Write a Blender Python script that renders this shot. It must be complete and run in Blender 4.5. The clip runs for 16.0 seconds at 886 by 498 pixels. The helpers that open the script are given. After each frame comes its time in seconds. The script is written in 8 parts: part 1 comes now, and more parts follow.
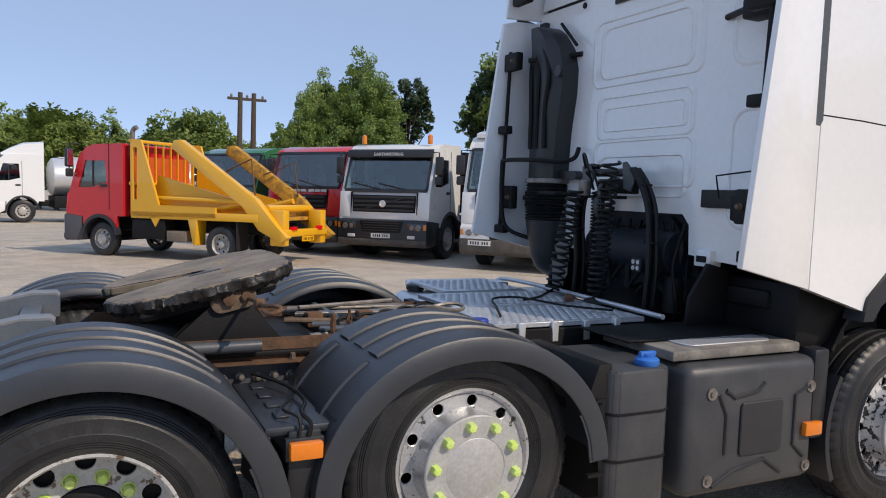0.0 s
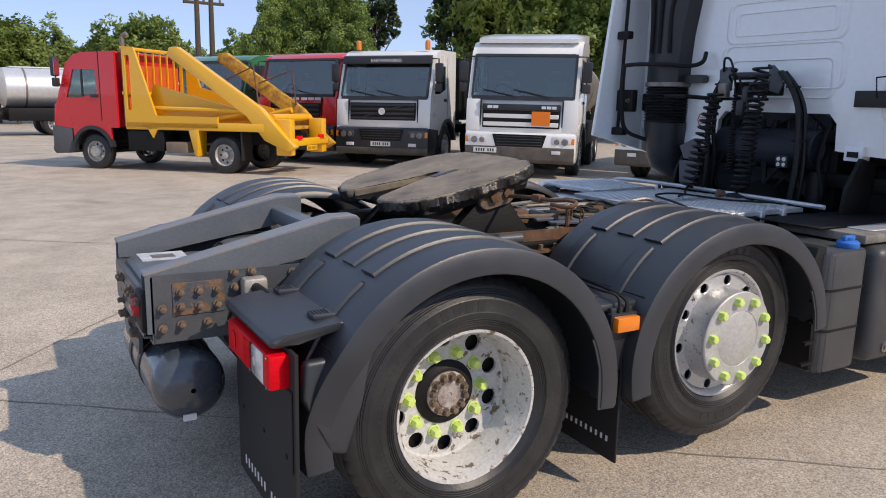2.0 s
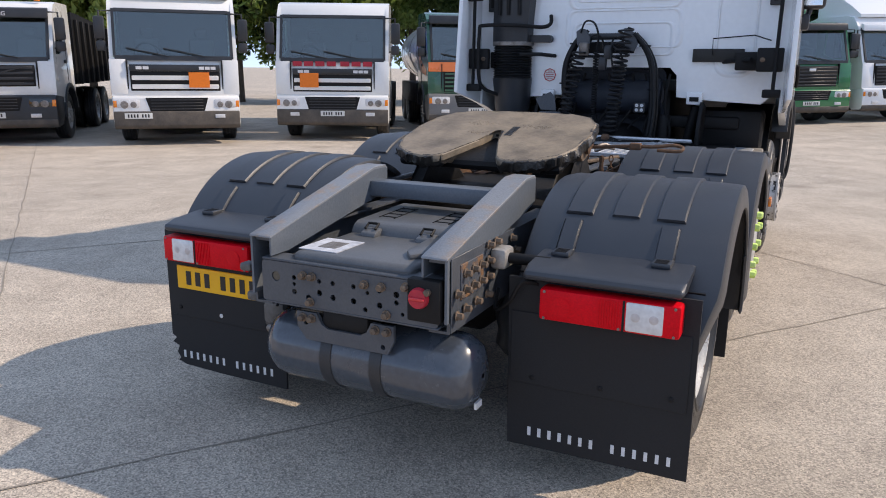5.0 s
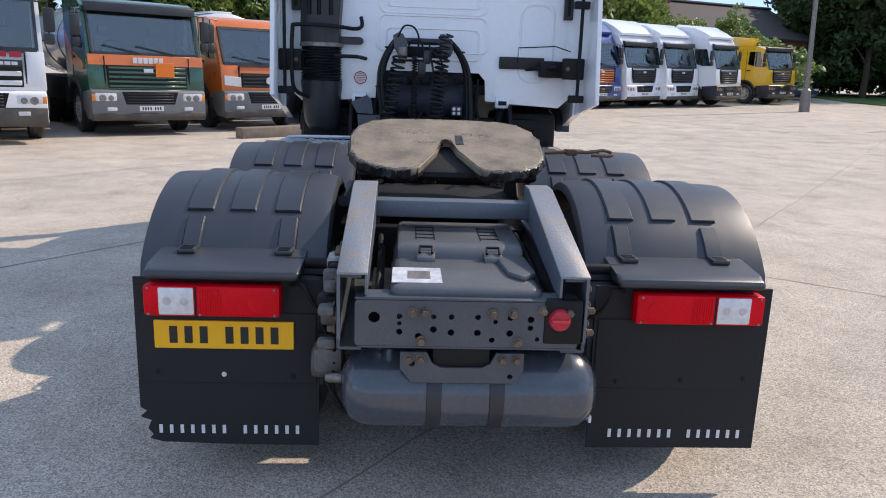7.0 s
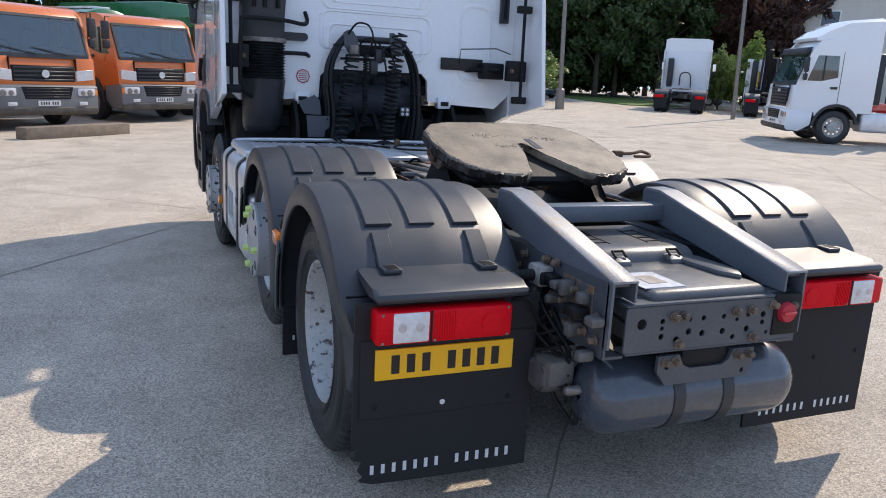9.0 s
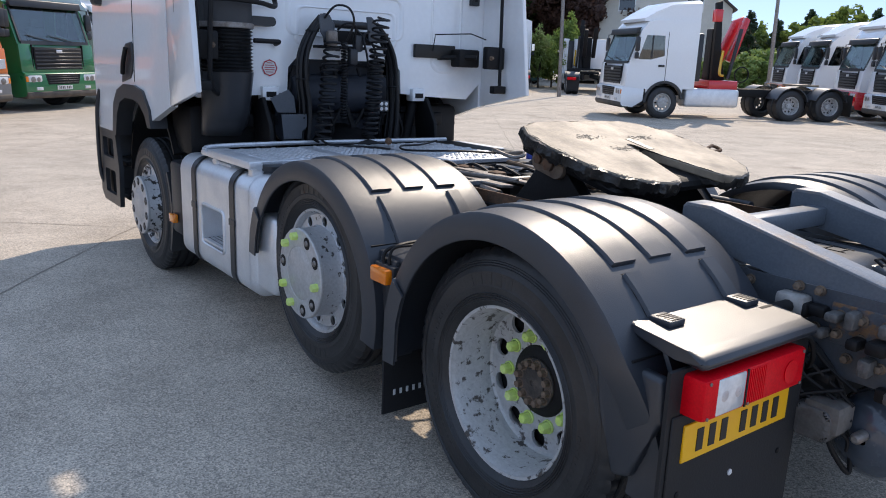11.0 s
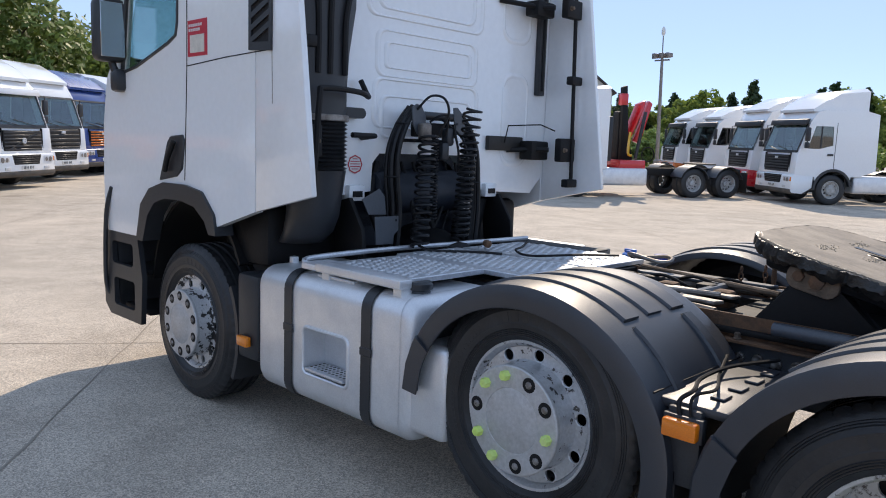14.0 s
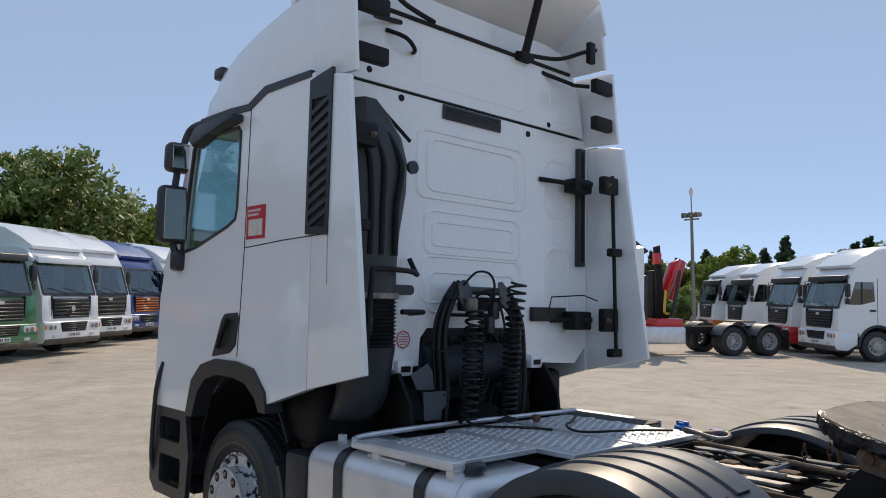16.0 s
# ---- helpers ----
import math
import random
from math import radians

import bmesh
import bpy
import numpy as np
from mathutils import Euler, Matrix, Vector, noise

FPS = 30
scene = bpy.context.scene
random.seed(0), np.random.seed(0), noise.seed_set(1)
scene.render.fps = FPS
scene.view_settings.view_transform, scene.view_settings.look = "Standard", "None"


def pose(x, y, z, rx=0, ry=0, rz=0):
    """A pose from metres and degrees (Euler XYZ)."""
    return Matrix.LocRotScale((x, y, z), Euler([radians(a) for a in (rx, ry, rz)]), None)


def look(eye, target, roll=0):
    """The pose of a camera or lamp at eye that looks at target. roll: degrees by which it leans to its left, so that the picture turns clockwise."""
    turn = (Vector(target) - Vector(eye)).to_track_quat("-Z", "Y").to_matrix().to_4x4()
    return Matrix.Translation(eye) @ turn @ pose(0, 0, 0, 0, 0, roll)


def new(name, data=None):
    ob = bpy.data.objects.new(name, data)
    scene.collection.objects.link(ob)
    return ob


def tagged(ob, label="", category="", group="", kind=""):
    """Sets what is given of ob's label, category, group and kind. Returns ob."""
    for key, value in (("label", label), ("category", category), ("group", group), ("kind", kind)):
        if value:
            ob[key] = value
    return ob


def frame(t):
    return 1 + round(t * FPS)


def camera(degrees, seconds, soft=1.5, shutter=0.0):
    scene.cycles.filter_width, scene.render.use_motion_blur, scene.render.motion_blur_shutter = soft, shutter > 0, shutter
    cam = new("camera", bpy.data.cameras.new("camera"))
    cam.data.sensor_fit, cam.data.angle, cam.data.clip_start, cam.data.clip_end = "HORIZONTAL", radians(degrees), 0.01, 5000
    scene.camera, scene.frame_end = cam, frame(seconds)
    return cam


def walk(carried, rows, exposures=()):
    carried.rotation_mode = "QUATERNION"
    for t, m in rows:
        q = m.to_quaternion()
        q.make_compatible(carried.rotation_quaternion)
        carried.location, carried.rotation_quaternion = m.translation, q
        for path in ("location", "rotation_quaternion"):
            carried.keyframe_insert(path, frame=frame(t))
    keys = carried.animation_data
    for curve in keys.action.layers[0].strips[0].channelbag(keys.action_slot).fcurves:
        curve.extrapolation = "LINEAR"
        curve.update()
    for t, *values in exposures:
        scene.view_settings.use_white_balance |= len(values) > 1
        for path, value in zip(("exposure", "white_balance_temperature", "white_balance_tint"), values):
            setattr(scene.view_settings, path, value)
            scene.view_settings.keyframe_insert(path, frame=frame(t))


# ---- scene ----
cam = camera(61.0, 16.0, soft=1.0)
PATH = [
    (0, (-0.054, -3.763, 1.681), (0.811, -1.966, 1.53), 2.0),
    (0.5, (-0.346, -3.677, 1.636), (0.482, -1.873, 1.389), 1.5),
    (1, (-0.674, -3.564, 1.651), (0.17, -1.778, 1.337), 1.2),
    (1.5, (-1.1, -3.53, 1.647), (-0.2, -1.781, 1.286), 1.3),
    (2, (-1.462, -3.382, 1.62), (-0.472, -1.688, 1.235), 1.4),
    (2.5, (-1.819, -3.15, 1.64), (-0.716, -1.53, 1.242), 1.4),
    (3, (-2.224, -2.943, 1.62), (-0.988, -1.426, 1.21), 1.2),
    (3.5, (-2.516, -2.623, 1.579), (-1.133, -1.24, 1.161), 0.7),
    (4, (-2.737, -2.219, 1.597), (-1.21, -1.001, 1.166), 0.4),
    (4.2, (-2.859, -2.093, 1.572), (-1.285, -0.94, 1.134), 0.2),
    (6.3, (-3.532, -0.342, 1.591), (-1.602, -0.111, 1.118), 1.9),
    (6.5, (-3.519, -0.178, 1.567), (-1.579, -0.049, 1.098), 1.8),
    (7, (-3.456, 0.207, 1.606), (-1.513, 0.102, 1.147), 2.0),
    (7.5, (-3.457, 0.626, 1.596), (-1.533, 0.315, 1.147), 2.3),
    (8, (-3.356, 0.999, 1.57), (-1.467, 0.514, 1.128), 2.6),
    (8.5, (-3.175, 1.413, 1.595), (-1.327, 0.784, 1.158), 2.9),
    (9, (-3.02, 1.853, 1.568), (-1.217, 1.107, 1.127), 3.0),
    (9.5, (-2.784, 2.16, 1.549), (-1.031, 1.308, 1.1), 3.2),
    (9.7, (-2.647, 2.26, 1.549), (-0.918, 1.365, 1.092), 3.2),
    (11.8, (-1.345, 3.061, 1.584), (0.101, 1.75, 1.148), 2.1),
    (12, (-1.23, 3.141, 1.565), (0.191, 1.8, 1.141), 2.3),
    (12.5, (-0.981, 3.316, 1.599), (0.396, 1.922, 1.198), 2.3),
    (13, (-0.747, 3.384, 1.592), (0.603, 1.957, 1.219), 2.3),
    (13.5, (-0.51, 3.405, 1.614), (0.845, 1.972, 1.284), 2.1),
    (14, (-0.413, 3.462, 1.634), (0.966, 2.037, 1.373), 1.9),
    (14.5, (-0.396, 3.506, 1.661), (1.012, 2.095, 1.494), 1.6),
    (15, (-0.392, 3.536, 1.7), (1.038, 2.138, 1.643), 1.5),
    (15.5, (-0.387, 3.544, 1.74), (1.059, 2.164, 1.793), 1.4),
    (16, (-0.392, 3.56, 1.73), (1.064, 2.198, 1.885), 1.1),
]
walk(cam, [(t, look(eye, target, roll)) for t, eye, target, roll in PATH], exposures=[(0, 0.03, 6800, 13), (2.0, 0.22, 6900, 15), (4.0, 0.34, 6900, 15), (7.0, 0.56, 6650, 14), (9.5, 0.52, 6600, 13), (13.0, 0.52, 6600, 13), (14.5, 0.40, 6950, 12), (16.0, 0.0, 7100, 10)])


# ---- light ----
SUN_AZ, SUN_EL = 150.0, 41.0
world = bpy.data.worlds.new("sky")
scene.world = world
world.use_nodes = True
wt = world.node_tree
sky = wt.nodes.new("ShaderNodeTexSky")
sky.sky_type = "NISHITA"
sky.sun_disc = False
sky.sun_elevation, sky.sun_rotation = radians(SUN_EL), radians(SUN_AZ)
sky.dust_density, sky.air_density, sky.ozone_density = 0.05, 0.5, 0.8
sky.altitude = 2500
wt.nodes["Background"].inputs[1].default_value = 0.27
haze = wt.nodes.new("ShaderNodeMix")
haze.data_type = "RGBA"
haze.inputs[0].default_value = 0.8
haze.inputs[7].default_value = (1.26, 1.75, 2.60, 1)
wt.links.new(sky.outputs[0], haze.inputs[6])
wt.links.new(haze.outputs[2], wt.nodes["Background"].inputs[0])
sun = new("sun", bpy.data.lights.new("sun", "SUN"))
sun.data.energy, sun.data.angle, sun.data.color = 2.95, radians(0.6), (1.0, 0.88, 0.725)
az, el = radians(SUN_AZ), radians(SUN_EL)
toward = Vector((math.sin(az) * math.cos(el), math.cos(az) * math.cos(el), math.sin(el)))
sun.matrix_world = look(toward * 60, (0, 0, 0))

# ---- materials ----


def surf(name, base, other=None, rough=0.5, metal=0.0, big=1.2, fine=45.0, mix=0.6, bump=0.08, coat=0.0, spread=0.25, lo=0.38, hi=0.68):
    """Paint, plastic, rubber or metal: two scales of tone, uneven gloss and fine relief, in world metres."""
    other = other or tuple(c * 0.72 for c in base)
    m = bpy.data.materials.new(name)
    m.use_nodes = True
    t = m.node_tree
    b = t.nodes["Principled BSDF"]
    geo = t.nodes.new("ShaderNodeNewGeometry")
    n1, n2 = t.nodes.new("ShaderNodeTexNoise"), t.nodes.new("ShaderNodeTexNoise")
    n1.inputs["Scale"].default_value, n1.inputs["Detail"].default_value, n1.inputs["Roughness"].default_value = big, 8, 0.62
    n2.inputs["Scale"].default_value, n2.inputs["Detail"].default_value = fine, 5
    for n in (n1, n2):
        t.links.new(geo.outputs["Position"], n.inputs["Vector"])
    ramp = t.nodes.new("ShaderNodeValToRGB")
    ramp.color_ramp.elements[0].position, ramp.color_ramp.elements[1].position = lo, hi
    t.links.new(n1.outputs["Fac"], ramp.inputs[0])
    gain = t.nodes.new("ShaderNodeMath")
    gain.operation = "MULTIPLY"
    gain.inputs[1].default_value = mix
    t.links.new(ramp.outputs[0], gain.inputs[0])
    blend = t.nodes.new("ShaderNodeMix")
    blend.data_type = "RGBA"
    blend.inputs[6].default_value, blend.inputs[7].default_value = (*base, 1), (*other, 1)
    t.links.new(gain.outputs[0], blend.inputs[0])
    tone = t.nodes.new("ShaderNodeMapRange")
    tone.inputs[3].default_value, tone.inputs[4].default_value = 1 - spread, 1 + spread
    t.links.new(n2.outputs["Fac"], tone.inputs[0])
    hsv = t.nodes.new("ShaderNodeHueSaturation")
    t.links.new(blend.outputs[2], hsv.inputs["Color"])
    t.links.new(tone.outputs[0], hsv.inputs["Value"])
    t.links.new(hsv.outputs[0], b.inputs["Base Color"])
    gloss = t.nodes.new("ShaderNodeMapRange")
    gloss.inputs[3].default_value, gloss.inputs[4].default_value = max(rough - 0.12, 0.03), min(rough + 0.15, 1)
    t.links.new(n1.outputs["Fac"], gloss.inputs[0])
    t.links.new(gloss.outputs[0], b.inputs["Roughness"])
    b.inputs["Metallic"].default_value = metal
    b.inputs["Coat Weight"].default_value = coat
    b.inputs["Coat Roughness"].default_value = 0.03
    if bump:
        bn = t.nodes.new("ShaderNodeBump")
        bn.inputs["Strength"].default_value, bn.inputs["Distance"].default_value = bump, 0.01
        t.links.new(n2.outputs["Fac"], bn.inputs["Height"])
        t.links.new(bn.outputs[0], b.inputs["Normal"])
    return m


def paint(name, c, dirt=0.25, rough=0.28):
    grime = tuple(x * (1 - dirt) + g * dirt for x, g in zip(c, (0.22, 0.19, 0.15)))
    return surf(name, c, grime, rough=rough, big=0.9, fine=25, mix=0.7, bump=0.0, coat=0.8, spread=0.05)


def glass_dark(name, c):
    m = surf(name, c, tuple(x * 1.8 for x in c), rough=0.12, big=1.5, mix=0.4, bump=0.0, coat=1.0, spread=0.1)
    return m


WHITE = paint("white_paint", (0.86, 0.87, 0.875), 0.03, 0.20)
WHITE_OLD = paint("weathered_white_paint", (0.80, 0.80, 0.78), 0.18)
RED = paint("red_paint", (0.62, 0.012, 0.02), 0.05)
YELLOW = paint("yellow_paint", (0.86, 0.44, 0.006), 0.10, 0.4)
YELLOW_RUST = surf("rusty_yellow_paint", (0.62, 0.33, 0.02), (0.20, 0.09, 0.04), rough=0.7, big=9, fine=60, mix=0.95, bump=0.3)
YELLOW2 = paint("deep_yellow_paint", (0.72, 0.42, 0.01), 0.05)
ORANGE = paint("orange_paint", (0.70, 0.16, 0.012), 0.1)
GREEN = paint("green_paint", (0.012, 0.16, 0.055), 0.1)
GREEN_DARK = paint("dark_green_paint", (0.012, 0.09, 0.05), 0.1)
BLUE = paint("blue_paint", (0.014, 0.05, 0.24), 0.05)
# Black plastic, its base lightened to stand in for the sky's sheen.
BATT = surf("sheen_lightened_plastic", (0.090, 0.094, 0.100), (0.125, 0.127, 0.128), rough=0.34, big=5, fine=140, mix=0.7, bump=0.08)
TANKP = surf("grey_black_plastic", (0.045, 0.048, 0.054), (0.075, 0.076, 0.078), rough=0.42, big=5, fine=140, mix=0.7, bump=0.08)
PLATE_ORANGE = surf("orange_plate", (0.85, 0.20, 0.01), (0.8, 0.17, 0.01), rough=0.5, bump=0)
PLATE_YELLOW = surf("yellow_plate", (0.90, 0.47, 0.004), (0.88, 0.44, 0.004), rough=0.35, bump=0, spread=0.04)
PLATE_WHITE = surf("white_plate", (0.75, 0.75, 0.72), rough=0.4, bump=0, spread=0.04)
INK = surf("black_ink", (0.012, 0.012, 0.014), rough=0.5, bump=0)
CHALK = surf("white_print", (0.72, 0.72, 0.72), (0.5, 0.5, 0.5), rough=0.6, bump=0, fine=80, spread=0.2)
SCUFF_LABEL = surf("scuffed_label", (0.62, 0.64, 0.68), (0.30, 0.31, 0.34), rough=0.5, bump=0, big=14, fine=80, mix=0.9, spread=0.2)
PRINT_RED = surf("red_print", (0.5, 0.02, 0.04), rough=0.5, bump=0)
PRINT_BLUE = surf("blue_print", (0.03, 0.06, 0.35), rough=0.5, bump=0)
BLACK = surf("black_plastic", (0.021, 0.023, 0.027), (0.040, 0.042, 0.046), rough=0.40, big=2.5, fine=160, mix=0.6, bump=0.10, spread=0.3)
GUARD = surf("mudguard_plastic", (0.022, 0.026, 0.034), (0.034, 0.038, 0.046), rough=0.40, big=4, fine=320, mix=0.7, bump=0.10, spread=0.35)
GUARD.node_tree.nodes["Principled BSDF"].inputs["Specular IOR Level"].default_value = 0.75
FLAP = surf("rubber_flap", (0.009, 0.009, 0.010), (0.018, 0.018, 0.020), rough=0.75, big=3, fine=120, bump=0.1)
RUBBER = surf("tyre_rubber", (0.015, 0.016, 0.018), (0.036, 0.036, 0.037), rough=0.43, big=5, fine=90, mix=0.8, bump=0.12, spread=0.3)
FRAME = surf("grey_chassis_paint", (0.062, 0.071, 0.085), (0.090, 0.096, 0.104), rough=0.38, big=5, fine=110, mix=0.7, bump=0.08)
RAMP_GREY = surf("grey_ramp_paint", (0.105, 0.125, 0.150), (0.135, 0.150, 0.168), rough=0.36, big=5, fine=110, mix=0.7, bump=0.06)
# Real wear and rust, plus a grey lightened against the sides as lit from above.
RAMP_WORN_LIT = surf("worn_lit_ramp_top", (0.20, 0.215, 0.235), (0.32, 0.20, 0.10), rough=0.45, big=8, lo=0.5, hi=0.70, fine=110, mix=0.6, bump=0.2)
HOSE = surf("black_hose", (0.007, 0.0075, 0.009), (0.012, 0.012, 0.013), rough=0.42, big=12, fine=90, bump=0.05)
HOSE.node_tree.nodes["Principled BSDF"].inputs["Specular IOR Level"].default_value = 0.35
RUST = surf("rusty_steel", (0.16, 0.08, 0.04), (0.07, 0.045, 0.03), rough=0.8, big=14, fine=120, mix=0.9, bump=0.35)
STAINED = surf("rust_stained_plate", (0.065, 0.072, 0.085), (0.22, 0.11, 0.045), rough=0.6, big=16, fine=110, mix=0.9, bump=0.25, lo=0.50, hi=0.60)
RUST_LIGHT = surf("light_rust", (0.20, 0.14, 0.095), (0.08, 0.06, 0.045), rough=0.8, big=18, fine=120, mix=0.9, bump=0.3)
GREASE = surf("greasy_steel", (0.27, 0.215, 0.15), (0.11, 0.09, 0.068), rough=0.60, big=6, fine=55, mix=0.9, bump=0.2, spread=0.2)
GREASE_EDGE = surf("caked_grease", (0.014, 0.013, 0.012), (0.035, 0.031, 0.027), rough=0.36, big=20, fine=55, mix=0.7, bump=0.5)
ALU = surf("aluminium", (0.78, 0.79, 0.80), (0.62, 0.63, 0.65), rough=0.40, metal=0.6, big=6, fine=130, mix=0.6, bump=0.05, spread=0.12)
ALU_TREAD = surf("aluminium_tread", (0.70, 0.72, 0.75), (0.50, 0.52, 0.55), rough=0.40, metal=0.65, big=8, fine=90, mix=0.7, bump=0.1)
RIM = surf("silver_wheel_paint", (0.52, 0.51, 0.49), (0.33, 0.29, 0.24), rough=0.42, big=14, fine=90, mix=0.75, bump=0.08, metal=0.15)
RIM_DIRTY = surf("dirty_wheel_paint", (0.55, 0.55, 0.54), (0.13, 0.085, 0.055), rough=0.42, big=26, fine=70, mix=0.95, bump=0.2, lo=0.56, hi=0.62, spread=0.3)
RIM_GRIME = surf("grimy_wheel_paint", (0.48, 0.48, 0.475), (0.06, 0.05, 0.042), rough=0.42, metal=0.2, big=26, fine=70, mix=0.95, bump=0.2, lo=0.56, hi=0.62)
STEEL = surf("dull_steel", (0.30, 0.28, 0.26), (0.14, 0.11, 0.09), rough=0.5, metal=0.6, big=20, fine=120, mix=0.8, bump=0.2)
DARK = surf("dark_metal", (0.006, 0.006, 0.007), (0.014, 0.013, 0.012), rough=0.6, big=5, fine=70, bump=0.15)
DARK.node_tree.nodes["Principled BSDF"].inputs["Specular IOR Level"].default_value = 0.3
RIM_CHIP = surf("chipped_wheel_paint", (0.60, 0.60, 0.60), (0.035, 0.033, 0.032), rough=0.40, big=22, fine=90, mix=1.0, bump=0.15, metal=0.3, lo=0.52, hi=0.55)
RIM_SPOT = surf("spotted_wheel_paint", (0.55, 0.56, 0.57), (0.06, 0.055, 0.05), rough=0.34, big=30, fine=90, mix=0.95, bump=0.12, metal=0.5, lo=0.60, hi=0.64)
BAY = surf("bay_panel_blue", (0.014, 0.019, 0.030), (0.024, 0.030, 0.042), rough=0.55, big=5, fine=60, bump=0.1)
BUMPER_GREY = surf("smooth_grey_bumper", (0.15, 0.155, 0.16), (0.20, 0.20, 0.20), rough=0.5, big=3, fine=80, bump=0.03)
LIME = surf("lime_plastic", (0.60, 0.80, 0.16), (0.66, 0.78, 0.35), rough=0.45, big=20, bump=0)
AMBER = surf("amber_lens", (0.85, 0.24, 0.008), (0.75, 0.17, 0.005), rough=0.2, coat=0.8, bump=0, fine=200)
RED_LENS = surf("red_lens", (0.72, 0.003, 0.012), (0.58, 0.002, 0.008), rough=0.4, coat=0.0, big=12, bump=0.0, fine=140)
RED_LENS.node_tree.nodes["Principled BSDF"].inputs["Specular IOR Level"].default_value = 0.15
CLEAR_LENS = surf("clear_lens", (0.70, 0.70, 0.70), (0.55, 0.53, 0.52), rough=0.18, coat=0.9, big=14, bump=0)
CAP_BLUE = surf("blue_cap", (0.03, 0.18, 0.60), (0.02, 0.12, 0.45), rough=0.45, big=20, bump=0.1)
GLASS_DARK = glass_dark("cab_glass", (0.012, 0.017, 0.018))
MIRROR = surf("mirror", (0.75, 0.77, 0.78), rough=0.04, metal=1.0, bump=0, spread=0.02)
BRICK = surf("red_brick", (0.24, 0.095, 0.06), (0.15, 0.065, 0.05), rough=0.85, big=6, fine=40, bump=0.3)
RENDER_WALL = surf("cream_render", (0.62, 0.59, 0.52), (0.52, 0.49, 0.43), rough=0.9, big=1, fine=30, bump=0.1)
ROOF = surf("roof_tile", (0.06, 0.05, 0.048), (0.10, 0.08, 0.07), rough=0.85, big=3, fine=25, bump=0.3)
WOOD = surf("old_timber", (0.24, 0.19, 0.14), (0.14, 0.11, 0.08), rough=0.85, big=7, fine=70, bump=0.3)
SEAT = surf("seat_fabric", (0.10, 0.10, 0.11), (0.06, 0.06, 0.07), rough=0.9, big=8, fine=90)
LIP = surf("dirty_bumper", (0.07, 0.062, 0.055), (0.13, 0.11, 0.09), rough=0.75, big=4, fine=40, mix=0.9)
BARK = surf("bark", (0.10, 0.075, 0.055), (0.05, 0.04, 0.03), rough=0.95, big=8, fine=30, bump=0.6)
GRASS = surf("grass", (0.10, 0.17, 0.03), (0.07, 0.11, 0.025), rough=0.9, big=0.8, fine=15, bump=0.6)


def leaf_material(name, a, b):
    m = bpy.data.materials.new(name)
    m.use_nodes = True
    t = m.node_tree
    p = t.nodes["Principled BSDF"]
    geo = t.nodes.new("ShaderNodeNewGeometry")
    ramp = t.nodes.new("ShaderNodeValToRGB")
    ramp.color_ramp.elements[0].color, ramp.color_ramp.elements[1].color = (*a, 1), (*b, 1)
    t.links.new(geo.outputs["Random Per Island"], ramp.inputs[0])
    t.links.new(ramp.outputs[0], p.inputs["Base Color"])
    p.inputs["Roughness"].default_value = 0.55
    tr = t.nodes.new("ShaderNodeBsdfTranslucent")
    t.links.new(ramp.outputs[0], tr.inputs[0])
    mx = t.nodes.new("ShaderNodeMixShader")
    mx.inputs[0].default_value = 0.35
    t.links.new(p.outputs[0], mx.inputs[1])
    t.links.new(tr.outputs[0], mx.inputs[2])
    t.links.new(mx.outputs[0], t.nodes["Material Output"].inputs[0])
    return m


LEAF = leaf_material("leaf_green", (0.13, 0.21, 0.05), (0.30, 0.39, 0.11))
LEAF_DARK = leaf_material("leaf_dark", (0.034, 0.070, 0.022), (0.090, 0.135, 0.038))
LEAF_OAK = leaf_material("leaf_oak", (0.12, 0.185, 0.035), (0.27, 0.33, 0.08))
LEAF_COPPER = leaf_material("leaf_copper", (0.055, 0.026, 0.022), (0.11, 0.055, 0.036))
NEEDLE = leaf_material("needles", (0.030, 0.062, 0.026), (0.065, 0.105, 0.042))



def pane_material(name, tint):
    m = bpy.data.materials.new(name)
    m.use_nodes = True
    t = m.node_tree
    clear = t.nodes.new("ShaderNodeBsdfTransparent")
    clear.inputs[0].default_value = (*tint, 1)
    gloss = t.nodes.new("ShaderNodeBsdfGlossy")
    gloss.inputs["Roughness"].default_value = 0.02
    mx = t.nodes.new("ShaderNodeMixShader")
    mx.inputs[0].default_value = 0.15
    t.links.new(clear.outputs[0], mx.inputs[1])
    t.links.new(gloss.outputs[0], mx.inputs[2])
    t.links.new(mx.outputs[0], t.nodes["Material Output"].inputs[0])
    return m


PANE = pane_material("tinted_pane", (0.70, 0.82, 0.82))
PANE_DARK = pane_material("dark_tinted_pane", (0.30, 0.36, 0.36))


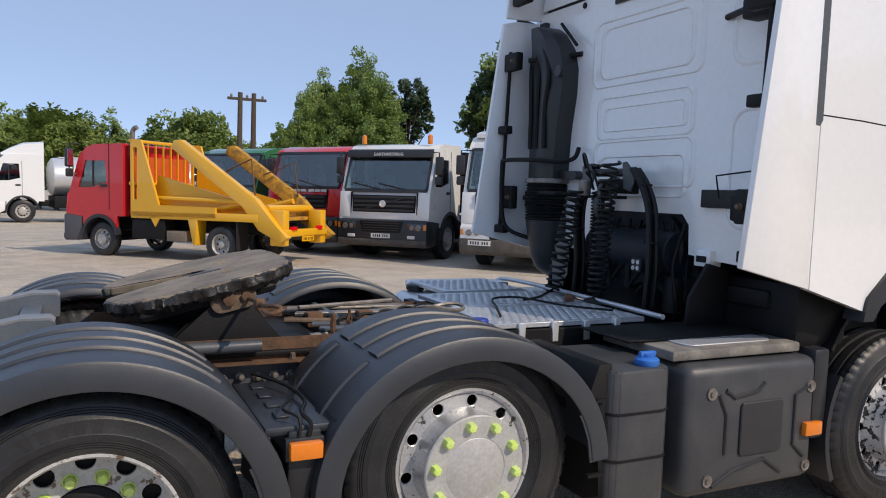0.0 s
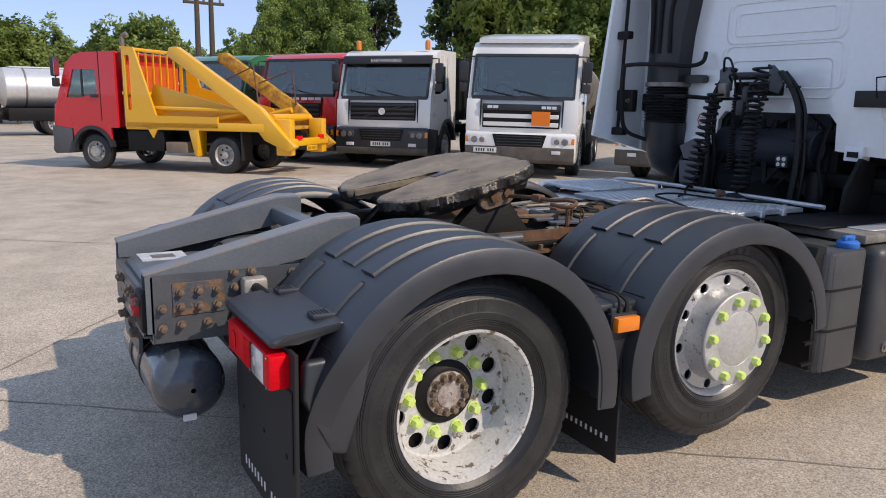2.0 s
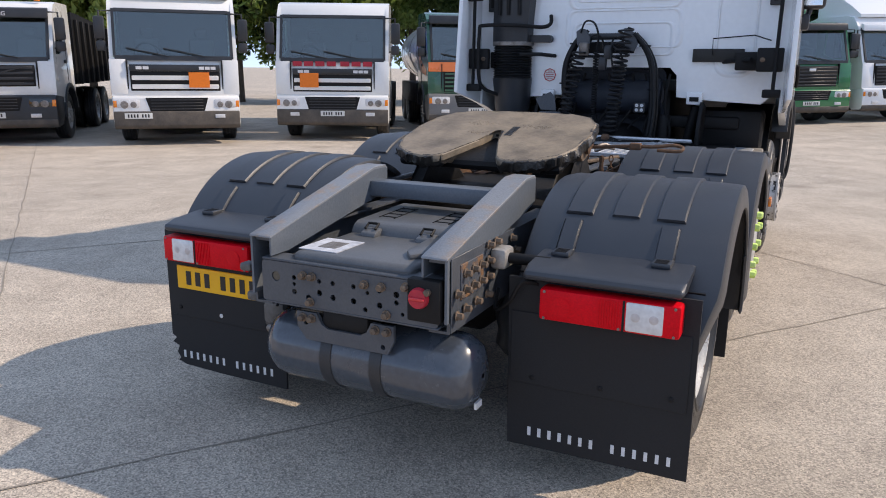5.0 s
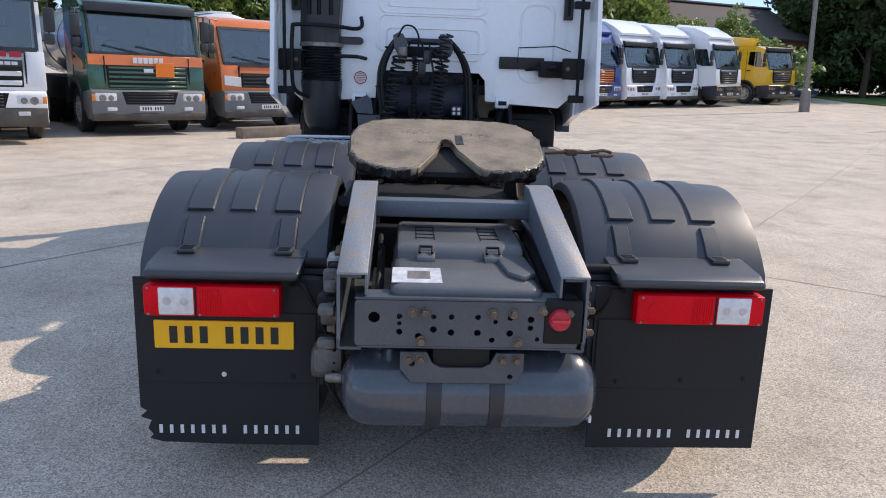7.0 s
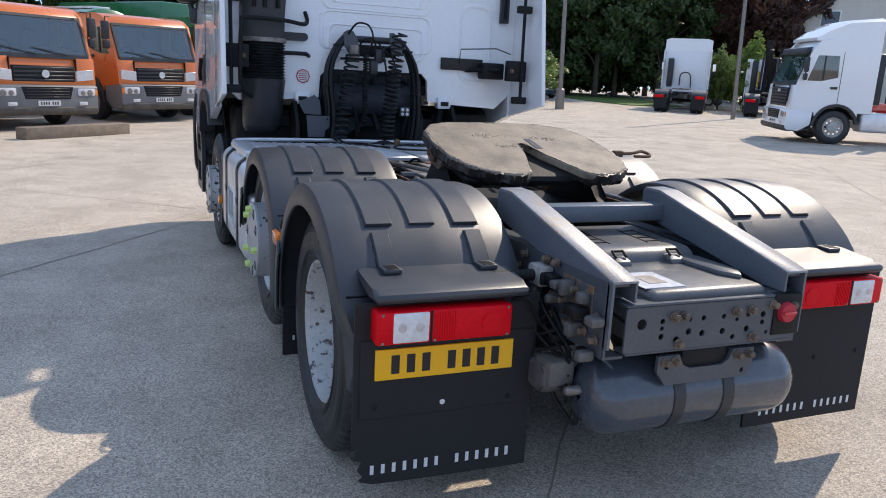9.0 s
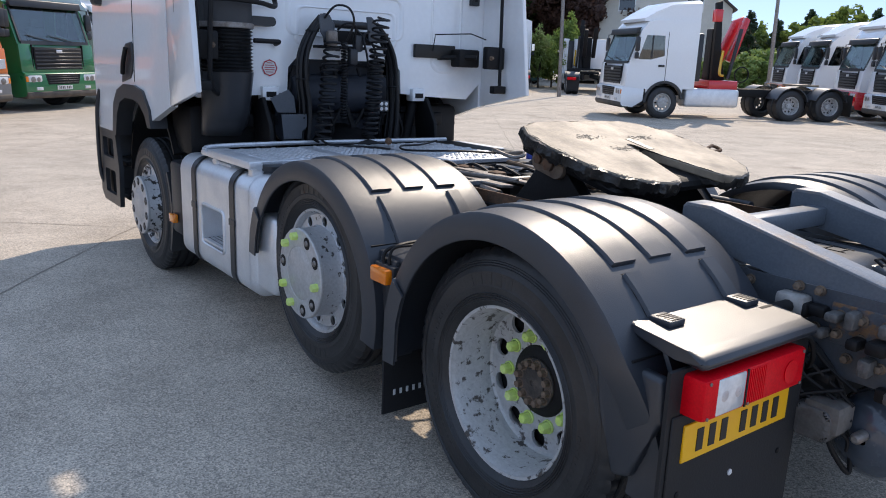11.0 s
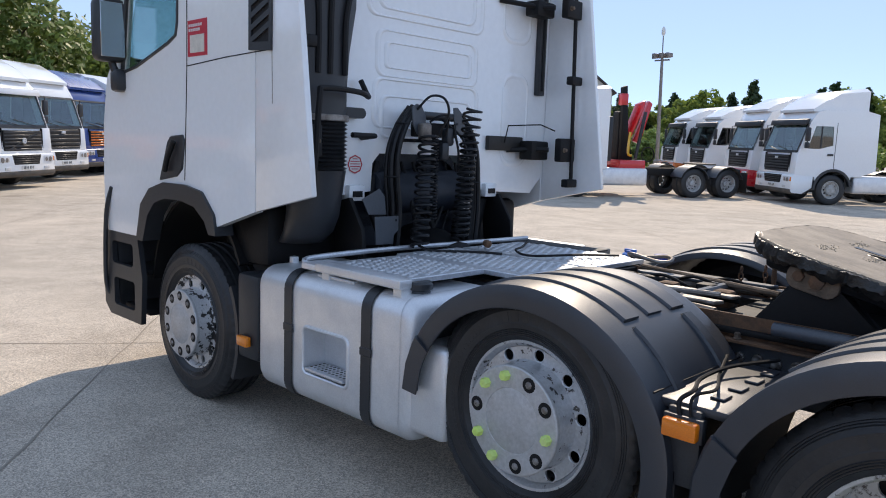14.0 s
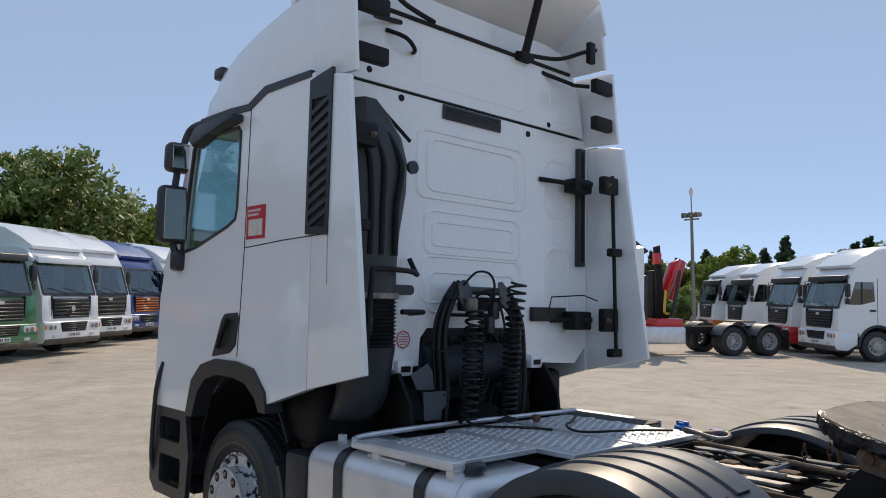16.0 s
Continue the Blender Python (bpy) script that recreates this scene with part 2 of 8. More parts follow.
def concrete():
    m = bpy.data.materials.new("yard_concrete")
    m.use_nodes = True
    t = m.node_tree
    b = t.nodes["Principled BSDF"]
    geo = t.nodes.new("ShaderNodeNewGeometry")

    def noise_at(scale, detail, rough=0.6):
        n = t.nodes.new("ShaderNodeTexNoise")
        n.inputs["Scale"].default_value, n.inputs["Detail"].default_value, n.inputs["Roughness"].default_value = scale, detail, rough
        t.links.new(geo.outputs["Position"], n.inputs["Vector"])
        return n

    def ramp(src, stops):
        r = t.nodes.new("ShaderNodeValToRGB")
        while len(r.color_ramp.elements) < len(stops):
            r.color_ramp.elements.new(0.5)
        for e, (p, c) in zip(r.color_ramp.elements, stops):
            e.position, e.color = p, (*c, 1)
        t.links.new(src, r.inputs[0])
        return r

    def mul(a, c, f=1.0):
        k = t.nodes.new("ShaderNodeMix")
        k.data_type, k.blend_type = "RGBA", "MULTIPLY"
        k.inputs[0].default_value = f
        t.links.new(a, k.inputs[6])
        t.links.new(c, k.inputs[7])
        return k.outputs[2]

    wide = ramp(noise_at(0.16, 7).outputs["Fac"], [(0.3, (0.515, 0.445, 0.362)), (0.7, (0.42, 0.370, 0.306))])
    mid = ramp(noise_at(1.3, 9, 0.7).outputs["Fac"], [(0.3, (0.72, 0.71, 0.70)), (0.62, (1.08, 1.08, 1.08))])
    vor = t.nodes.new("ShaderNodeTexVoronoi")
    vor.inputs["Scale"].default_value = 140
    t.links.new(geo.outputs["Position"], vor.inputs["Vector"])
    stone = ramp(vor.outputs["Color"], [(0.10, (0.46, 0.46, 0.47)), (0.42, (0.95, 0.95, 0.95)), (0.90, (1.65, 1.63, 1.60))])
    grit = ramp(noise_at(160, 4).outputs["Fac"], [(0.35, (0.72, 0.72, 0.72)), (0.65, (1.22, 1.22, 1.22))])
    spot = ramp(noise_at(0.9, 3, 0.4).outputs["Fac"], [(0.26, (0.70, 0.69, 0.68)), (0.34, (1, 1, 1))])
    c = mul(wide.outputs[0], mid.outputs[0])
    c = mul(c, stone.outputs[0], 0.82)
    c = mul(c, grit.outputs[0], 0.85)
    c = mul(c, spot.outputs[0], 0.8)
    t.links.new(c, b.inputs["Base Color"])
    b.inputs["Roughness"].default_value = 0.88
    bn = t.nodes.new("ShaderNodeBump")
    bn.inputs["Strength"].default_value, bn.inputs["Distance"].default_value = 0.35, 0.005
    t.links.new(vor.outputs["Distance"], bn.inputs["Height"])
    t.links.new(bn.outputs[0], b.inputs["Normal"])
    return m


CONCRETE = concrete()
TAR = surf("joint_tar", (0.30, 0.26, 0.21), (0.19, 0.165, 0.135), rough=0.9, big=4, fine=60, bump=0.2)

# ---- shapes ----


def box(bm, lo, hi, bevel=0.0, seg=2):
    lo, hi = Vector(lo), Vector(hi)
    mid, size = (lo + hi) / 2, hi - lo
    made = bmesh.ops.create_cube(bm, size=1.0, matrix=Matrix.Translation(mid) @ Matrix.Diagonal((*size, 1)))
    if bevel:
        bmesh.ops.bevel(bm, geom=list({e for v in made["verts"] for e in v.link_edges}), offset=bevel, segments=seg, profile=0.5, affect="EDGES")
    return bm


def to3(u, v, w, axis):
    return {"y": (u, w, v), "x": (w, u, v), "z": (u, v, w)}[axis]


def prism(bm, poly, a, b, axis="y", bevel=0.0, seg=2):
    """A polygon drawn in the plane across axis, carried from a to b along it."""
    lo = [bm.verts.new(to3(u, v, a, axis)) for u, v in poly]
    hi = [bm.verts.new(to3(u, v, b, axis)) for u, v in poly]
    bm.faces.new(lo)
    bm.faces.new(hi[::-1])
    n = len(poly)
    for i in range(n):
        bm.faces.new((lo[i], hi[i], hi[(i + 1) % n], lo[(i + 1) % n]))
    if bevel:
        bmesh.ops.bevel(bm, geom=list({e for v in lo + hi for e in v.link_edges}), offset=bevel, segments=seg, profile=0.5, affect="EDGES")
    return bm


def plate(bm, outer, holes, a, b, axis="y"):
    """A flat plate with holes through it."""
    edges = []
    for loop in (outer, *holes):
        vs = [bm.verts.new(to3(u, v, a, axis)) for u, v in loop]
        edges += [bm.edges.new((vs[i], vs[(i + 1) % len(vs)])) for i in range(len(vs))]
    made = bmesh.ops.triangle_fill(bm, use_beauty=True, edges=edges)
    faces = [f for f in made["geom"] if isinstance(f, bmesh.types.BMFace)]
    up = bmesh.ops.extrude_face_region(bm, geom=faces)
    shift = Vector(to3(0, 0, b - a, axis))
    for v in up["geom"]:
        if isinstance(v, bmesh.types.BMVert):
            v.co += shift
    return bm


def lathe(bm, prof, n=32, axis="y", at=(0, 0, 0), cap=False, wob=None):
    """Turns (radius, along) round an axis through at."""
    rings = []
    for k, (r, h) in enumerate(prof):
        ring = []
        for i in range(n):
            g = 2 * math.pi * i / n
            rr = r * (wob(k, i) if wob else 1)
            u, v = rr * math.cos(g), rr * math.sin(g)
            p = {"y": (u, h, v), "x": (h, u, v), "z": (u, v, h)}[axis]
            ring.append(bm.verts.new(Vector(p) + Vector(at)))
        rings.append(ring)
    for p, q in zip(rings, rings[1:]):
        for i in range(n):
            bm.faces.new((p[i], p[(i + 1) % n], q[(i + 1) % n], q[i]))
    if cap:
        bm.faces.new(rings[0])
        bm.faces.new(rings[-1][::-1])
    return bm


def tube(bm, pts, r, n=7, cap=True):
    pts = [Vector(p) for p in pts]
    up = Vector((0.13, 0.37, 0.92))
    rings = []
    for i, p in enumerate(pts):
        d = (pts[min(i + 1, len(pts) - 1)] - pts[max(i - 1, 0)]).normalized()
        s = d.cross(up)
        if s.length < 1e-3:
            s = d.cross(Vector((1, 0, 0)))
        s.normalize()
        up = s.cross(d)
        rr = r[i] if isinstance(r, (list, tuple)) else r
        rings.append([bm.verts.new(p + rr * (math.cos(2 * math.pi * k / n) * s + math.sin(2 * math.pi * k / n) * up)) for k in range(n)])
    for p, q in zip(rings, rings[1:]):
        for i in range(n):
            bm.faces.new((p[i], p[(i + 1) % n], q[(i + 1) % n], q[i]))
    if cap:
        bm.faces.new(rings[0][::-1])
        bm.faces.new(rings[-1])
    return bm


def curve(pts, steps=8):
    """A smooth line through the points."""
    p = [Vector(pts[0])] + [Vector(q) for q in pts] + [Vector(pts[-1])]
    out = []
    for a, b, c, d in zip(p, p[1:], p[2:], p[3:]):
        for i in range(steps):
            t = i / steps
            out.append(0.5 * (2 * b + (c - a) * t + (2 * a - 5 * b + 4 * c - d) * t * t + (3 * b - a - 3 * c + d) * t ** 3))
    return out + [p[-2]]


def coil(top, bottom, radius, turns, per=14):
    top, bottom = Vector(top), Vector(bottom)
    d = bottom - top
    s = d.cross(Vector((0, 1, 0.2))).normalized()
    u = d.cross(s).normalized()
    n = int(turns * per)
    return [top + d * (i / n) + radius * (math.cos(2 * math.pi * i / per) * s + math.sin(2 * math.pi * i / per) * u) for i in range(n + 1)]


def loft(bm, rings, closed=True, cap=True):
    rr = [[bm.verts.new(p) for p in ring] for ring in rings]
    n = len(rr[0])
    for p, q in zip(rr, rr[1:]):
        for i in range(n if closed else n - 1):
            bm.faces.new((p[i], p[(i + 1) % n], q[(i + 1) % n], q[i]))
    if cap and closed:
        bm.faces.new(rr[0][::-1])
        bm.faces.new(rr[-1])
    return bm


def disc_pts(cx, cy, r, n=12):
    return [(cx + r * math.cos(2 * math.pi * i / n), cy + r * math.sin(2 * math.pi * i / n)) for i in range(n)]


def rrect(x0, y0, x1, y1, r, n=4):
    out = []
    for cx, cy, a in ((x1 - r, y1 - r, 0), (x0 + r, y1 - r, 90), (x0 + r, y0 + r, 180), (x1 - r, y0 + r, 270)):
        out += [(cx + r * math.cos(radians(a + 90 * i / n)), cy + r * math.sin(radians(a + 90 * i / n))) for i in range(n + 1)]
    return out


def mesh_of(name, bm, mats, smooth=38):
    bmesh.ops.recalc_face_normals(bm, faces=bm.faces[:])
    me = bpy.data.meshes.new(name)
    bm.to_mesh(me)
    bm.free()
    for m in mats if isinstance(mats, (list, tuple)) else [mats]:
        me.materials.append(m)
    me.polygons.foreach_set("use_smooth", [True] * len(me.polygons))
    me.set_sharp_from_angle(angle=radians(smooth))
    return me


HERE, TAIL, WING, CAB = pose(0, 0, 0), pose(0.087, 0, 0.012), pose(0.105, 0, 0), pose(0.11, 0, 0)
PLACE = [HERE]  # where the section of the tractor unit that is being built sits along the frame


def part(name, bm, mats, parent, label="", at=None, kind=""):
    """Links a bmesh (or a ready mesh) as one part under a thing or a part."""
    me = bm if isinstance(bm, bpy.types.Mesh) else mesh_of(name, bm, mats)
    ob = new(name, me)
    ob.parent = parent
    ob.matrix_basis = at if at is not None else HERE
    if parent.name == "tractor_unit":
        ob.matrix_basis = PLACE[0] @ ob.matrix_basis
    return tagged(ob, label, kind=kind)


def thing(name, label, category, at=None, group="", kind=""):
    ob = new(name)
    ob.empty_display_size = 0.2
    if at is not None:
        ob.matrix_basis = at
    return tagged(ob, label, category, group, kind)


def solid(name, bm, mats, label, category="", group="", kind="", at=None):
    ob = new(name, mesh_of(name, bm, mats))
    if at is not None:
        ob.matrix_basis = at
    return tagged(ob, label, category, group, kind)


def B():
    return bmesh.new()


def bars(bm, word, u0, u1, v0, v1, axis, w0, w1, flip=False):
    """Plain blocks in place of lettering: one per character of a pattern of block widths."""
    total = sum(word)
    u = u0
    for i, k in enumerate(word):
        step = (u1 - u0) * k / total
        if i % 2 == 0:
            prism(bm, [(u, v0), (u + step, v0), (u + step, v1), (u, v1)], w0, w1, axis)
        u += step
    return bm

# ---- the yard ----


def ground_z(x, y):
    """The yard is level round the tractor unit, climbs gently towards the drive and falls away behind the skip lorry."""
    u = (x - y) / math.sqrt(2)
    up, down = max(min(u, 60) - 8, 0), max(-2 - max(u, -30), 0)
    return 0.02 * up * up / (up + 3) - 0.014 * down * down / (down + 2)


def stand(x, y, heading=0):
    """The pose of a thing that stands on the yard and leans with it."""
    normal = Vector((ground_z(x - 1, y) - ground_z(x + 1, y), ground_z(x, y - 1) - ground_z(x, y + 1), 2)).normalized()
    return Matrix.Translation((x, y, ground_z(x, y))) @ Vector((0, 0, 1)).rotation_difference(normal).to_matrix().to_4x4() @ pose(0, 0, 0, 0, 0, heading)


bm = B()
steps = [-900, -400, -200, -120, -90] + list(range(-70, 71, 2)) + [90, 120, 200, 400, 900]
grid = [[bm.verts.new((x, y, ground_z(x, y))) for y in steps] for x in steps]
for p, q in zip(grid, grid[1:]):
    for i in range(len(steps) - 1):
        bm.faces.new((p[i], q[i], q[i + 1], p[i + 1]))
solid("ground", bm, CONCRETE, "pale worn concrete lorry yard with fine aggregate", kind="structure")


def joint(pts, w, seed):
    """A tarred, wavering joint in the concrete."""
    rnd = random.Random(seed)
    line = []
    for (x0, y0), (x1, y1) in zip(pts, pts[1:]):
        n = max(int(math.hypot(x1 - x0, y1 - y0) / 0.35), 1)
        line += [(x0 + (x1 - x0) * i / n, y0 + (y1 - y0) * i / n) for i in range(n)]
    line.append(pts[-1])
    bm = B()
    left, right = [], []
    for i, (x, y) in enumerate(line):
        a, b = line[max(i - 1, 0)], line[min(i + 1, len(line) - 1)]
        d = Vector((b[0] - a[0], b[1] - a[1], 0)).normalized()
        s = Vector((-d.y, d.x, 0))
        off = rnd.uniform(-0.012, 0.012)
        k = w * rnd.uniform(0.35, 1.0)
        p = Vector((x, y, ground_z(x, y) + 0.003)) + s * off
        left.append(bm.verts.new(p + s * k))
        right.append(bm.verts.new(p - s * k))
    for i in range(len(left) - 1):
        bm.faces.new((left[i], right[i], right[i + 1], left[i + 1]))
    solid("ground_joint", bm, TAR, "dark tarred joint line in the yard concrete", "joint", group="yard joints", kind="structure")


JD, JN = Vector((0.795, -0.607)), Vector((0.607, 0.795))
for k, off in enumerate((-12.4, -8.4, -4.0, -0.12, 4.09, 8.4, 12.6)):
    o = JN * off
    joint([tuple(o + JD * -26), tuple(o + JD * 34)], 0.009, k)
for k, s in enumerate((-8.2, -2.2, 3.8, 9.8, 15.8, 21.8)):
    o = JD * s
    joint([tuple(o - JN * 20), tuple(o + JN * 24)], 0.007, 40 + k)

# ---- wheels shared by the parked lorries ----


def tyre_mesh(name, R, W, n=72, lug=0.012):
    """Tyre with shoulders, sidewall bands and a grooved, lugged tread; axis y, centred."""
    h = W / 2
    prof = [(0.585 * R, -h * 0.80), (0.64 * R, -h * 0.96), (0.74 * R, -h * 1.0), (0.75 * R, -h * 0.985), (0.84 * R, -h * 0.985), (0.85 * R, -h * 0.965), (0.93 * R, -h * 0.90), (0.975 * R, -h * 0.82), (R, -h * 0.72)]
    for c in (-0.42, 0.0, 0.42):
        prof += [(R, h * c - 0.012), (R - lug, h * c - 0.008), (R - lug, h * c + 0.008), (R, h * c + 0.012)]
    prof += [(r, -a) for r, a in prof[8::-1]]
    last = len(prof) - 1
    cut = 0.016 if n > 100 else 0.022

    def wob(k, i):
        return 1 - (cut if i % (4 if n > 100 else 3) == 0 else 0) if k in (7, 8, last - 8, last - 7) else 1

    return mesh_of(name, lathe(B(), prof, n, wob=wob), RUBBER, 30)


def wheel_mesh(name, R, W, deep, mat=RIM, holes=10):
    """Steel wheel; +y faces out. deep: how far the disc lies inside (minus: proud) of the flange."""
    h = W / 2
    rf = 0.592 * R
    bm = B()
    lathe(bm, [(rf * 0.97, -h * 0.7), (rf, h * 0.80), (rf, h * 0.86), (rf * 0.96, h * 0.87), (rf * 0.93, h * 0.80), (rf * 0.90, h * 0.60), (rf * 0.86, h * 0.80 - max(deep, 0.05))], 40)
    y = h * 0.80 - max(deep, 0.05)
    ring = [disc_pts(rf * 0.67 * math.cos(2 * math.pi * k / holes), rf * 0.67 * math.sin(2 * math.pi * k / holes), rf * 0.115, 8) for k in range(holes)]
    plate(bm, disc_pts(0, 0, rf * 0.87, 40), ring, y - 0.012, y, "y")
    if deep < 0.03:
        lathe(bm, [(rf * 0.56, y), (rf * 0.55, h * 0.8 + 0.02), (rf * 0.50, h * 0.8 + 0.03), (0.001, h * 0.8 + 0.032)], 32)
    else:
        lathe(bm, [(rf * 0.36, y), (rf * 0.33, y + 0.07), (rf * 0.25, y + 0.085), (0.001, y + 0.088)], 28)
    for k in range(holes):
        g = 2 * math.pi * (k + 0.5) / holes
        r0 = rf * 0.46
        y0 = h * 0.8 + 0.024 if deep < 0.03 else y
        lathe(bm, [(0.016, y0), (0.016, y0 + 0.03), (0.002, y0 + 0.032)], 6, at=(r0 * math.cos(g), 0, r0 * math.sin(g)))
    return mesh_of(name, bm, mat, 35)


TYRE = tyre_mesh("tyre", 0.505, 0.30)
DRIVE = wheel_mesh("drive_wheel", 0.505, 0.30, 0.14, RIM_GRIME)
STEER = wheel_mesh("steer_wheel", 0.505, 0.30, -0.02)
TYRE_S = tyre_mesh("small_tyre", 0.40, 0.24, 60)
DRIVE_S = wheel_mesh("small_drive_wheel", 0.40, 0.24, 0.10, holes=8)
STEER_S = wheel_mesh("small_steer_wheel", 0.40, 0.24, -0.02, holes=8)


def wheel(parent, x, y, steer=False, small=False, twin=False):
    """A wheel with its tyre at x, y (side by the sign of y)."""
    R = 0.40 if small else 0.505
    turn = 0 if y > 0 else 180
    w = part("wheel", (STEER_S if small else STEER) if steer else (DRIVE_S if small else DRIVE), None, parent, at=pose(x, y, R, 0, 0, turn))
    part("tyre", TYRE_S if small else TYRE, None, w, at=pose(0, 0, 0))
    if twin:
        part("inner_tyre", TYRE_S if small else TYRE, None, w, at=pose(0, -(0.26 if small else 0.33), 0))
    return w


PLATE_MARK = mesh_of("plate_mark", box(B(), (-0.001, -0.5, -0.5), (0.001, 0.5, 0.5)), INK)


def words(text, size):
    """Readable lettering in the built-in font as a thin mesh, centred."""
    c = bpy.data.curves.new("lettering", "FONT")
    c.body, c.size, c.align_x, c.align_y, c.extrude = text, size, "CENTER", "CENTER", 0.003
    ob = bpy.data.objects.new("lettering", c)
    me = bpy.data.meshes.new_from_object(ob)
    bpy.data.objects.remove(ob)
    bm = bmesh.new()
    bm.from_mesh(me)
    return bm


def number_plate(parent, x, z, yellow=False, back=False, y=0.0, w=0.52, h=0.111):
    s = -1 if back else 1
    p = part("number_plate", box(B(), (x - 0.006, y - w / 2, z - h / 2), (x + 0.006, y + w / 2, z + h / 2), 0.002, 1), PLATE_YELLOW if yellow else PLATE_WHITE, parent, "yellow rear plate" if yellow else "white front plate")
    u = y - w * 0.41
    for k in (0, 1, 2, 3, 4.7, 5.7, 6.7):
        part("plate_mark", PLATE_MARK, None, p, at=Matrix.Translation((x + s * 0.007, u + w * 0.82 * (k + 0.45) / 7.6, z)) @ Matrix.Diagonal((1, w * 0.82 / 7.6 * 0.52, h * 0.60, 1)))
    return p


def mirror(parent, x, y, z, s, small=True):
    m = part("mirror", box(B(), (x - 0.05, y + s * 0.02 if s > 0 else y - 0.22, z - 0.27), (x + 0.05, y + 0.22 if s > 0 else y - 0.02, z + 0.17), 0.035), BLACK, parent)
    part("mirror_arm", tube(B(), [(x - 0.1, y - s * 0.1, z + 0.28), (x, y + s * 0.11, z + 0.27), (x, y + s * 0.11, z - 0.42), (x - 0.1, y - s * 0.08, z - 0.44)], 0.018), BLACK, m)
    part("mirror_glass", box(B(), (x - 0.056, y + s * 0.04 if s > 0 else y - 0.20, z - 0.24), (x - 0.051, y + 0.20 if s > 0 else y - 0.04, z + 0.14)), MIRROR, m)
    if small:
        part("wide_mirror", box(B(), (x - 0.05, y + s * 0.02 if s > 0 else y - 0.20, z - 0.50), (x + 0.05, y + 0.20 if s > 0 else y - 0.02, z - 0.30), 0.035), BLACK, parent)


def lorry(name, at, heading, label, skin, lower=BLACK, W=2.44, length=2.0, height=2.95, lift=0.0, grille=(6, 1.05, 1.62, 0.80), bar=BLACK, beacons=False, body="rigid", axles=(-5.0,), small=False, fa=-1.35, ws=(1.78, 2.66), visor=BLACK, band=None, back=None, orange=None, marks=None, category="lorry", top=None, tail=7.6, board=None, style="", fascia=None, crane=RED, plate_y=0.0, sign=None):
    """A parked lorry: x forward from the middle of its front bumper, on the ground."""
    root = thing(name, label, category, stand(at[0], at[1], heading), "parked lorries")
    h, R = W / 2, 0.40 if small else 0.505
    gw_of = max(min(grille[3], h - 0.25), 0.7)
    L = -length
    arch = [(fa + (R + 0.11) * math.cos(radians(a)), R + (R + 0.13) * math.sin(radians(a))) for a in range(160, 15, -18)]
    side = [(-0.02, 0.98), (-0.05, 1.25), (-0.12, ws[0] - 0.05), (-0.44, ws[1] + 0.05), (-0.66, height - 0.06), (-0.9, height), (L, height + 0.02), (L, 0.95), (arch[0][0] - 0.04, 0.95)] + arch + [(arch[-1][0] + 0.03, 0.92)]
    hole = [(-0.40, ws[0] + 0.06), (-0.62, ws[1] - 0.08), (-1.22, ws[1] - 0.08), (-1.26, ws[0] + 0.18), (-0.8, ws[0] + 0.06)]
    for s in (1, -1):
        part("cab_side", plate(B(), side, [hole], *sorted((s * (h - 0.07), s * h)), "y"), skin, root)
        part("side_window", prism(B(), hole, *sorted((s * (h - 0.03), s * (h - 0.02))), "y"), PANE_DARK, root)
        for x0, x1 in ((-1.26, -1.22),):
            part("window_pillar", box(B(), (x0 + 0.40, min(s * (h - 0.04), s * (h - 0.004)), ws[0] + 0.1), (x0 + 0.44, max(s * (h - 0.04), s * (h - 0.004)), ws[1] - 0.08)), BLACK, root)
    part("cab_front", prism(B(), [(-0.02, 0.98), (-0.05, 1.25), (-0.12, ws[0] - 0.05), (-0.2, ws[0] - 0.05), (-0.2, 0.98)], -h + 0.002, h - 0.002, "y", 0.03), skin, root)
    part("cab_roof", prism(B(), [(-0.43, ws[1] + 0.02), (-0.66, height - 0.055), (-0.9, height + 0.004), (L + 0.01, height + 0.02), (L + 0.01, height - 0.08), (-0.9, height - 0.09), (-0.62, ws[1])], -h + 0.002, h - 0.002, "y", 0.03), skin, root)
    part("cab_rear", box(B(), (L, -h + 0.08, 0.96), (L + 0.05, h - 0.08, height - 0.05)), skin, root)
    part("cab_floor", box(B(), (L + 0.05, -h + 0.08, 1.12), (-0.2, h - 0.08, 1.2)), DARK, root)
    part("dashboard", box(B(), (-0.62, -h + 0.09, 1.2), (-0.21, h - 0.09, ws[0] - 0.02), 0.05), DARK, root)
    for y0 in (0.55, -0.55):
        part("cab_seat", box(B(), (-1.45, y0 - 0.26, 1.2), (-1.2, y0 + 0.26, 2.15), 0.08), SEAT, root)
        part("headrest", box(B(), (-1.43, y0 - 0.13, 2.18), (-1.3, y0 + 0.13, 2.36), 0.05), SEAT, root)
    part("steering_wheel", tube(B(), [(-0.72 + 0.1 * math.cos(a), -0.55 + 0.22 * math.sin(a), ws[0] + 0.05 + 0.2 * math.cos(a)) for a in [2 * math.pi * i / 18 for i in range(19)]], 0.018, 6, cap=False), DARK, root)
    # Dark sheet added behind the seats so the windows show a shaded interior.
    part("dark_liner", box(B(), (max(L + 0.06, -1.62), -h + 0.1, 1.2), (max(L + 0.10, -1.58), h - 0.1, height - 0.12)), SEAT, root)
    part("windscreen", prism(B(), [(-0.118, ws[0] - 0.02), (-0.105, ws[0] - 0.02), (-0.415, ws[1] + 0.02), (-0.43, ws[1] + 0.02)], -h + 0.075, h - 0.075, "y"), PANE, root, "large tinted windscreen")
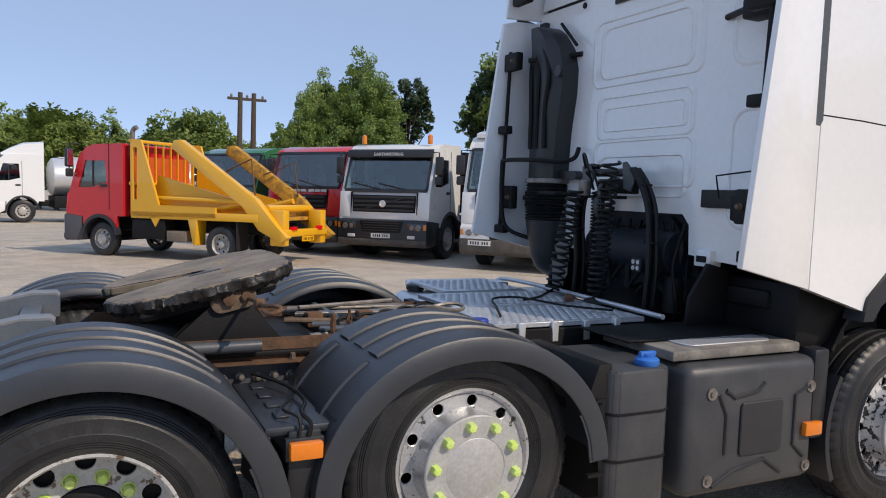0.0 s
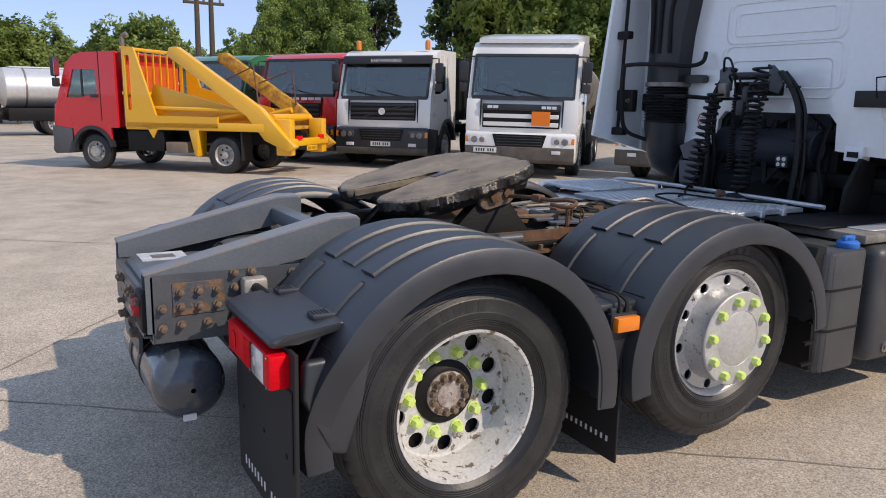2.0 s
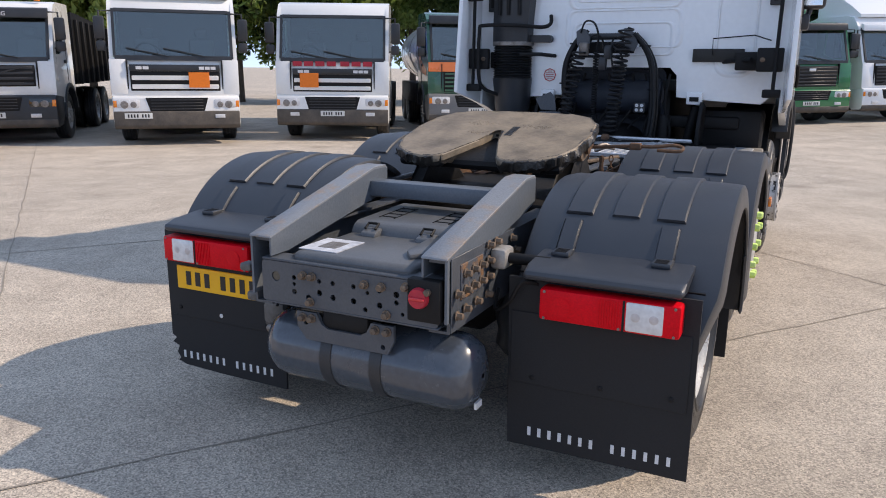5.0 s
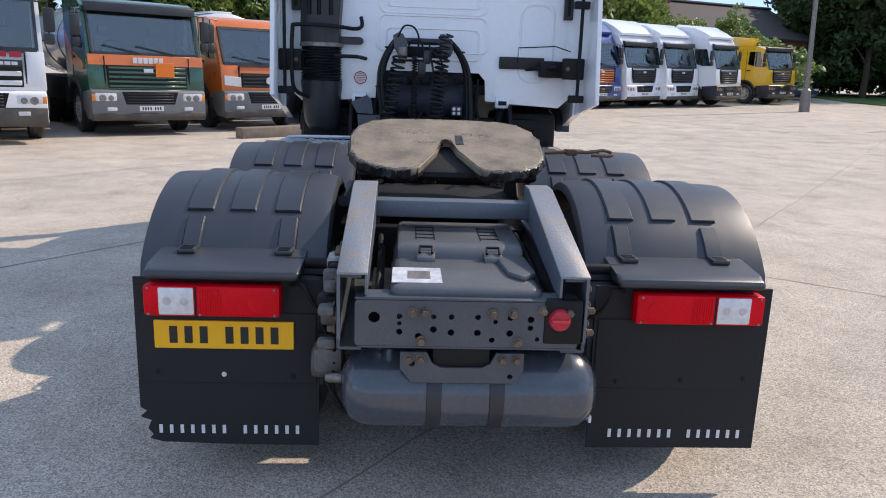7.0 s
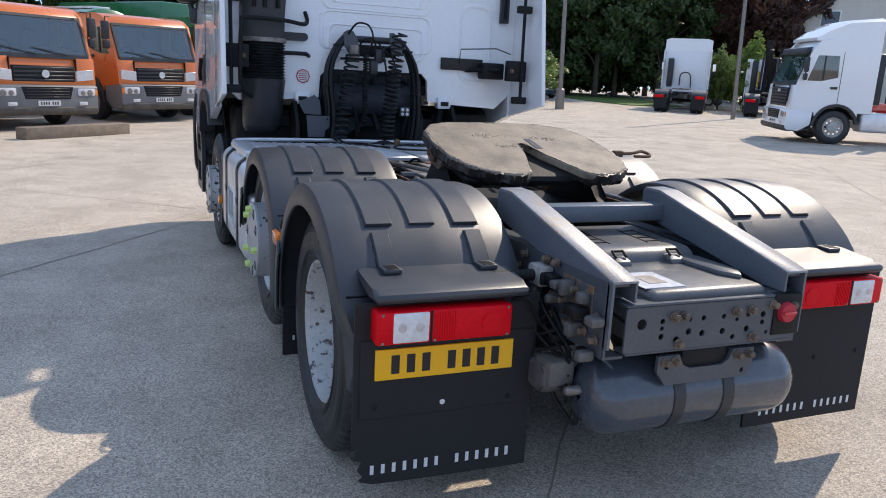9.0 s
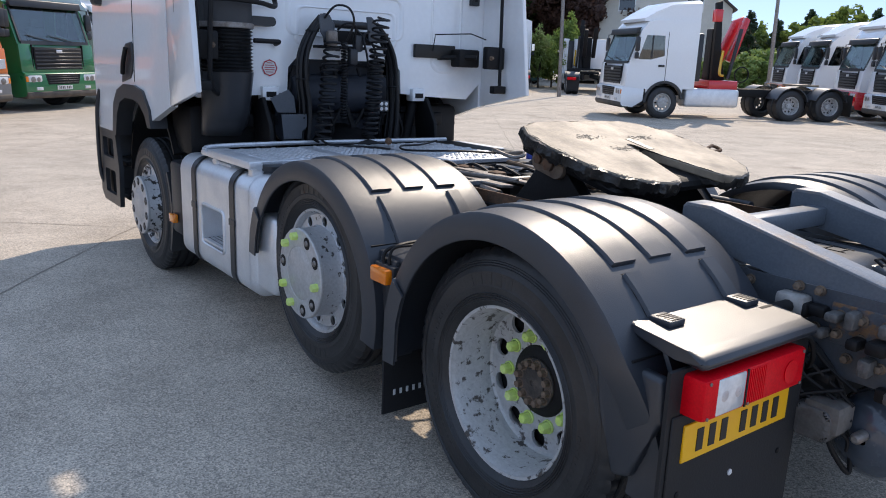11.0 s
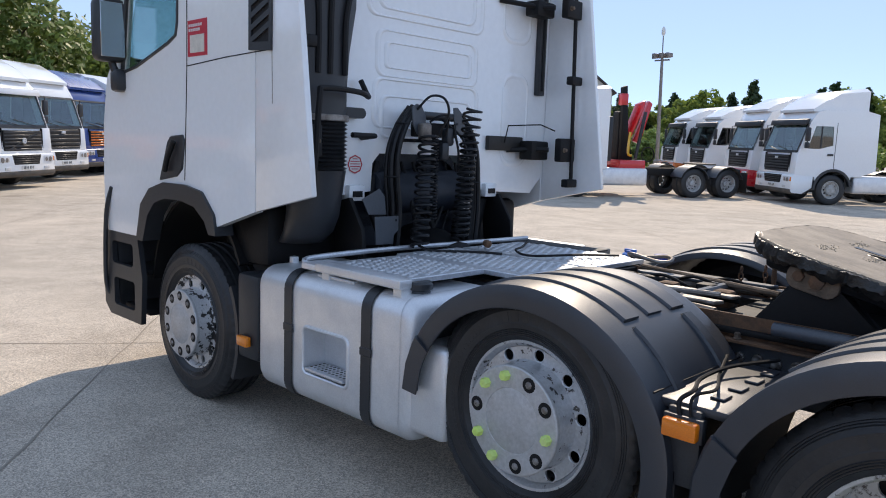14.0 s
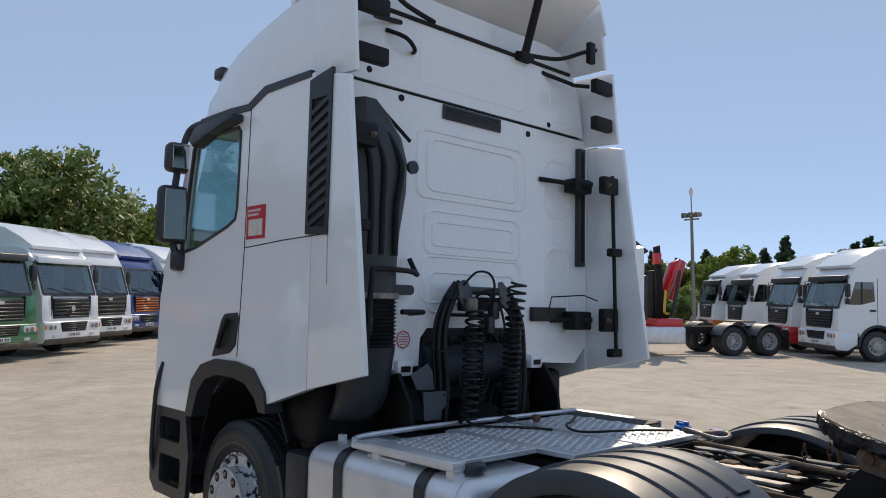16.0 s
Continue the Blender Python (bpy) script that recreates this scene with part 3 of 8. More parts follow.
    for s in (1, -1):
        part("screen_edge", prism(B(), [(-0.108, ws[0] - 0.02), (-0.092, ws[0] - 0.02), (-0.40, ws[1] + 0.02), (-0.42, ws[1] + 0.02)], *sorted((s * (h - 0.075), s * (h - 0.125))), "y"), BLACK, root)
    part("screen_edge", prism(B(), [(-0.40, ws[1] - 0.03), (-0.384, ws[1] - 0.03), (-0.408, ws[1] + 0.03), (-0.425, ws[1] + 0.03)], -h + 0.126, h - 0.126, "y"), BLACK, root)
    part("scuttle", prism(B(), [(-0.10, ws[0] - 0.10), (-0.075, ws[0] - 0.10), (-0.088, ws[0] - 0.004), (-0.112, ws[0] - 0.004)], -h + 0.10, h - 0.10, "y"), BLACK, root)
    for y0 in (-0.55, 0.15):
        part("wiper", tube(B(), [(-0.07, y0 + 0.45, ws[0] - 0.02), (-0.10, y0 + 0.1, ws[0] + 0.05), (-0.13, y0 - 0.35, ws[0] + 0.14)], 0.012, 5), BLACK, root)
    if visor:
        part("sun_visor", prism(B(), [(-0.37, ws[1] - 0.02), (-0.27, ws[1] - 0.06), (-0.30, ws[1] + 0.13), (-0.46, ws[1] + 0.16)], -h + 0.06, h - 0.06, "y", 0.02), visor, root)
    for s in (1, -1):
        y0, y1 = s * (h - 0.006), s * (h + 0.010)
        part("door_seam", prism(B(), [(-1.33, 1.1), (-1.345, 1.1), (-1.345, 2.7), (-1.33, 2.7)], min(y0, y1) - 0.0, max(y0, y1) - 0.004 * (s > 0), "y"), DARK, root)
        part("door_handle", box(B(), (-1.28, min(y0, s * (h + 0.03)), 1.62), (-1.08, max(y0, s * (h + 0.03)), 1.69), 0.01), BLACK, root)
        part("arch_trim", loft(B(), [[(fa + (R + r) * math.cos(radians(a)), s * y, R + (R + r + 0.02) * math.sin(radians(a))) for r, y in ((0.09, h - 0.1), (0.09, h + 0.03), (0.17, h + 0.03), (0.17, h - 0.1))] for a in range(0, 175, 12)]), BLACK, root)
        mirror(root, -0.28, s * (h + 0.03), 2.35, s)
        hl = part("headlight", box(B(), (-0.08, s * (h - 0.29) - 0.23, 0.74), (0.078, s * (h - 0.29) + 0.23, 0.93), 0.04), GLASS_DARK if lower is BLACK else CLEAR_LENS, root)
        part("lamp_bowl", lathe(B(), [(0.075, 0.0), (0.065, 0.004), (0.03, 0.002), (0.001, 0.006)], 14), STEEL, hl, at=pose(0.078, s * (h - 0.22), 0.815, 0, 0, -90))
        part("lamp_bowl", lathe(B(), [(0.06, 0.0), (0.05, 0.004), (0.02, 0.002), (0.001, 0.006)], 14), STEEL, hl, at=pose(0.078, s * (h - 0.39), 0.815, 0, 0, -90))
        part("fog_lamp", box(B(), (0.06, s * (h - 0.40) - 0.10, 0.54), (0.095, s * (h - 0.40) + 0.10, 0.62), 0.012), CLEAR_LENS, root)
        part("corner_deflector", prism(B(), [(-0.06, 1.0), (-0.02, 1.02), (-0.07, ws[0] - 0.08), (-0.14, ws[0] - 0.08)], *sorted((s * (gw_of + 0.06), s * (h + 0.012))), "y", 0.012), skin, root)
        part("corner_gap", box(B(), (-0.10, min(s * (gw_of + 0.035), s * (gw_of + 0.055)), 1.0), (-0.035, max(s * (gw_of + 0.035), s * (gw_of + 0.055)), ws[0] - 0.1)), DARK, root)
        part("indicator", box(B(), (-0.06, s * (h - 0.07) - 0.06, 0.75), (0.07, s * (h - 0.07) + 0.06, 0.90), 0.02), AMBER, hl)
        part("step", box(B(), (fa + R + 0.14, s * (h - 0.16) - 0.14, 0.42), (-0.20, s * (h - 0.16) + 0.14, 0.50), 0.015), DARK, root)
    part("bumper", prism(B(), [(0.0, 0.36), (0.07, 0.44), (0.065, 0.96), (-0.05, 1.0), (fa + R + 0.15, 0.94), (fa + R + 0.16, 0.55), (-0.35, 0.34)], -h, h, "y", 0.04), lower, root)
    low = part("lower_grille", prism(B(), [(-0.60, 0.95), (-0.52, 0.68), (0.52, 0.68), (0.60, 0.95)], 0.055, 0.074, "x", 0.006, 1), DARK, root)
    for i in range(4):
        part("grille_slat", box(B(), (0.06, -0.50, 0.715 + 0.06 * i), (0.082, 0.50, 0.735 + 0.06 * i), 0.004, 1), BLACK, low)
    lip = 0.68 if style == "lettered" else 0.50
    part("bumper_lip", prism(B(), [(0.02, 0.33), (0.085, 0.40), (0.088, lip), (0.0, lip + 0.02), (-0.5, lip), (-0.5, 0.36)], -h + 0.01, h - 0.01, "y", 0.02), LIP, root)
    n, z0, z1, gw = grille
    g = part("grille", box(B(), (-0.09, -gw, z0), (-0.025, gw, z1), 0.015), DARK, root)
    for i in range(n):
        z = z0 + (z1 - z0) * (i + 0.5) / n
        part("grille_slat", box(B(), (-0.06, -gw + 0.03, z - (z1 - z0) * 0.26 / n), (-0.004 - 0.02 * (i / n), gw - 0.03, z + (z1 - z0) * 0.26 / n), 0.008, 1), bar, g)
    if style == "lettered":
        part("grille_band", box(B(), (-0.06, -gw, z1 - 0.13), (0.002, gw, z1), 0.012), BLACK, root)
        for ya, yb, k in ((gw - 0.08, gw - 0.42, 3), (-gw + 0.36, -gw + 0.10, 2)):
            for j in range(k):
                wd = (ya - yb) / k
                part("grille_letter", box(B(), (0.0, ya - wd * j - wd * 0.85, z1 - 0.095), (0.008, ya - wd * j, z1 - 0.035)), CHALK, root)
    elif style in ("ring", "star"):
        for s in (1, -1) if style == "star" else ():
            part("upper_lamp", prism(B(), [(s * (gw + 0.02), z0 + 0.02), (s * (gw + 0.02), z1 - 0.10), (s * (h - 0.05), z1 - 0.06), (s * (h - 0.05), z0 + 0.06)], -0.07, 0.0, "x", 0.008, 1), CLEAR_LENS, root)
        None if style == "star" else part("grille_bar", prism(B(), [(gw - 0.1, z1 - 0.02), (gw - 0.2, z1 - 0.02), (-gw + 0.1, z0 + 0.02), (-gw + 0.2, z0 + 0.02)], -0.012, 0.0, "x"), BLACK, root)
        part("badge", lathe(B(), [(0.085, 0), (0.085, 0.02), (0.06, 0.022), (0.055, 0.008), (0.001, 0.008)], 20), ALU, root, at=pose(0.0, 0, (z0 + z1) / 2, 0, 0, -90))
    else:
        part("badge", box(B(), (-0.02, -0.10, z1 - 0.14), (0.006, 0.10, z1 - 0.06), 0.01), ALU, root)
    if fascia:
        part("fascia_band", prism(B(), [(-0.075, fascia[1]), (-0.035, fascia[1]), (-0.065, fascia[2]), (-0.10, fascia[2])], -h + 0.004, h - 0.004, "y", 0.006, 1), fascia[0], root)
        for j in range(6):
            part("fascia_letter", box(B(), (-0.06, 0.33 - 0.11 * j - 0.09, fascia[1] + 0.05), (-0.030, 0.33 - 0.11 * j, fascia[2] - 0.05), 0.004, 1), CHALK, root)
    number_plate(root, 0.092, 0.595, y=plate_y)
    if sign:
        part("visor_lettering", words(sign, 0.115), CHALK, root, at=pose(-0.272, 0, ws[1] + 0.02, 0, -9, 0) @ pose(0, 0, 0, 90, 0, 90))
    if orange is not None:
        part("hazard_plate", box(B(), (0.0, orange[0] - 0.2, orange[1] - 0.15), (0.025, orange[0] + 0.2, orange[1] + 0.15), 0.004, 1), PLATE_ORANGE, root, "plain orange hazard plate")
    if board:
        part("fascia_lettering", bars(B(), board[1], -gw, gw, board[2], board[3], "x", -0.10, -0.07), board[0], root, "plain blocks of colour where lettering stands")
    if beacons:
        for s in (1, -1):
            part("beacon", lathe(B(), [(0.06, height), (0.065, height + 0.06), (0.06, height + 0.2), (0.03, height + 0.23), (0.001, height + 0.235)], 14, "z", at=(-0.7, s * (h - 0.3), 0)), AMBER, root, "orange rotating beacon")
    if lift:
        part("roof_deflector", loft(B(), [[(x, s * (h - ins), z) for s, z in ((-1, height - 0.05), (-1, height + up * 0.85), (-0.8, height + up), (0.8, height + up), (1, height + up * 0.85), (1, height - 0.05))] for x, up, ins in ((-0.55, 0.04, 0.12), (-0.9, lift * 0.45, 0.06), (-1.4, lift * 0.85, 0.04), (L, lift, 0.02))]), top or skin, root)
    if band:
        for s in (1, -1):
            y0, y1 = s * (h - 0.004), s * (h + 0.006)
            part("stripe", prism(B(), [(-0.5, 1.55), (-1.3, 1.75), (-2.0, 2.3), (L, 2.3), (L, 2.05), (-1.5, 1.5), (-0.5, 1.4)], min(y0, y1), max(y0, y1), "y"), band, root)
    # running gear
    for s in (1, -1):
        part("chassis_rail", box(B(), (-tail, s * 0.42 - 0.05, R + 0.22), (fa, s * 0.42 + 0.05, R + 0.48), 0.01), DARK, root)
        wheel(root, fa, s * (h - 0.18), True, small)
        for x in axles:
            wheel(root, x, s * (h - 0.18), False, small, True)
    part("axle_beam", lathe(B(), [(0.07, -h + 0.3), (0.07, h - 0.3)], 10, at=(fa, 0, R), cap=True), DARK, root)
    if body in ("tractor", "crane"):
        for s in (1, -1):
            None if body == "crane" else part("side_fairing", prism(B(), [(L, 1.0), (L - 0.45, 1.15), (L - 0.4, height - 0.1), (L, height)], s * h - (0.04 if s > 0 else 0), s * h + (0.04 if s < 0 else 0), "y"), skin, root)
            part("fuel_tank", box(B(), (fa - (2.6 if body == "crane" else 2.2), s * (h - 0.32) - 0.3, 0.40), (fa - 0.75, s * (h - 0.32) + 0.3, 0.98), 0.09, 3), ALU, root)
            for x in axles:
                part("mudguard", loft(B(), [[(x + r * math.cos(radians(a)), s * y, R + r * math.sin(radians(a))) for r, y in ((0.60, h - 0.68), (0.60, h), (0.57, h), (0.57, h - 0.68))] for a in range(20, 165, 16)]), GUARD, root)
            part("tail_lamp", box(B(), (-tail - 0.05, s * (h - 0.25) - 0.22, 0.72), (-tail + 0.02, s * (h - 0.25) + 0.22, 0.86), 0.01), RED_LENS, root)
            part("mud_flap", box(B(), (-tail + 0.03, s * (h - 0.32) - 0.3, 0.2), (-tail + 0.045, s * (h - 0.32) + 0.3, 0.9)), FLAP, root)
        part("fifth_wheel", prism(B(), [(-tail + 0.8, -0.16), (-tail + 0.8, -0.42), (-tail + 1.1, -0.48), (-tail + 1.7, -0.3), (-tail + 1.7, 0.3), (-tail + 1.1, 0.48), (-tail + 0.8, 0.42), (-tail + 0.8, 0.16), (-tail + 1.2, 0.04), (-tail + 1.2, -0.04)], 1.12, 1.18, "z"), GREASE, root)
        part("rear_panel", box(B(), (L - 0.03, -h + 0.2, 1.15), (L - 0.004, h - 0.2, height - 0.1), 0.01), skin, root)
        part("hose_gantry", tube(B(), curve([(L - 0.1, 0.3, 1.3), (L - 0.15, 0.25, 1.9), (L - 0.15, -0.2, 1.9), (L - 0.12, -0.3, 1.2)]), 0.03, 6), BLACK, root)
        part("air_intake", box(B(), (L - 0.3, h - 0.55, 1.2), (L - 0.05, h - 0.25, 2.7), 0.05), BLACK, root)
    if body == "crane":
        c = part("crane_column", box(B(), (L - 1.25, -0.22, 0.9), (L - 0.90, 0.22, 2.9), 0.05), DARK, root, "dark folded lorry crane" if crane is DARK else "red folding lorry crane")
        part("crane_boom", prism(B(), [(L - 0.95, 1.2), (L - 0.92, 3.1), (L - 0.86, 3.7), (L - 1.06, 3.78), (L - 1.14, 2.3), (L - 1.45, 1.2)], 0.24, 0.42, "y", 0.03), DARK, c)
        part("crane_jib", prism(B(), [(L - 1.35, 1.9), (L - 1.85, 3.2), (L - 2.2, 3.35), (L - 2.1, 3.0), (L - 1.6, 1.8)], -0.4, -0.2, "y", 0.03), crane, c)
        part("crane_cap", box(B(), (L - 1.1, 0.2, 3.1), (L - 0.84, 0.46, 3.5), 0.04), crane, c)
        part("crane_base", box(B(), (L - 1.6, -1.0, 0.95), (L - 0.6, 1.0, 1.25), 0.04), crane, c)
        part("outer_boom", prism(B(), [(L - 1.5, 1.9), (L - 2.0, 3.3), (L - 2.15, 3.2), (L - 1.75, 1.8)], 0.1, 0.3, "y", 0.03), crane, c)
        part("hose_reel", tube(B(), [(L - 1.9 + 0.25 * math.cos(k * 0.6), 0.6, 1.45 + 0.25 * math.sin(k * 0.6)) for k in range(32)], 0.02, 5), DARK, c)
        part("crane_ram", tube(B(), [(L - 1.45, 0.55, 1.3), (L - 1.75, 0.52, 2.9)], 0.06, 10), BLACK, c)
        part("crane_hook", tube(B(), curve([(L - 1.15, 0.62, 2.2), (L - 1.1, 0.64, 1.5), (L - 1.25, 0.62, 1.4)]), 0.045, 6), YELLOW2, c)
    if body == "tank":
        prof = [(0.05, -tail), (0.75, -tail + 0.03), (0.98, -tail + 0.16), (1.0, -tail + 0.3)] + [(1.0, L - 0.55), (0.98, L - 0.42), (0.75, L - 0.28), (0.05, L - 0.25)]
        bmt = lathe(B(), [(r * 1.12, x) for r, x in prof], 40, "x", at=(0, 0, 2.06))
        for v in bmt.verts:
            v.co.z = 2.06 + (v.co.z - 2.06) * 0.78
        part("tank_barrel", bmt, back or WHITE_OLD, root)
        for x in (L - 1.2, (L - tail) / 2, -tail + 0.7):
            bmt = lathe(B(), [(1.125, x - 0.04), (1.135, x - 0.03), (1.135, x + 0.03), (1.125, x + 0.04)], 40, "x", at=(0, 0, 2.06))
            for v in bmt.verts:
                v.co.z = 2.06 + (v.co.z - 2.06) * 0.782
            part("tank_band", bmt, STEEL, root)
        part("tank_walkway", box(B(), (-tail + 0.4, -0.3, 2.92), (L - 0.7, 0.3, 2.98), 0.01), ALU, root)
        part("side_locker", box(B(), (-tail + 1.5, -h, 0.65), (L - 0.4, h, 1.2), 0.03), DARK, root)
    if body == "tipper":
        part("tipper_body", plate(B(), [(-tail, 1.15), (L - 0.3, 1.15), (L - 0.3, 2.75), (L - 0.9, 2.75), (-tail, 2.6)], [], -h, h, "y"), back or DARK, root)
        for k in range(7):
            x = L - 0.6 - k * (tail + L - 0.8) / 6.5
            for s in (1, -1):
                part("body_rib", box(B(), (x - 0.06, s * (h + 0.04) - 0.04, 1.15), (x + 0.06, s * (h + 0.04) + 0.04, 2.6), 0.01, 1), back or DARK, root)
    if body == "box":
        part("box_body", box(B(), (-tail, -h, 1.1), (L - 0.25, h, 3.3), 0.05), back or WHITE_OLD, root)
    return root


lorry("tipper_lorry", (6.55, 13.40), 221, "white eight-wheel tipper lorry with black visor and orange beacons", WHITE_OLD, BLACK, height=2.86, ws=(1.74, 2.56), grille=(4, 1.16, 1.58, 0.86), style="ring", beacons=True, body="tipper", axles=(-4.9, -6.2), back=DARK, sign="EARTHMOVING", category="tipper lorry")
lorry("fuel_tanker", (8.35, 10.2), 224, "white fuel tanker lorry with a black grille and orange plate", WHITE_OLD, WHITE_OLD, height=2.98, lift=0.25, grille=(3, 1.08, 1.60, 0.86), bar=WHITE_OLD, style="lettered", body="tank", axles=(-4.8, -6.1), visor=None, orange=(0.45, 1.30), plate_y=-0.75, back=STEEL, category="tanker lorry")
lorry("fuel_tanker", (10.75, 8.05), 208, "white fuel tanker lorry with a dirty bumper and red lettering blocks", WHITE_OLD, WHITE_OLD, height=2.98, grille=(3, 1.05, 1.55, 0.86), bar=WHITE_OLD, style="lettered", body="tank", axles=(-4.8, -6.1), visor=None, orange=(-0.5, 1.30), plate_y=0.0, back=BLUE, board=(PRINT_RED, (4, 1, 4, 1, 4, 1, 4, 2, 4, 1, 4, 1, 4), 1.60, 1.70), category="tanker lorry")
lorry("green_orange_tanker", (13.7, 5.85), 215, "green and orange tanker lorry with a white tank barrel", GREEN_DARK, BUMPER_GREY, height=2.90, grille=(6, 0.92, 1.50, 0.85), bar=GREEN_DARK, fascia=(ORANGE, 1.50, 1.72), body="tank", axles=(-4.8, -6.1), visor=BLACK, orange=(0.35, 1.42), band=ORANGE, back=WHITE_OLD, category="tanker lorry")
lorry("orange_tanker", (16.0, 3.65), 217, "orange tanker lorry with a grey bumper", ORANGE, BUMPER_GREY, height=2.72, ws=(1.66, 2.46), grille=(4, 1.05, 1.40, 0.72), style="star", body="tank", axles=(-4.8,), visor=None, back=WHITE_OLD, category="tanker lorry")
lorry("orange_tanker", (18.75, 1.15), 213, "orange tanker lorry with white hose box and grey bumper", ORANGE, BUMPER_GREY, height=2.72, ws=(1.66, 2.46), grille=(4, 1.05, 1.40, 0.72), style="star", body="tank", axles=(-4.8,), visor=None, back=GREEN, category="tanker lorry")
lorry("green_lorry", (20.9, -1.3), 215, "green rigid lorry with a pale grille", GREEN, GREEN, height=2.85, body="box", axles=(-5.0,), back=GREEN)
lorry("white_tractor_unit", (22.9, -3.6), 217, "white six-wheel tractor unit with a white visor", WHITE, WHITE, visor=WHITE, style="ring", height=3.05, lift=0.75, length=2.3, body="tractor", axles=(-4.4, -5.7), tail=6.3, category="tractor unit")
lorry("white_tractor_unit", (25.6, -5.6), 217, "white tractor unit with a black slatted grille", WHITE, WHITE, visor=None, height=3.15, lift=0.7, length=2.3, grille=(5, 1.0, 1.66, 0.9), body="tractor", axles=(-4.2, -5.5), tail=6.1, category="tractor unit")
lorry("blue_tractor_unit", (28.2, -7.9), 217, "blue tractor unit with an orange-barred grille", BLUE, BLUE, height=3.1, lift=0.7, length=2.3, bar=ORANGE, visor=None, body="tractor", axles=(-4.2, -5.5), tail=6.1, category="tractor unit")
lorry("white_tractor_unit", (29.6, -10.1), 217, "white tractor unit with roof lamp bar", WHITE, WHITE, height=3.1, lift=0.7, length=2.3, body="tractor", axles=(-4.2, -5.5), tail=6.1, category="tractor unit")
lorry("white_tractor_unit", (30.7, -12.2), 217, "white tractor unit with dark grille", WHITE, WHITE, height=3.1, lift=0.6, length=2.3, body="tractor", axles=(-4.2,), tail=5.2, category="tractor unit")
lorry("white_tractor_unit", (31.7, -14.75), 221, "white tractor unit with grey lower grille", WHITE, BLACK, height=3.1, lift=0.6, length=2.3, body="tractor", axles=(-4.2, -5.5), tail=6.1, category="tractor unit")
lorry("yellow_lorry", (34.6, -18.7), 214, "yellow rigid lorry with black bumper", YELLOW2, BLACK, height=2.85, body="box", axles=(-5.0,), back=YELLOW2)
lorry("red_tanker", (5.2, 15.8), 215, "red tanker lorry parked behind the skip lorry", RED, BLACK, height=2.85, grille=(3, 1.2, 1.55, 0.75), body="tank", axles=(-4.8,), visor=None, back=WHITE_OLD, board=(CHALK, (4, 1, 4, 1, 4, 1, 4, 2, 4, 1, 4, 1, 4), 1.62, 1.69), category="tanker lorry")
lorry("green_lorry", (3.6, 18.6), 215, "green rigid lorry with a white stripe", GREEN, BLACK, height=2.85, body="tank", axles=(-4.8,), visor=None, back=WHITE_OLD)

# across the yard
lorry("crane_tractor_unit", (15.5, -16.95), 61, "white tractor unit carrying a red folding crane", WHITE, WHITE, height=3.05, lift=0.65, length=2.35, body="crane", axles=(-5.8, -7.2), tail=8.0, category="tractor unit")
lorry("white_tractor_unit", (9.6, -23.2), 48, "white tractor unit with a red and white striped bumper", WHITE, WHITE, height=3.1, lift=0.75, length=2.35, body="tractor", axles=(-4.3, -5.6), tail=6.2, category="tractor unit")
lorry("red_white_tractor_unit", (12.0, -25.6), 46, "white and red tractor unit with black grille", WHITE, RED, height=3.2, lift=0.6, length=2.35, body="tractor", axles=(-4.3, -5.6), tail=6.2, category="tractor unit")
lorry("white_tractor_unit", (14.9, -28.1), 45, "white tractor unit with star-barred grille", WHITE, WHITE, height=3.0, lift=0.6, length=2.3, body="tractor", axles=(-4.3,), tail=5.3, category="tractor unit")
lorry("white_tractor_unit", (17.2, -29.9), 45, "white tractor unit with an orange bonnet stripe", WHITE, ORANGE, height=3.0, lift=0.6, length=2.3, body="tractor", axles=(-4.3,), tail=5.3, category="tractor unit")
lorry("white_tractor_unit", (5.0, -28.0), 48, "white tractor unit standing at the end of the row", WHITE, WHITE, height=3.1, lift=0.7, length=2.3, body="tractor", axles=(-4.3, -5.6), tail=6.2, category="tractor unit")
lorry("white_tractor_unit", (32.6, -27.4), -42, "white tractor unit seen from behind with open chassis", WHITE, WHITE, height=3.2, lift=0.55, length=2.3, body="tractor", axles=(-4.4, -5.7), tail=6.4, category="tractor unit")
lorry("crane_tractor_unit", (29.8, -30.6), -42, "white tractor unit with a dark folded crane", WHITE, WHITE, height=2.8, length=1.9, crane=DARK, body="crane", axles=(-4.6, -5.9), tail=6.6, category="tractor unit")
lorry("milk_tanker", (-3.9, 35.0), 188, "white articulated tanker lorry with polished barrel", WHITE, WHITE, height=3.0, lift=0.6, length=2.2, body="tank", axles=(-4.4, -9.5, -10.8), tail=12.0, back=ALU, category="tanker lorry")

# ---- the skip lorry ----


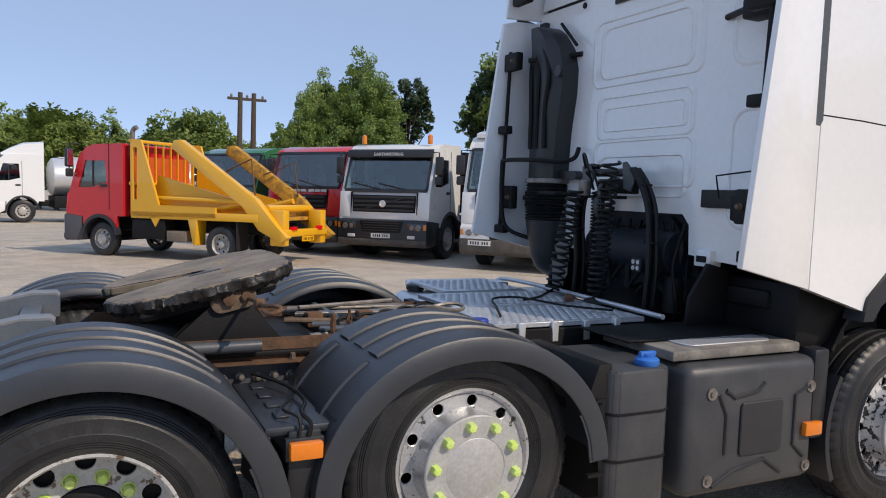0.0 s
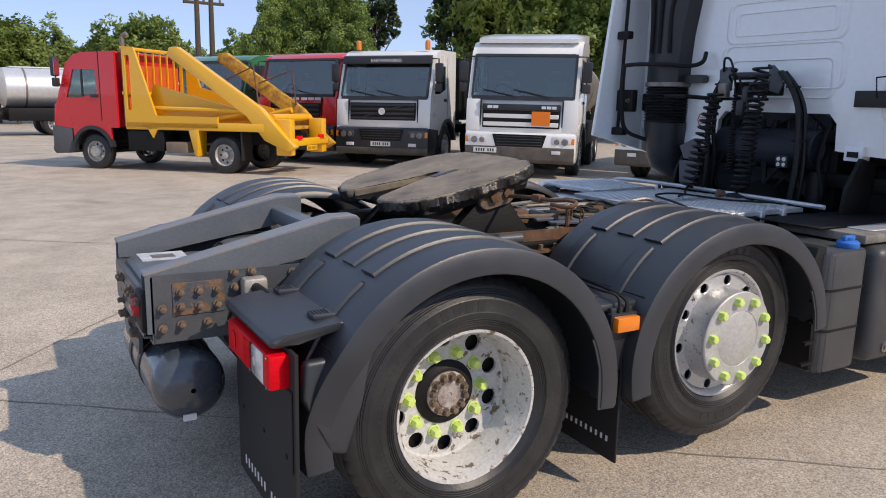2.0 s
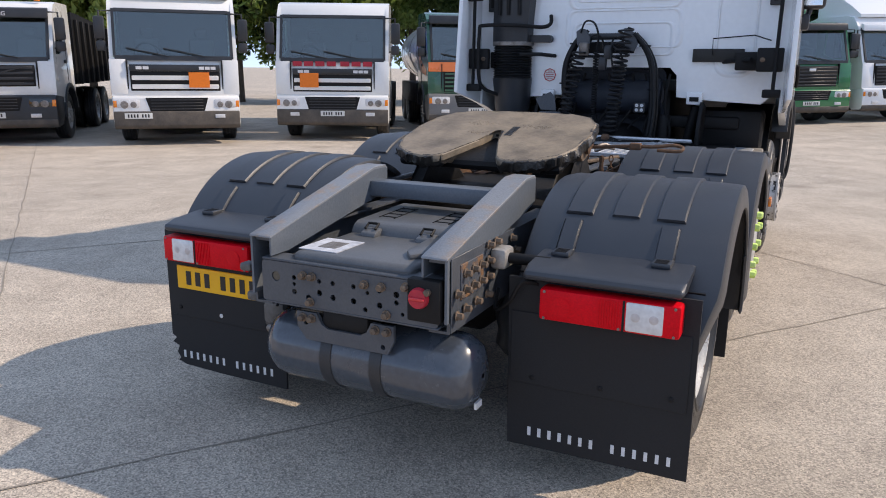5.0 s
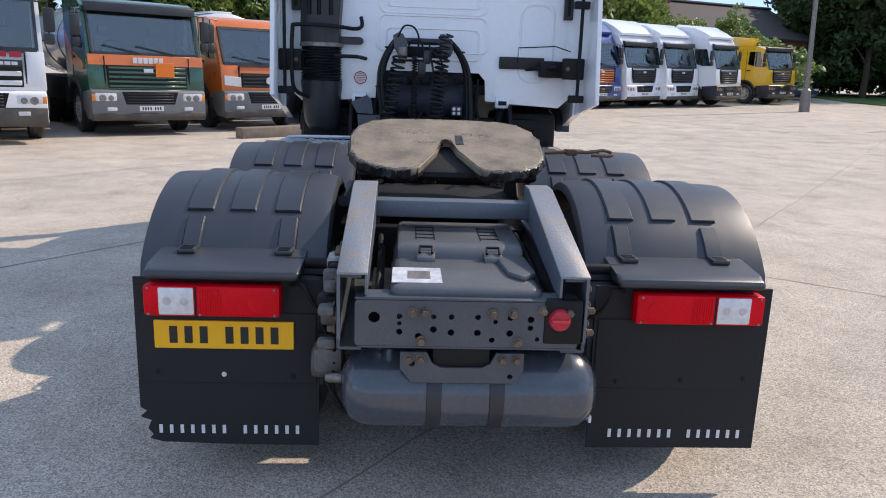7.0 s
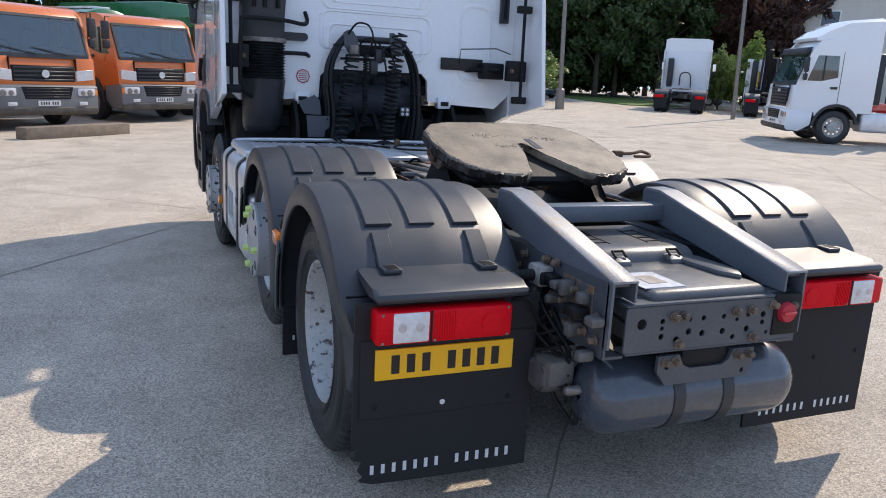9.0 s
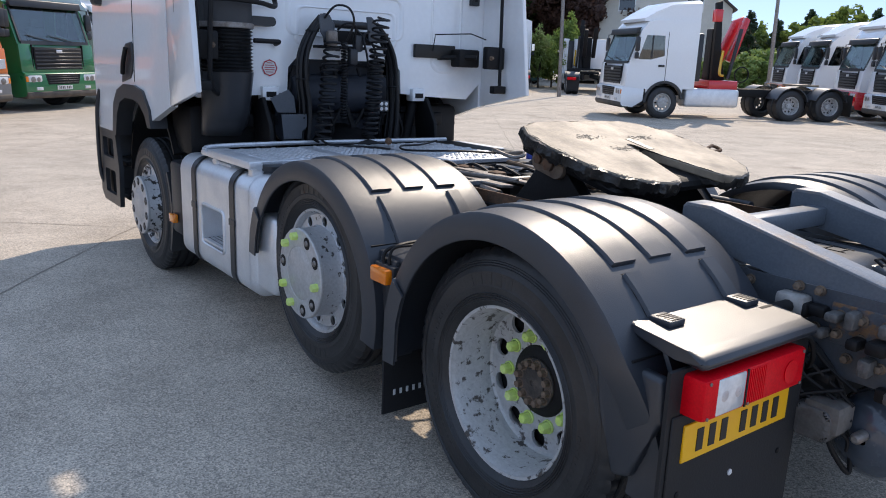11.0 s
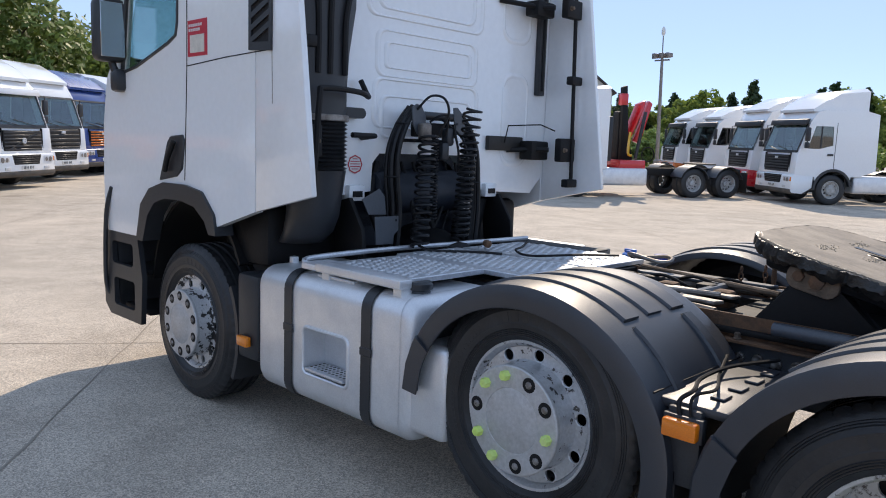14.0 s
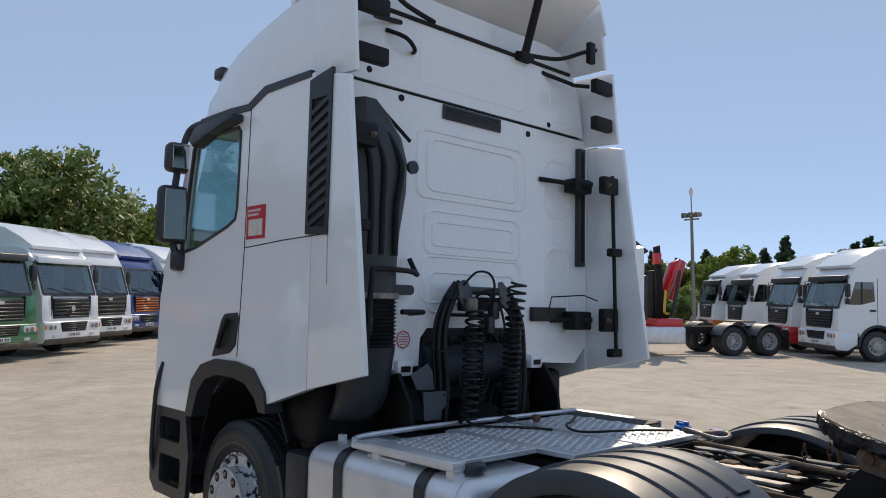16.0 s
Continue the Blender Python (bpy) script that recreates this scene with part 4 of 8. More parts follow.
def skip_lorry():
    root = lorry("skip_lorry", (0.39, 17.2), 134, "red cab skip lorry with a yellow skip-loader body and arms", RED, surf("grey_bumper", (0.10, 0.10, 0.105), rough=0.55), W=2.2, length=1.75, height=2.62, small=True, fa=-1.05, ws=(1.55, 2.32), grille=(3, 0.98, 1.3, 0.65), body="none", axles=(-4.4,), tail=5.7, visor=None, category="skip lorry")
    for s in (1, -1):
        y = s * 0.98
        part("loader_arm", prism(B(), [(-3.15, 2.70), (-3.35, 2.72), (-5.35, 1.42), (-5.9, 0.82), (-6.15, 0.62), (-5.95, 0.5), (-5.4, 0.75), (-5.0, 1.28), (-3.1, 2.52)], y - 0.09, y + 0.09, "y", 0.02), YELLOW if s > 0 else YELLOW_RUST, root, "yellow lifting arm" if s > 0 else "rusty yellow lifting arm")
        part("arm_ram", tube(B(), [(-4.0, y * 0.86, 1.15), (-5.1, y * 0.86, 1.38)], 0.07, 12), YELLOW, root)
        part("side_panel", plate(B(), [(-1.95, 0.98), (-4.3, 0.98), (-4.3, 1.22), (-2.75, 1.24), (-2.25, 2.72), (-1.95, 2.74)], [rrect(-2.14, 1.35, -2.02, 2.55, 0.04)], s * 1.05 - 0.03, s * 1.05 + 0.03, "y"), YELLOW, root)
        part("trough_side", prism(B(), [(-2.35, 1.22), (-4.75, 1.22), (-4.6, 1.42), (-2.55, 1.92)], *sorted((s * 0.80, s * 0.84)), "y"), YELLOW, root)
        part("trough_rail", tube(B(), [(-2.55, s * 0.92, 1.40), (-4.9, s * 0.98, 1.36)], 0.05, 8), YELLOW, root)
        part("side_beam", box(B(), (-5.4, s * 1.0 - 0.08, 0.92), (-1.95, s * 1.0 + 0.08, 1.10), 0.02), YELLOW, root)
        part("stabiliser_leg", box(B(), (-5.95, s * 0.8 - 0.12, 0.42), (-5.6, s * 0.8 + 0.12, 1.2), 0.03), YELLOW, root)
        part("mud_flap", box(B(), (-4.86, s * 0.85 - 0.22, 0.30), (-4.84, s * 0.85 + 0.22, 0.92), 0.004, 1), FLAP, root)
        part("guard_plate", prism(B(), [(-3.55, 0.98), (-3.70, 0.36), (-3.78, 0.36), (-3.82, 0.98)], *sorted((s * 0.75, s * 1.08)), "y", 0.01), YELLOW, root)
        part("gusset", prism(B(), [(-2.5, 0.98), (-2.65, 0.74), (-2.8, 0.98)], *sorted((s * 1.04, s * 1.08)), "y"), YELLOW, root)
        part("chain", tube(B(), [(-5.2, y * 0.9, 1.5), (-5.1, y * 0.9, 2.3), (-4.3, y * 0.8, 2.0)], 0.02, 5), RUST, root)
        part("tail_lamp", box(B(), (-6.0, s * 0.55 - 0.12, 0.72), (-5.95, s * 0.55 + 0.12, 0.84), 0.01), RED_LENS, root)
    for z in (1.72, 2.7):
        part("headboard_rail", box(B(), (-2.0, -1.08, z - 0.035), (-1.9, 1.08, z + 0.035), 0.01), YELLOW, root)
    for k in range(9):
        y = -1.05 + k * 2.1 / 8
        part("headboard_post", box(B(), (-1.98, y - 0.012, 1.1), (-1.94, y + 0.012, 2.7)), YELLOW, root)
    part("deck", box(B(), (-5.6, -0.9, 0.95), (-1.95, 0.9, 1.03), 0.01), YELLOW_RUST, root)
    part("cross_beam", box(B(), (-6.0, -0.95, 0.62), (-5.75, 0.95, 0.78), 0.02), YELLOW, root)
    part("cross_tube", lathe(B(), [(0.09, -0.9), (0.09, 0.9)], 14, at=(-5.5, 0, 1.22), cap=True), YELLOW, root)
    part("exhaust_pipe", tube(B(), curve([(-1.85, 0.9, 1.0), (-1.85, 0.9, 2.7), (-1.87, 0.9, 2.95), (-1.98, 0.9, 3.02)]), 0.055, 10), STEEL, root)
    part("mesh_panel", box(B(), (-1.93, -1.0, 1.1), (-1.91, 1.0, 2.35), 0.004, 1), surf("orange_mesh", (0.62, 0.10, 0.015), (0.45, 0.08, 0.02), rough=0.6, big=5), root, "orange-red mesh panel")
    part("timber_block", box(B(), (-3.5, 0.7, 0.42), (-2.95, 1.06, 0.66), 0.02), WOOD, root)
    part("tool_locker", box(B(), (-2.9, 0.55, 0.45), (-1.95, 1.05, 0.9), 0.03), DARK, root)
    number_plate(root, -6.01, 0.56, True, True)


skip_lorry()

# a small parked car by the far tanker


def car(at, heading, mat, label):
    root = thing("car", label, "car", stand(at[0], at[1], heading), "parked cars")
    part("body", prism(B(), [(0, 0.35), (0.02, 0.62), (-0.9, 0.86), (-3.7, 0.92), (-4.2, 0.85), (-4.25, 0.4), (-3.9, 0.25), (-0.3, 0.22)], -0.86, 0.86, "y", 0.06, 3), mat, root)
    part("cabin", prism(B(), [(-0.85, 0.84), (-1.65, 1.38), (-3.0, 1.42), (-3.75, 0.92)], -0.70, 0.70, "y", 0.08, 3), GLASS_DARK, root)
    part("roof", prism(B(), [(-1.6, 1.385), (-2.0, 1.45), (-2.7, 1.46), (-3.05, 1.425)], -0.68, 0.68, "y", 0.02), mat, root)
    for s in (1, -1):
        part("head_lamp", box(B(), (-0.1, s * 0.62 - 0.16, 0.55), (0.03, s * 0.62 + 0.16, 0.68), 0.02), CLEAR_LENS, root)
        for x in (-0.8, -3.4):
            w = part("wheel", lathe(B(), [(0.2, 0.08), (0.19, 0.09), (0.1, 0.07), (0.001, 0.075)], 20), RIM, root, at=pose(x, s * 0.8, 0.31, 0, 0, 0 if s > 0 else 180))
            part("tyre", lathe(B(), [(0.2, -0.09), (0.29, -0.1), (0.31, -0.07), (0.31, 0.07), (0.29, 0.1), (0.2, 0.09)], 28), RUBBER, w)


TEAL = paint("teal_paint", (0.05, 0.12, 0.12), 0.1)
NAVY = paint("navy_paint", (0.02, 0.035, 0.08), 0.05)
car((1.0, 28.6), 200, TEAL, "small teal parked hatchback beside the tanker")
car((40.0, -23.0), 200, NAVY, "dark blue parked car beyond the yard gate")
car((35.5, -33.0), 210, TEAL, "dark parked car under the trees")

# ---- timber beam on the yard ----
bm = B()
box(bm, (-1.3, -0.15, 0.0), (1.3, 0.15, 0.24), 0.015)
solid("timber_beam", bm, WOOD, "weathered timber baulk lying on the concrete", "beam", at=stand(14.55, 3.0, -45))

# ---- trees ----


def tree_meshes(seed, leaf, h, spread, bottom, clumps, per, size, kind="round"):
    rnd = random.Random(seed)
    bm = B()
    lean = [(0, 0, 0)]
    for i in range(1, 6):
        lean.append((rnd.uniform(-0.12, 0.12) * i * 0.3, rnd.uniform(-0.12, 0.12) * i * 0.3, h * 0.85 * i / 5))
    r0 = h * 0.022
    tube(bm, curve(lean, 3), [r0 * (1 - 0.85 * i / 15) for i in range(16)], 8)
    verts, faces = [], []
    centres = []
    for k in range(clumps):
        if kind == "cone":
            t = rnd.random() ** 1.3
            z = bottom + (h - bottom) * t
            rad = spread * (1 - t) ** 0.8 * (0.8 + 0.25 * math.sin(z * 5.0)) + 0.1
            g = rnd.uniform(0, 2 * math.pi)
            q = rad * math.sqrt(rnd.uniform(0.25, 1))
            c = Vector((q * math.cos(g), q * math.sin(g), z - 0.15 * q))
            cr = 0.35 + 0.4 * (1 - t)
        else:
            while True:
                v = Vector((rnd.uniform(-1, 1), rnd.uniform(-1, 1), rnd.uniform(-1, 1)))
                if 0.25 < v.length < 1:
                    break
            lump = 0.82 + 0.3 * noise.noise(v * 1.7 + Vector((seed, 0, 0)))
            v = v * (0.62 + 0.38 * v.length) * lump
            z = bottom + (h - bottom) * (0.5 + 0.5 * v.z)
            taper = 1.0 - 0.35 * max(v.z, 0)
            c = Vector((v.x * spread * taper, v.y * spread * taper, z))
            cr = rnd.uniform(0.35, 0.75) * spread * 0.24
        centres.append((c, cr))
    for k in range(0, len(centres), max(len(centres) // 16, 1)):
        c = centres[k][0]
        z0 = max(bottom * 0.7, c.z * 0.55)
        tube(bm, curve([(0, 0, z0), (c.x * 0.45, c.y * 0.45, (z0 + c.z) / 2 + 0.2), tuple(c)], 3), [r0 * 0.35 * (1 - 0.8 * i / 6) for i in range(7)], 5)
    trunk = mesh_of("trunk", bm, BARK)
    for c, cr in centres:
        for j in range(per):
            d = Vector((rnd.gauss(0, 1), rnd.gauss(0, 1), rnd.gauss(0, 0.8)))
            p = c + d.normalized() * cr * rnd.random() ** 0.45
            s = size * rnd.uniform(0.6, 1.3)
            a = Vector((rnd.gauss(0, 1), rnd.gauss(0, 1), rnd.gauss(0, 1))).normalized()
            b = a.orthogonal().normalized()
            i = len(verts)
            verts += [p + a * s, p + b * s * 0.55, p - a * s * 0.9, p - b * s * 0.5]
            faces.append((i, i + 1, i + 2, i + 3))
    me = bpy.data.meshes.new("crown")
    me.from_pydata([tuple(v) for v in verts], [], faces)
    me.materials.append(leaf)
    return trunk, me


KINDS = {
    "birch": tree_meshes(1, LEAF, 9.0, 3.0, 1.5, 150, 70, 0.16),
    "broad": tree_meshes(2, LEAF_OAK, 8.0, 4.2, 1.6, 190, 70, 0.17),
    "dark": tree_meshes(3, LEAF_DARK, 10.0, 4.6, 1.2, 210, 70, 0.19),
    "copper": tree_meshes(4, LEAF_COPPER, 10.0, 4.4, 2.0, 180, 70, 0.19),
    "conifer": tree_meshes(5, NEEDLE, 10.0, 2.6, 1.0, 210, 60, 0.15, "cone"),
    "pine": tree_meshes(6, NEEDLE, 10.0, 2.4, 4.5, 90, 80, 0.16),
    "birch_fine": tree_meshes(1, LEAF, 9.0, 3.0, 1.2, 190, 170, 0.085),
    "far_conifer": tree_meshes(15, NEEDLE, 10.0, 2.6, 0.6, 110, 45, 0.24, "cone"),
    "far_broad": tree_meshes(12, LEAF_OAK, 8.0, 4.2, 0.6, 110, 45, 0.28),
    "thicket": tree_meshes(8, LEAF_DARK, 4.0, 3.2, 0.1, 120, 70, 0.17),
    "bush": tree_meshes(7, LEAF, 3.6, 2.6, 0.2, 110, 70, 0.14),
}
WORDS = {
    "birch": "tall green broadleaf tree with an airy crown", "broad": "rounded olive-green tree in full leaf", "dark": "large dark green tree with dense shade",
    "copper": "tall copper-leaved beech tree in full leaf", "conifer": "dark green conifer with drooping boughs", "pine": "scots pine with a bare lower trunk", "bush": "green shrub at the yard edge", "thicket": "dark green thicket under the tall trees", "birch_fine": "tall green birch with fine dense foliage", "far_conifer": "distant dark conifer beyond the yard", "far_broad": "distant olive-green tree beyond the yard",
}


def tree(kind, x, y, h, rz=0, wide=1.0):
    base = {"birch": 9.0, "broad": 8.0, "dark": 10.0, "copper": 10.0, "conifer": 10.0, "pine": 10.0, "bush": 3.6, "thicket": 4.0, "birch_fine": 9.0, "far_conifer": 10.0, "far_broad": 8.0}[kind]
    k = h / base
    root = thing("bush" if kind in ("bush", "thicket") else "tree", WORDS[kind], "bush" if kind in ("bush", "thicket") else "tree", pose(x, y, ground_z(x, y) - 0.03, 0, 0, rz), kind.replace("_", " ") + " trees")
    root.scale = (k * wide, k * wide, k)
    part("trunk", KINDS[kind][0], None, root)
    part("crown", KINDS[kind][1], None, root)


rnd = random.Random(11)
# behind the row, from the skip lorry on
for kind, x, y, h in (("birch_fine", 9.4, 31.3, 6.0), ("birch_fine", 10.6, 32.9, 7.6), ("birch_fine", 12.0, 31.5, 8.4), ("birch_fine", 12.5, 30.5, 8.0), ("birch_fine", 13.8, 33.3, 6.4), ("pine", 15.0, 32.2, 8.2), ("conifer", 11.0, 33.4, 7.0), ("pine", 18.4, 29.6, 8.4), ("birch", 19.7, 29.4, 10.0), ("broad", 21.2, 28.2, 9.6), ("broad", 21.6, 26.2, 8.2), ("birch", 22.6, 24.1, 8.6), ("conifer", 23.4, 25.6, 8.6), ("broad", 24.1, 22.1, 8.4), ("dark", 25.5, 20.1, 8.6), ("broad", 27.0, 18.0, 8.4), ("birch", 28.2, 15.5, 8.4), ("dark", 29.6, 13.0, 8.8), ("broad", 30.8, 10.0, 8.4), ("birch", 32.2, 6.9, 8.0), ("dark", 34.2, 4.4, 8.0)):
    tree(kind, x, y, h, rnd.uniform(0, 360), rnd.uniform(0.8, 1.0))
# the far line beyond the tanker
for i in range(24):
    tree(rnd.choice(("broad", "birch", "broad", "birch")), -12 + i * 1.2 + rnd.uniform(-0.6, 0.6), 51 + rnd.uniform(-2, 3), rnd.uniform(5.2, 7.6), rnd.uniform(0, 360), 1.0)
# oak beyond the far end of the row, trees by the house
for kind, x, y, h in (("broad", 36.4, -6.7, 8.8), ("dark", 38.5, -3.6, 8.4), ("broad", 39.7, -10.8, 7.2), ("dark", 36.1, 0.4, 8.2), ("birch", 38.9, -17.8, 5.1), ("broad", 40.1, -15.2, 4.8), ("bush", 37.5, -19.1, 3.6), ("broad", 49.7, -28.0, 6.8), ("birch", 52.2, -30.6, 7.5)):
    tree(kind, x, y, h, rnd.uniform(0, 360), rnd.uniform(0.95, 1.15))
# the dark copse over the grass
for kind, x, y, h in (("dark", 44.2, -28.8, 10.5), ("dark", 47.3, -27.4, 10.5), ("dark", 45.6, -31.4, 11.0), ("dark", 43.6, -33.8, 11.0), ("dark", 50.0, -34.5, 11.5), ("copper", 41.5, -38.3, 9.6), ("copper", 38.4, -40.7, 9.4), ("dark", 42.3, -42.3, 10.0), ("birch", 31.6, -28.9, 3.6), ("bush", 32.2, -30.6, 3.2), ("bush", 34.2, -29.6, 3.4), ("dark", 47.0, -37.4, 11.0)):
    tree(kind, x, y, h, rnd.uniform(0, 360), rnd.uniform(0.85, 1.1))
for x, y, h in ((46.3, -25.9, 3.4), (49.2, -29.5, 4.0), (47.6, -32.9, 4.4), (46.0, -35.9, 4.4), (44.4, -38.8, 4.4), (42.3, -44.3, 4.6), (39.3, -43.2, 4.2), (54.1, -32.6, 5.0), (56.2, -28.2, 4.5)):
    tree("thicket", x, y, h, rnd.uniform(0, 360), 1.2)
for kind, x, y, h in (("dark", 55.1, -31.7, 11.0), ("dark", 52.9, -39.6, 12.0), ("birch", 29.8, -29.3, 4.2)):
    tree(kind, x, y, h, rnd.uniform(0, 360), 1.0)
# the distant wood past the far row
for i in range(46):
    tree(rnd.choice(("far_conifer", "far_broad", "far_broad", "far_conifer", "far_broad")), 54 - i * 1.25 + rnd.uniform(-0.6, 0.6), -77 - i * 0.15 + rnd.uniform(-4, 4), rnd.uniform(6.4, 9.0), rnd.uniform(0, 360), 1.0)
for i in range(7):
    tree("bush", 27 - i * 2.3, -41.0 - i * 0.6 + rnd.uniform(-1, 1), rnd.uniform(2.0, 3.4), rnd.uniform(0, 360), 1.2)

# ---- houses, pole, lamp masts ----


def house(at, heading, L, W, eaves, ridge, wall, label, windows, chimney=True):
    root = thing("house", label, "house", pose(at[0], at[1], ground_z(*at), 0, 0, heading))
    part("wall", prism(B(), [(-W / 2, 0), (W / 2, 0), (W / 2, eaves), (0, ridge), (-W / 2, eaves)], -L / 2, L / 2, "x"), wall, root)
    for s in (1, -1):
        k = math.hypot(W / 2, ridge - eaves)
        m = Matrix.Translation((0, s * W / 4, (eaves + ridge) / 2)) @ Matrix.Rotation(-s * math.atan2(ridge - eaves, W / 2), 4, "X")
        part("roof", box(B(), (-L / 2 - 0.25, -k / 2 - 0.3, 0.02), (L / 2 + 0.25, k / 2 + 0.1, 0.16), 0.02, 1), ROOF, root, at=m)
    if chimney:
        part("chimney", box(B(), (-L / 2 + 0.4, -0.4, ridge - 0.6), (-L / 2 + 1.3, 0.4, ridge + 1.5), 0.04), BRICK, root)
    for face, u, z, w, h in windows:
        if face == "end":
            lo, hi = (-L / 2 - 0.03, u - w / 2, z), (-L / 2 + 0.05, u + w / 2, z + h)
        else:
            lo, hi = (u - w / 2, W / 2 - 0.05, z), (u + w / 2, W / 2 + 0.03, z + h)
        win = part("window", box(B(), lo, hi, 0.01, 1), WHITE_OLD, root)
        mid = (Vector(lo) + Vector(hi)) / 2
        half = (Vector(hi) - Vector(lo)) / 2
        half = Vector((half.x + 0.008, half.y - 0.07, half.z - 0.07)) if face == "end" else Vector((half.x - 0.07, half.y + 0.008, half.z - 0.07))
        part("pane", box(B(), mid - half, mid + half), GLASS_DARK, win)


house((47.5, -19.6), -68, 10, 7.5, 3.6, 5.6, BRICK, "red brick house with a dark tiled roof beyond the trees", [("end", 0, 1.8, 1.4, 1.2), ("side", -3, 1.8, 1.4, 1.2), ("side", 2, 1.8, 1.4, 1.2)])
house((37.6, -47.4), -50, 12, 9, 5.3, 9.0, RENDER_WALL, "cream rendered gable house with a brick chimney", [("end", -1.97, 5.0, 1.2, 1.3), ("end", 2.66, 5.0, 1.2, 1.3), ("end", 0, 1.2, 1.3, 1.4), ("side", -3, 2.0, 1.2, 1.3)])
pole = thing("utility_pole", "twin brown timber utility pole with crossarm", "pole", pose(7.7, 36.5, ground_z(7.7, 36.5)))
for dx in (-0.35, 0.35):
    part("post", lathe(B(), [(0.17, 0), (0.12, 6.7), (0.001, 6.72)], 10, "z", at=(dx, 0, 0)), BARK, pole)
part("crossarm", box(B(), (-1.0, -0.08, 6.3), (1.0, 0.08, 6.44), 0.02), BARK, pole)
for dx in (-0.8, 0, 0.8):
    part("insulator", lathe(B(), [(0.05, 6.44), (0.07, 6.52), (0.04, 6.6), (0.001, 6.62)], 8, "z", at=(dx, 0, 0)), STEEL, pole)


def mast(x, y, h, label, lamps=True):
    m = thing("lamp_mast", label, "lamp mast", pose(x, y, ground_z(x, y), -2))
    part("pole", lathe(B(), [(0.22 if lamps or x > 28 else 0.10, 0), (0.20 if lamps or x > 28 else 0.10, 0.9), (0.11 if lamps or x > 28 else 0.09, 1.0), (0.07, h), (0.001, h + 0.02)], 12, "z"), STEEL, m)
    if lamps:
        part("crossbar", box(B(), (-0.42, -0.04, h - 0.42), (0.42, 0.04, h - 0.34), 0.01), STEEL, m)
        for s in (-0.38, 0.0, 0.38):
            part("floodlight", prism(B(), [(-0.15, -0.11), (0.14, -0.14), (0.16, 0.14), (-0.14, 0.10)], -0.14, 0.14, "y", 0.02), STEEL, m, at=pose(s, 0, h - 0.15, 0, 0, 60))
        part("finial", tube(B(), [(0, 0, h), (0, 0, h + 0.9)], 0.03, 6), STEEL, m)
        part("camera_dome", lathe(B(), [(0.001, h + 0.8), (0.10, h + 0.95), (0.10, h + 1.2), (0.001, h + 1.35)], 12, "z"), PLATE_WHITE, m)


mast(19.6, -33.4, 6.5, "grey lamp mast with floodlights and a white camera dome")
mast(28.9, -17.0, 9.0, "plain grey lamp post with a thick base", False)
mast(24.1, -23.2, 9.0, "plain grey flagpole beside the drive", False)

# grass verge beyond the yard
bm = B()
verge = [(34.0, -24.6), (38.5, -24.6), (52.0, -27.0), (50.0, -33.0), (40.0, -31.0), (33.5, -28.0)]
prism(bm, verge, 0.0, 0.05, "z")
for v in bm.verts:
    v.co.z += ground_z(v.co.x, v.co.y)
solid("grass_verge", bm, GRASS, "mown grass verge beyond the yard edge", kind="structure")

# ---- the tractor unit in the middle of the yard ----
TU = thing("tractor_unit", "white six-wheel tractor unit with lifted mid axle and black mudguards", "tractor unit")

# wheels: rear pair on twin tyres, lifted middle pair, front pair
T_MAIN = tyre_mesh("main_tyre", 0.500, 0.30, 224, 0.014)
BOLT = mesh_of("bolt", lathe(lathe(B(), [(0.018, 0.0), (0.018, 0.004), (0.001, 0.0042)], 10), [(0.0125, 0.004), (0.0125, 0.024), (0.007, 0.027), (0.001, 0.027)], 6), RUST_LIGHT)
NUT = mesh_of("wheel_nut", lathe(B(), [(0.021, 0), (0.021, 0.012), (0.015, 0.014), (0.015, 0.034), (0.010, 0.040), (0.001, 0.041)], 8), STEEL)
NUT_SOCKET = mesh_of("nut_socket", lathe(B(), [(0.030, 0), (0.030, 0.003), (0.026, 0.004), (0.001, 0.004)], 16), DARK)
NUTCAP = mesh_of("nut_cap", lathe(lathe(B(), [(0.021, 0), (0.021, 0.036), (0.016, 0.042), (0.001, 0.043)], 6), [(0.026, 0.0), (0.026, 0.010), (0.021, 0.011)], 14), LIME)


RAIL_HOLE = mesh_of("rail_hole", lathe(B(), [(0.009, 0), (0.009, 0.0012), (0.001, 0.0013)], 8), DARK)


def rim_drive(paint_of):
    bm = B()
    rf = 0.300
    lathe(bm, [(0.275, -0.16), (0.285, -0.02), (0.280, 0.06), (0.290, 0.105), (rf, 0.115), (rf + 0.004, 0.122), (rf, 0.129), (rf - 0.010, 0.127), (rf - 0.014, 0.116), (0.279, 0.106), (0.277, 0.02), (0.272, 0.012), (0.270, -0.045), (0.262, -0.055)], 56)
    holes = [disc_pts(0.219 * math.cos(radians(36 * k)), 0.219 * math.sin(radians(36 * k)), 0.034, 14) for k in range(10)]
    plate(bm, disc_pts(0, 0, 0.268, 56), holes, -0.067, -0.054, "y")
    return mesh_of("rim", bm, paint_of, 35)


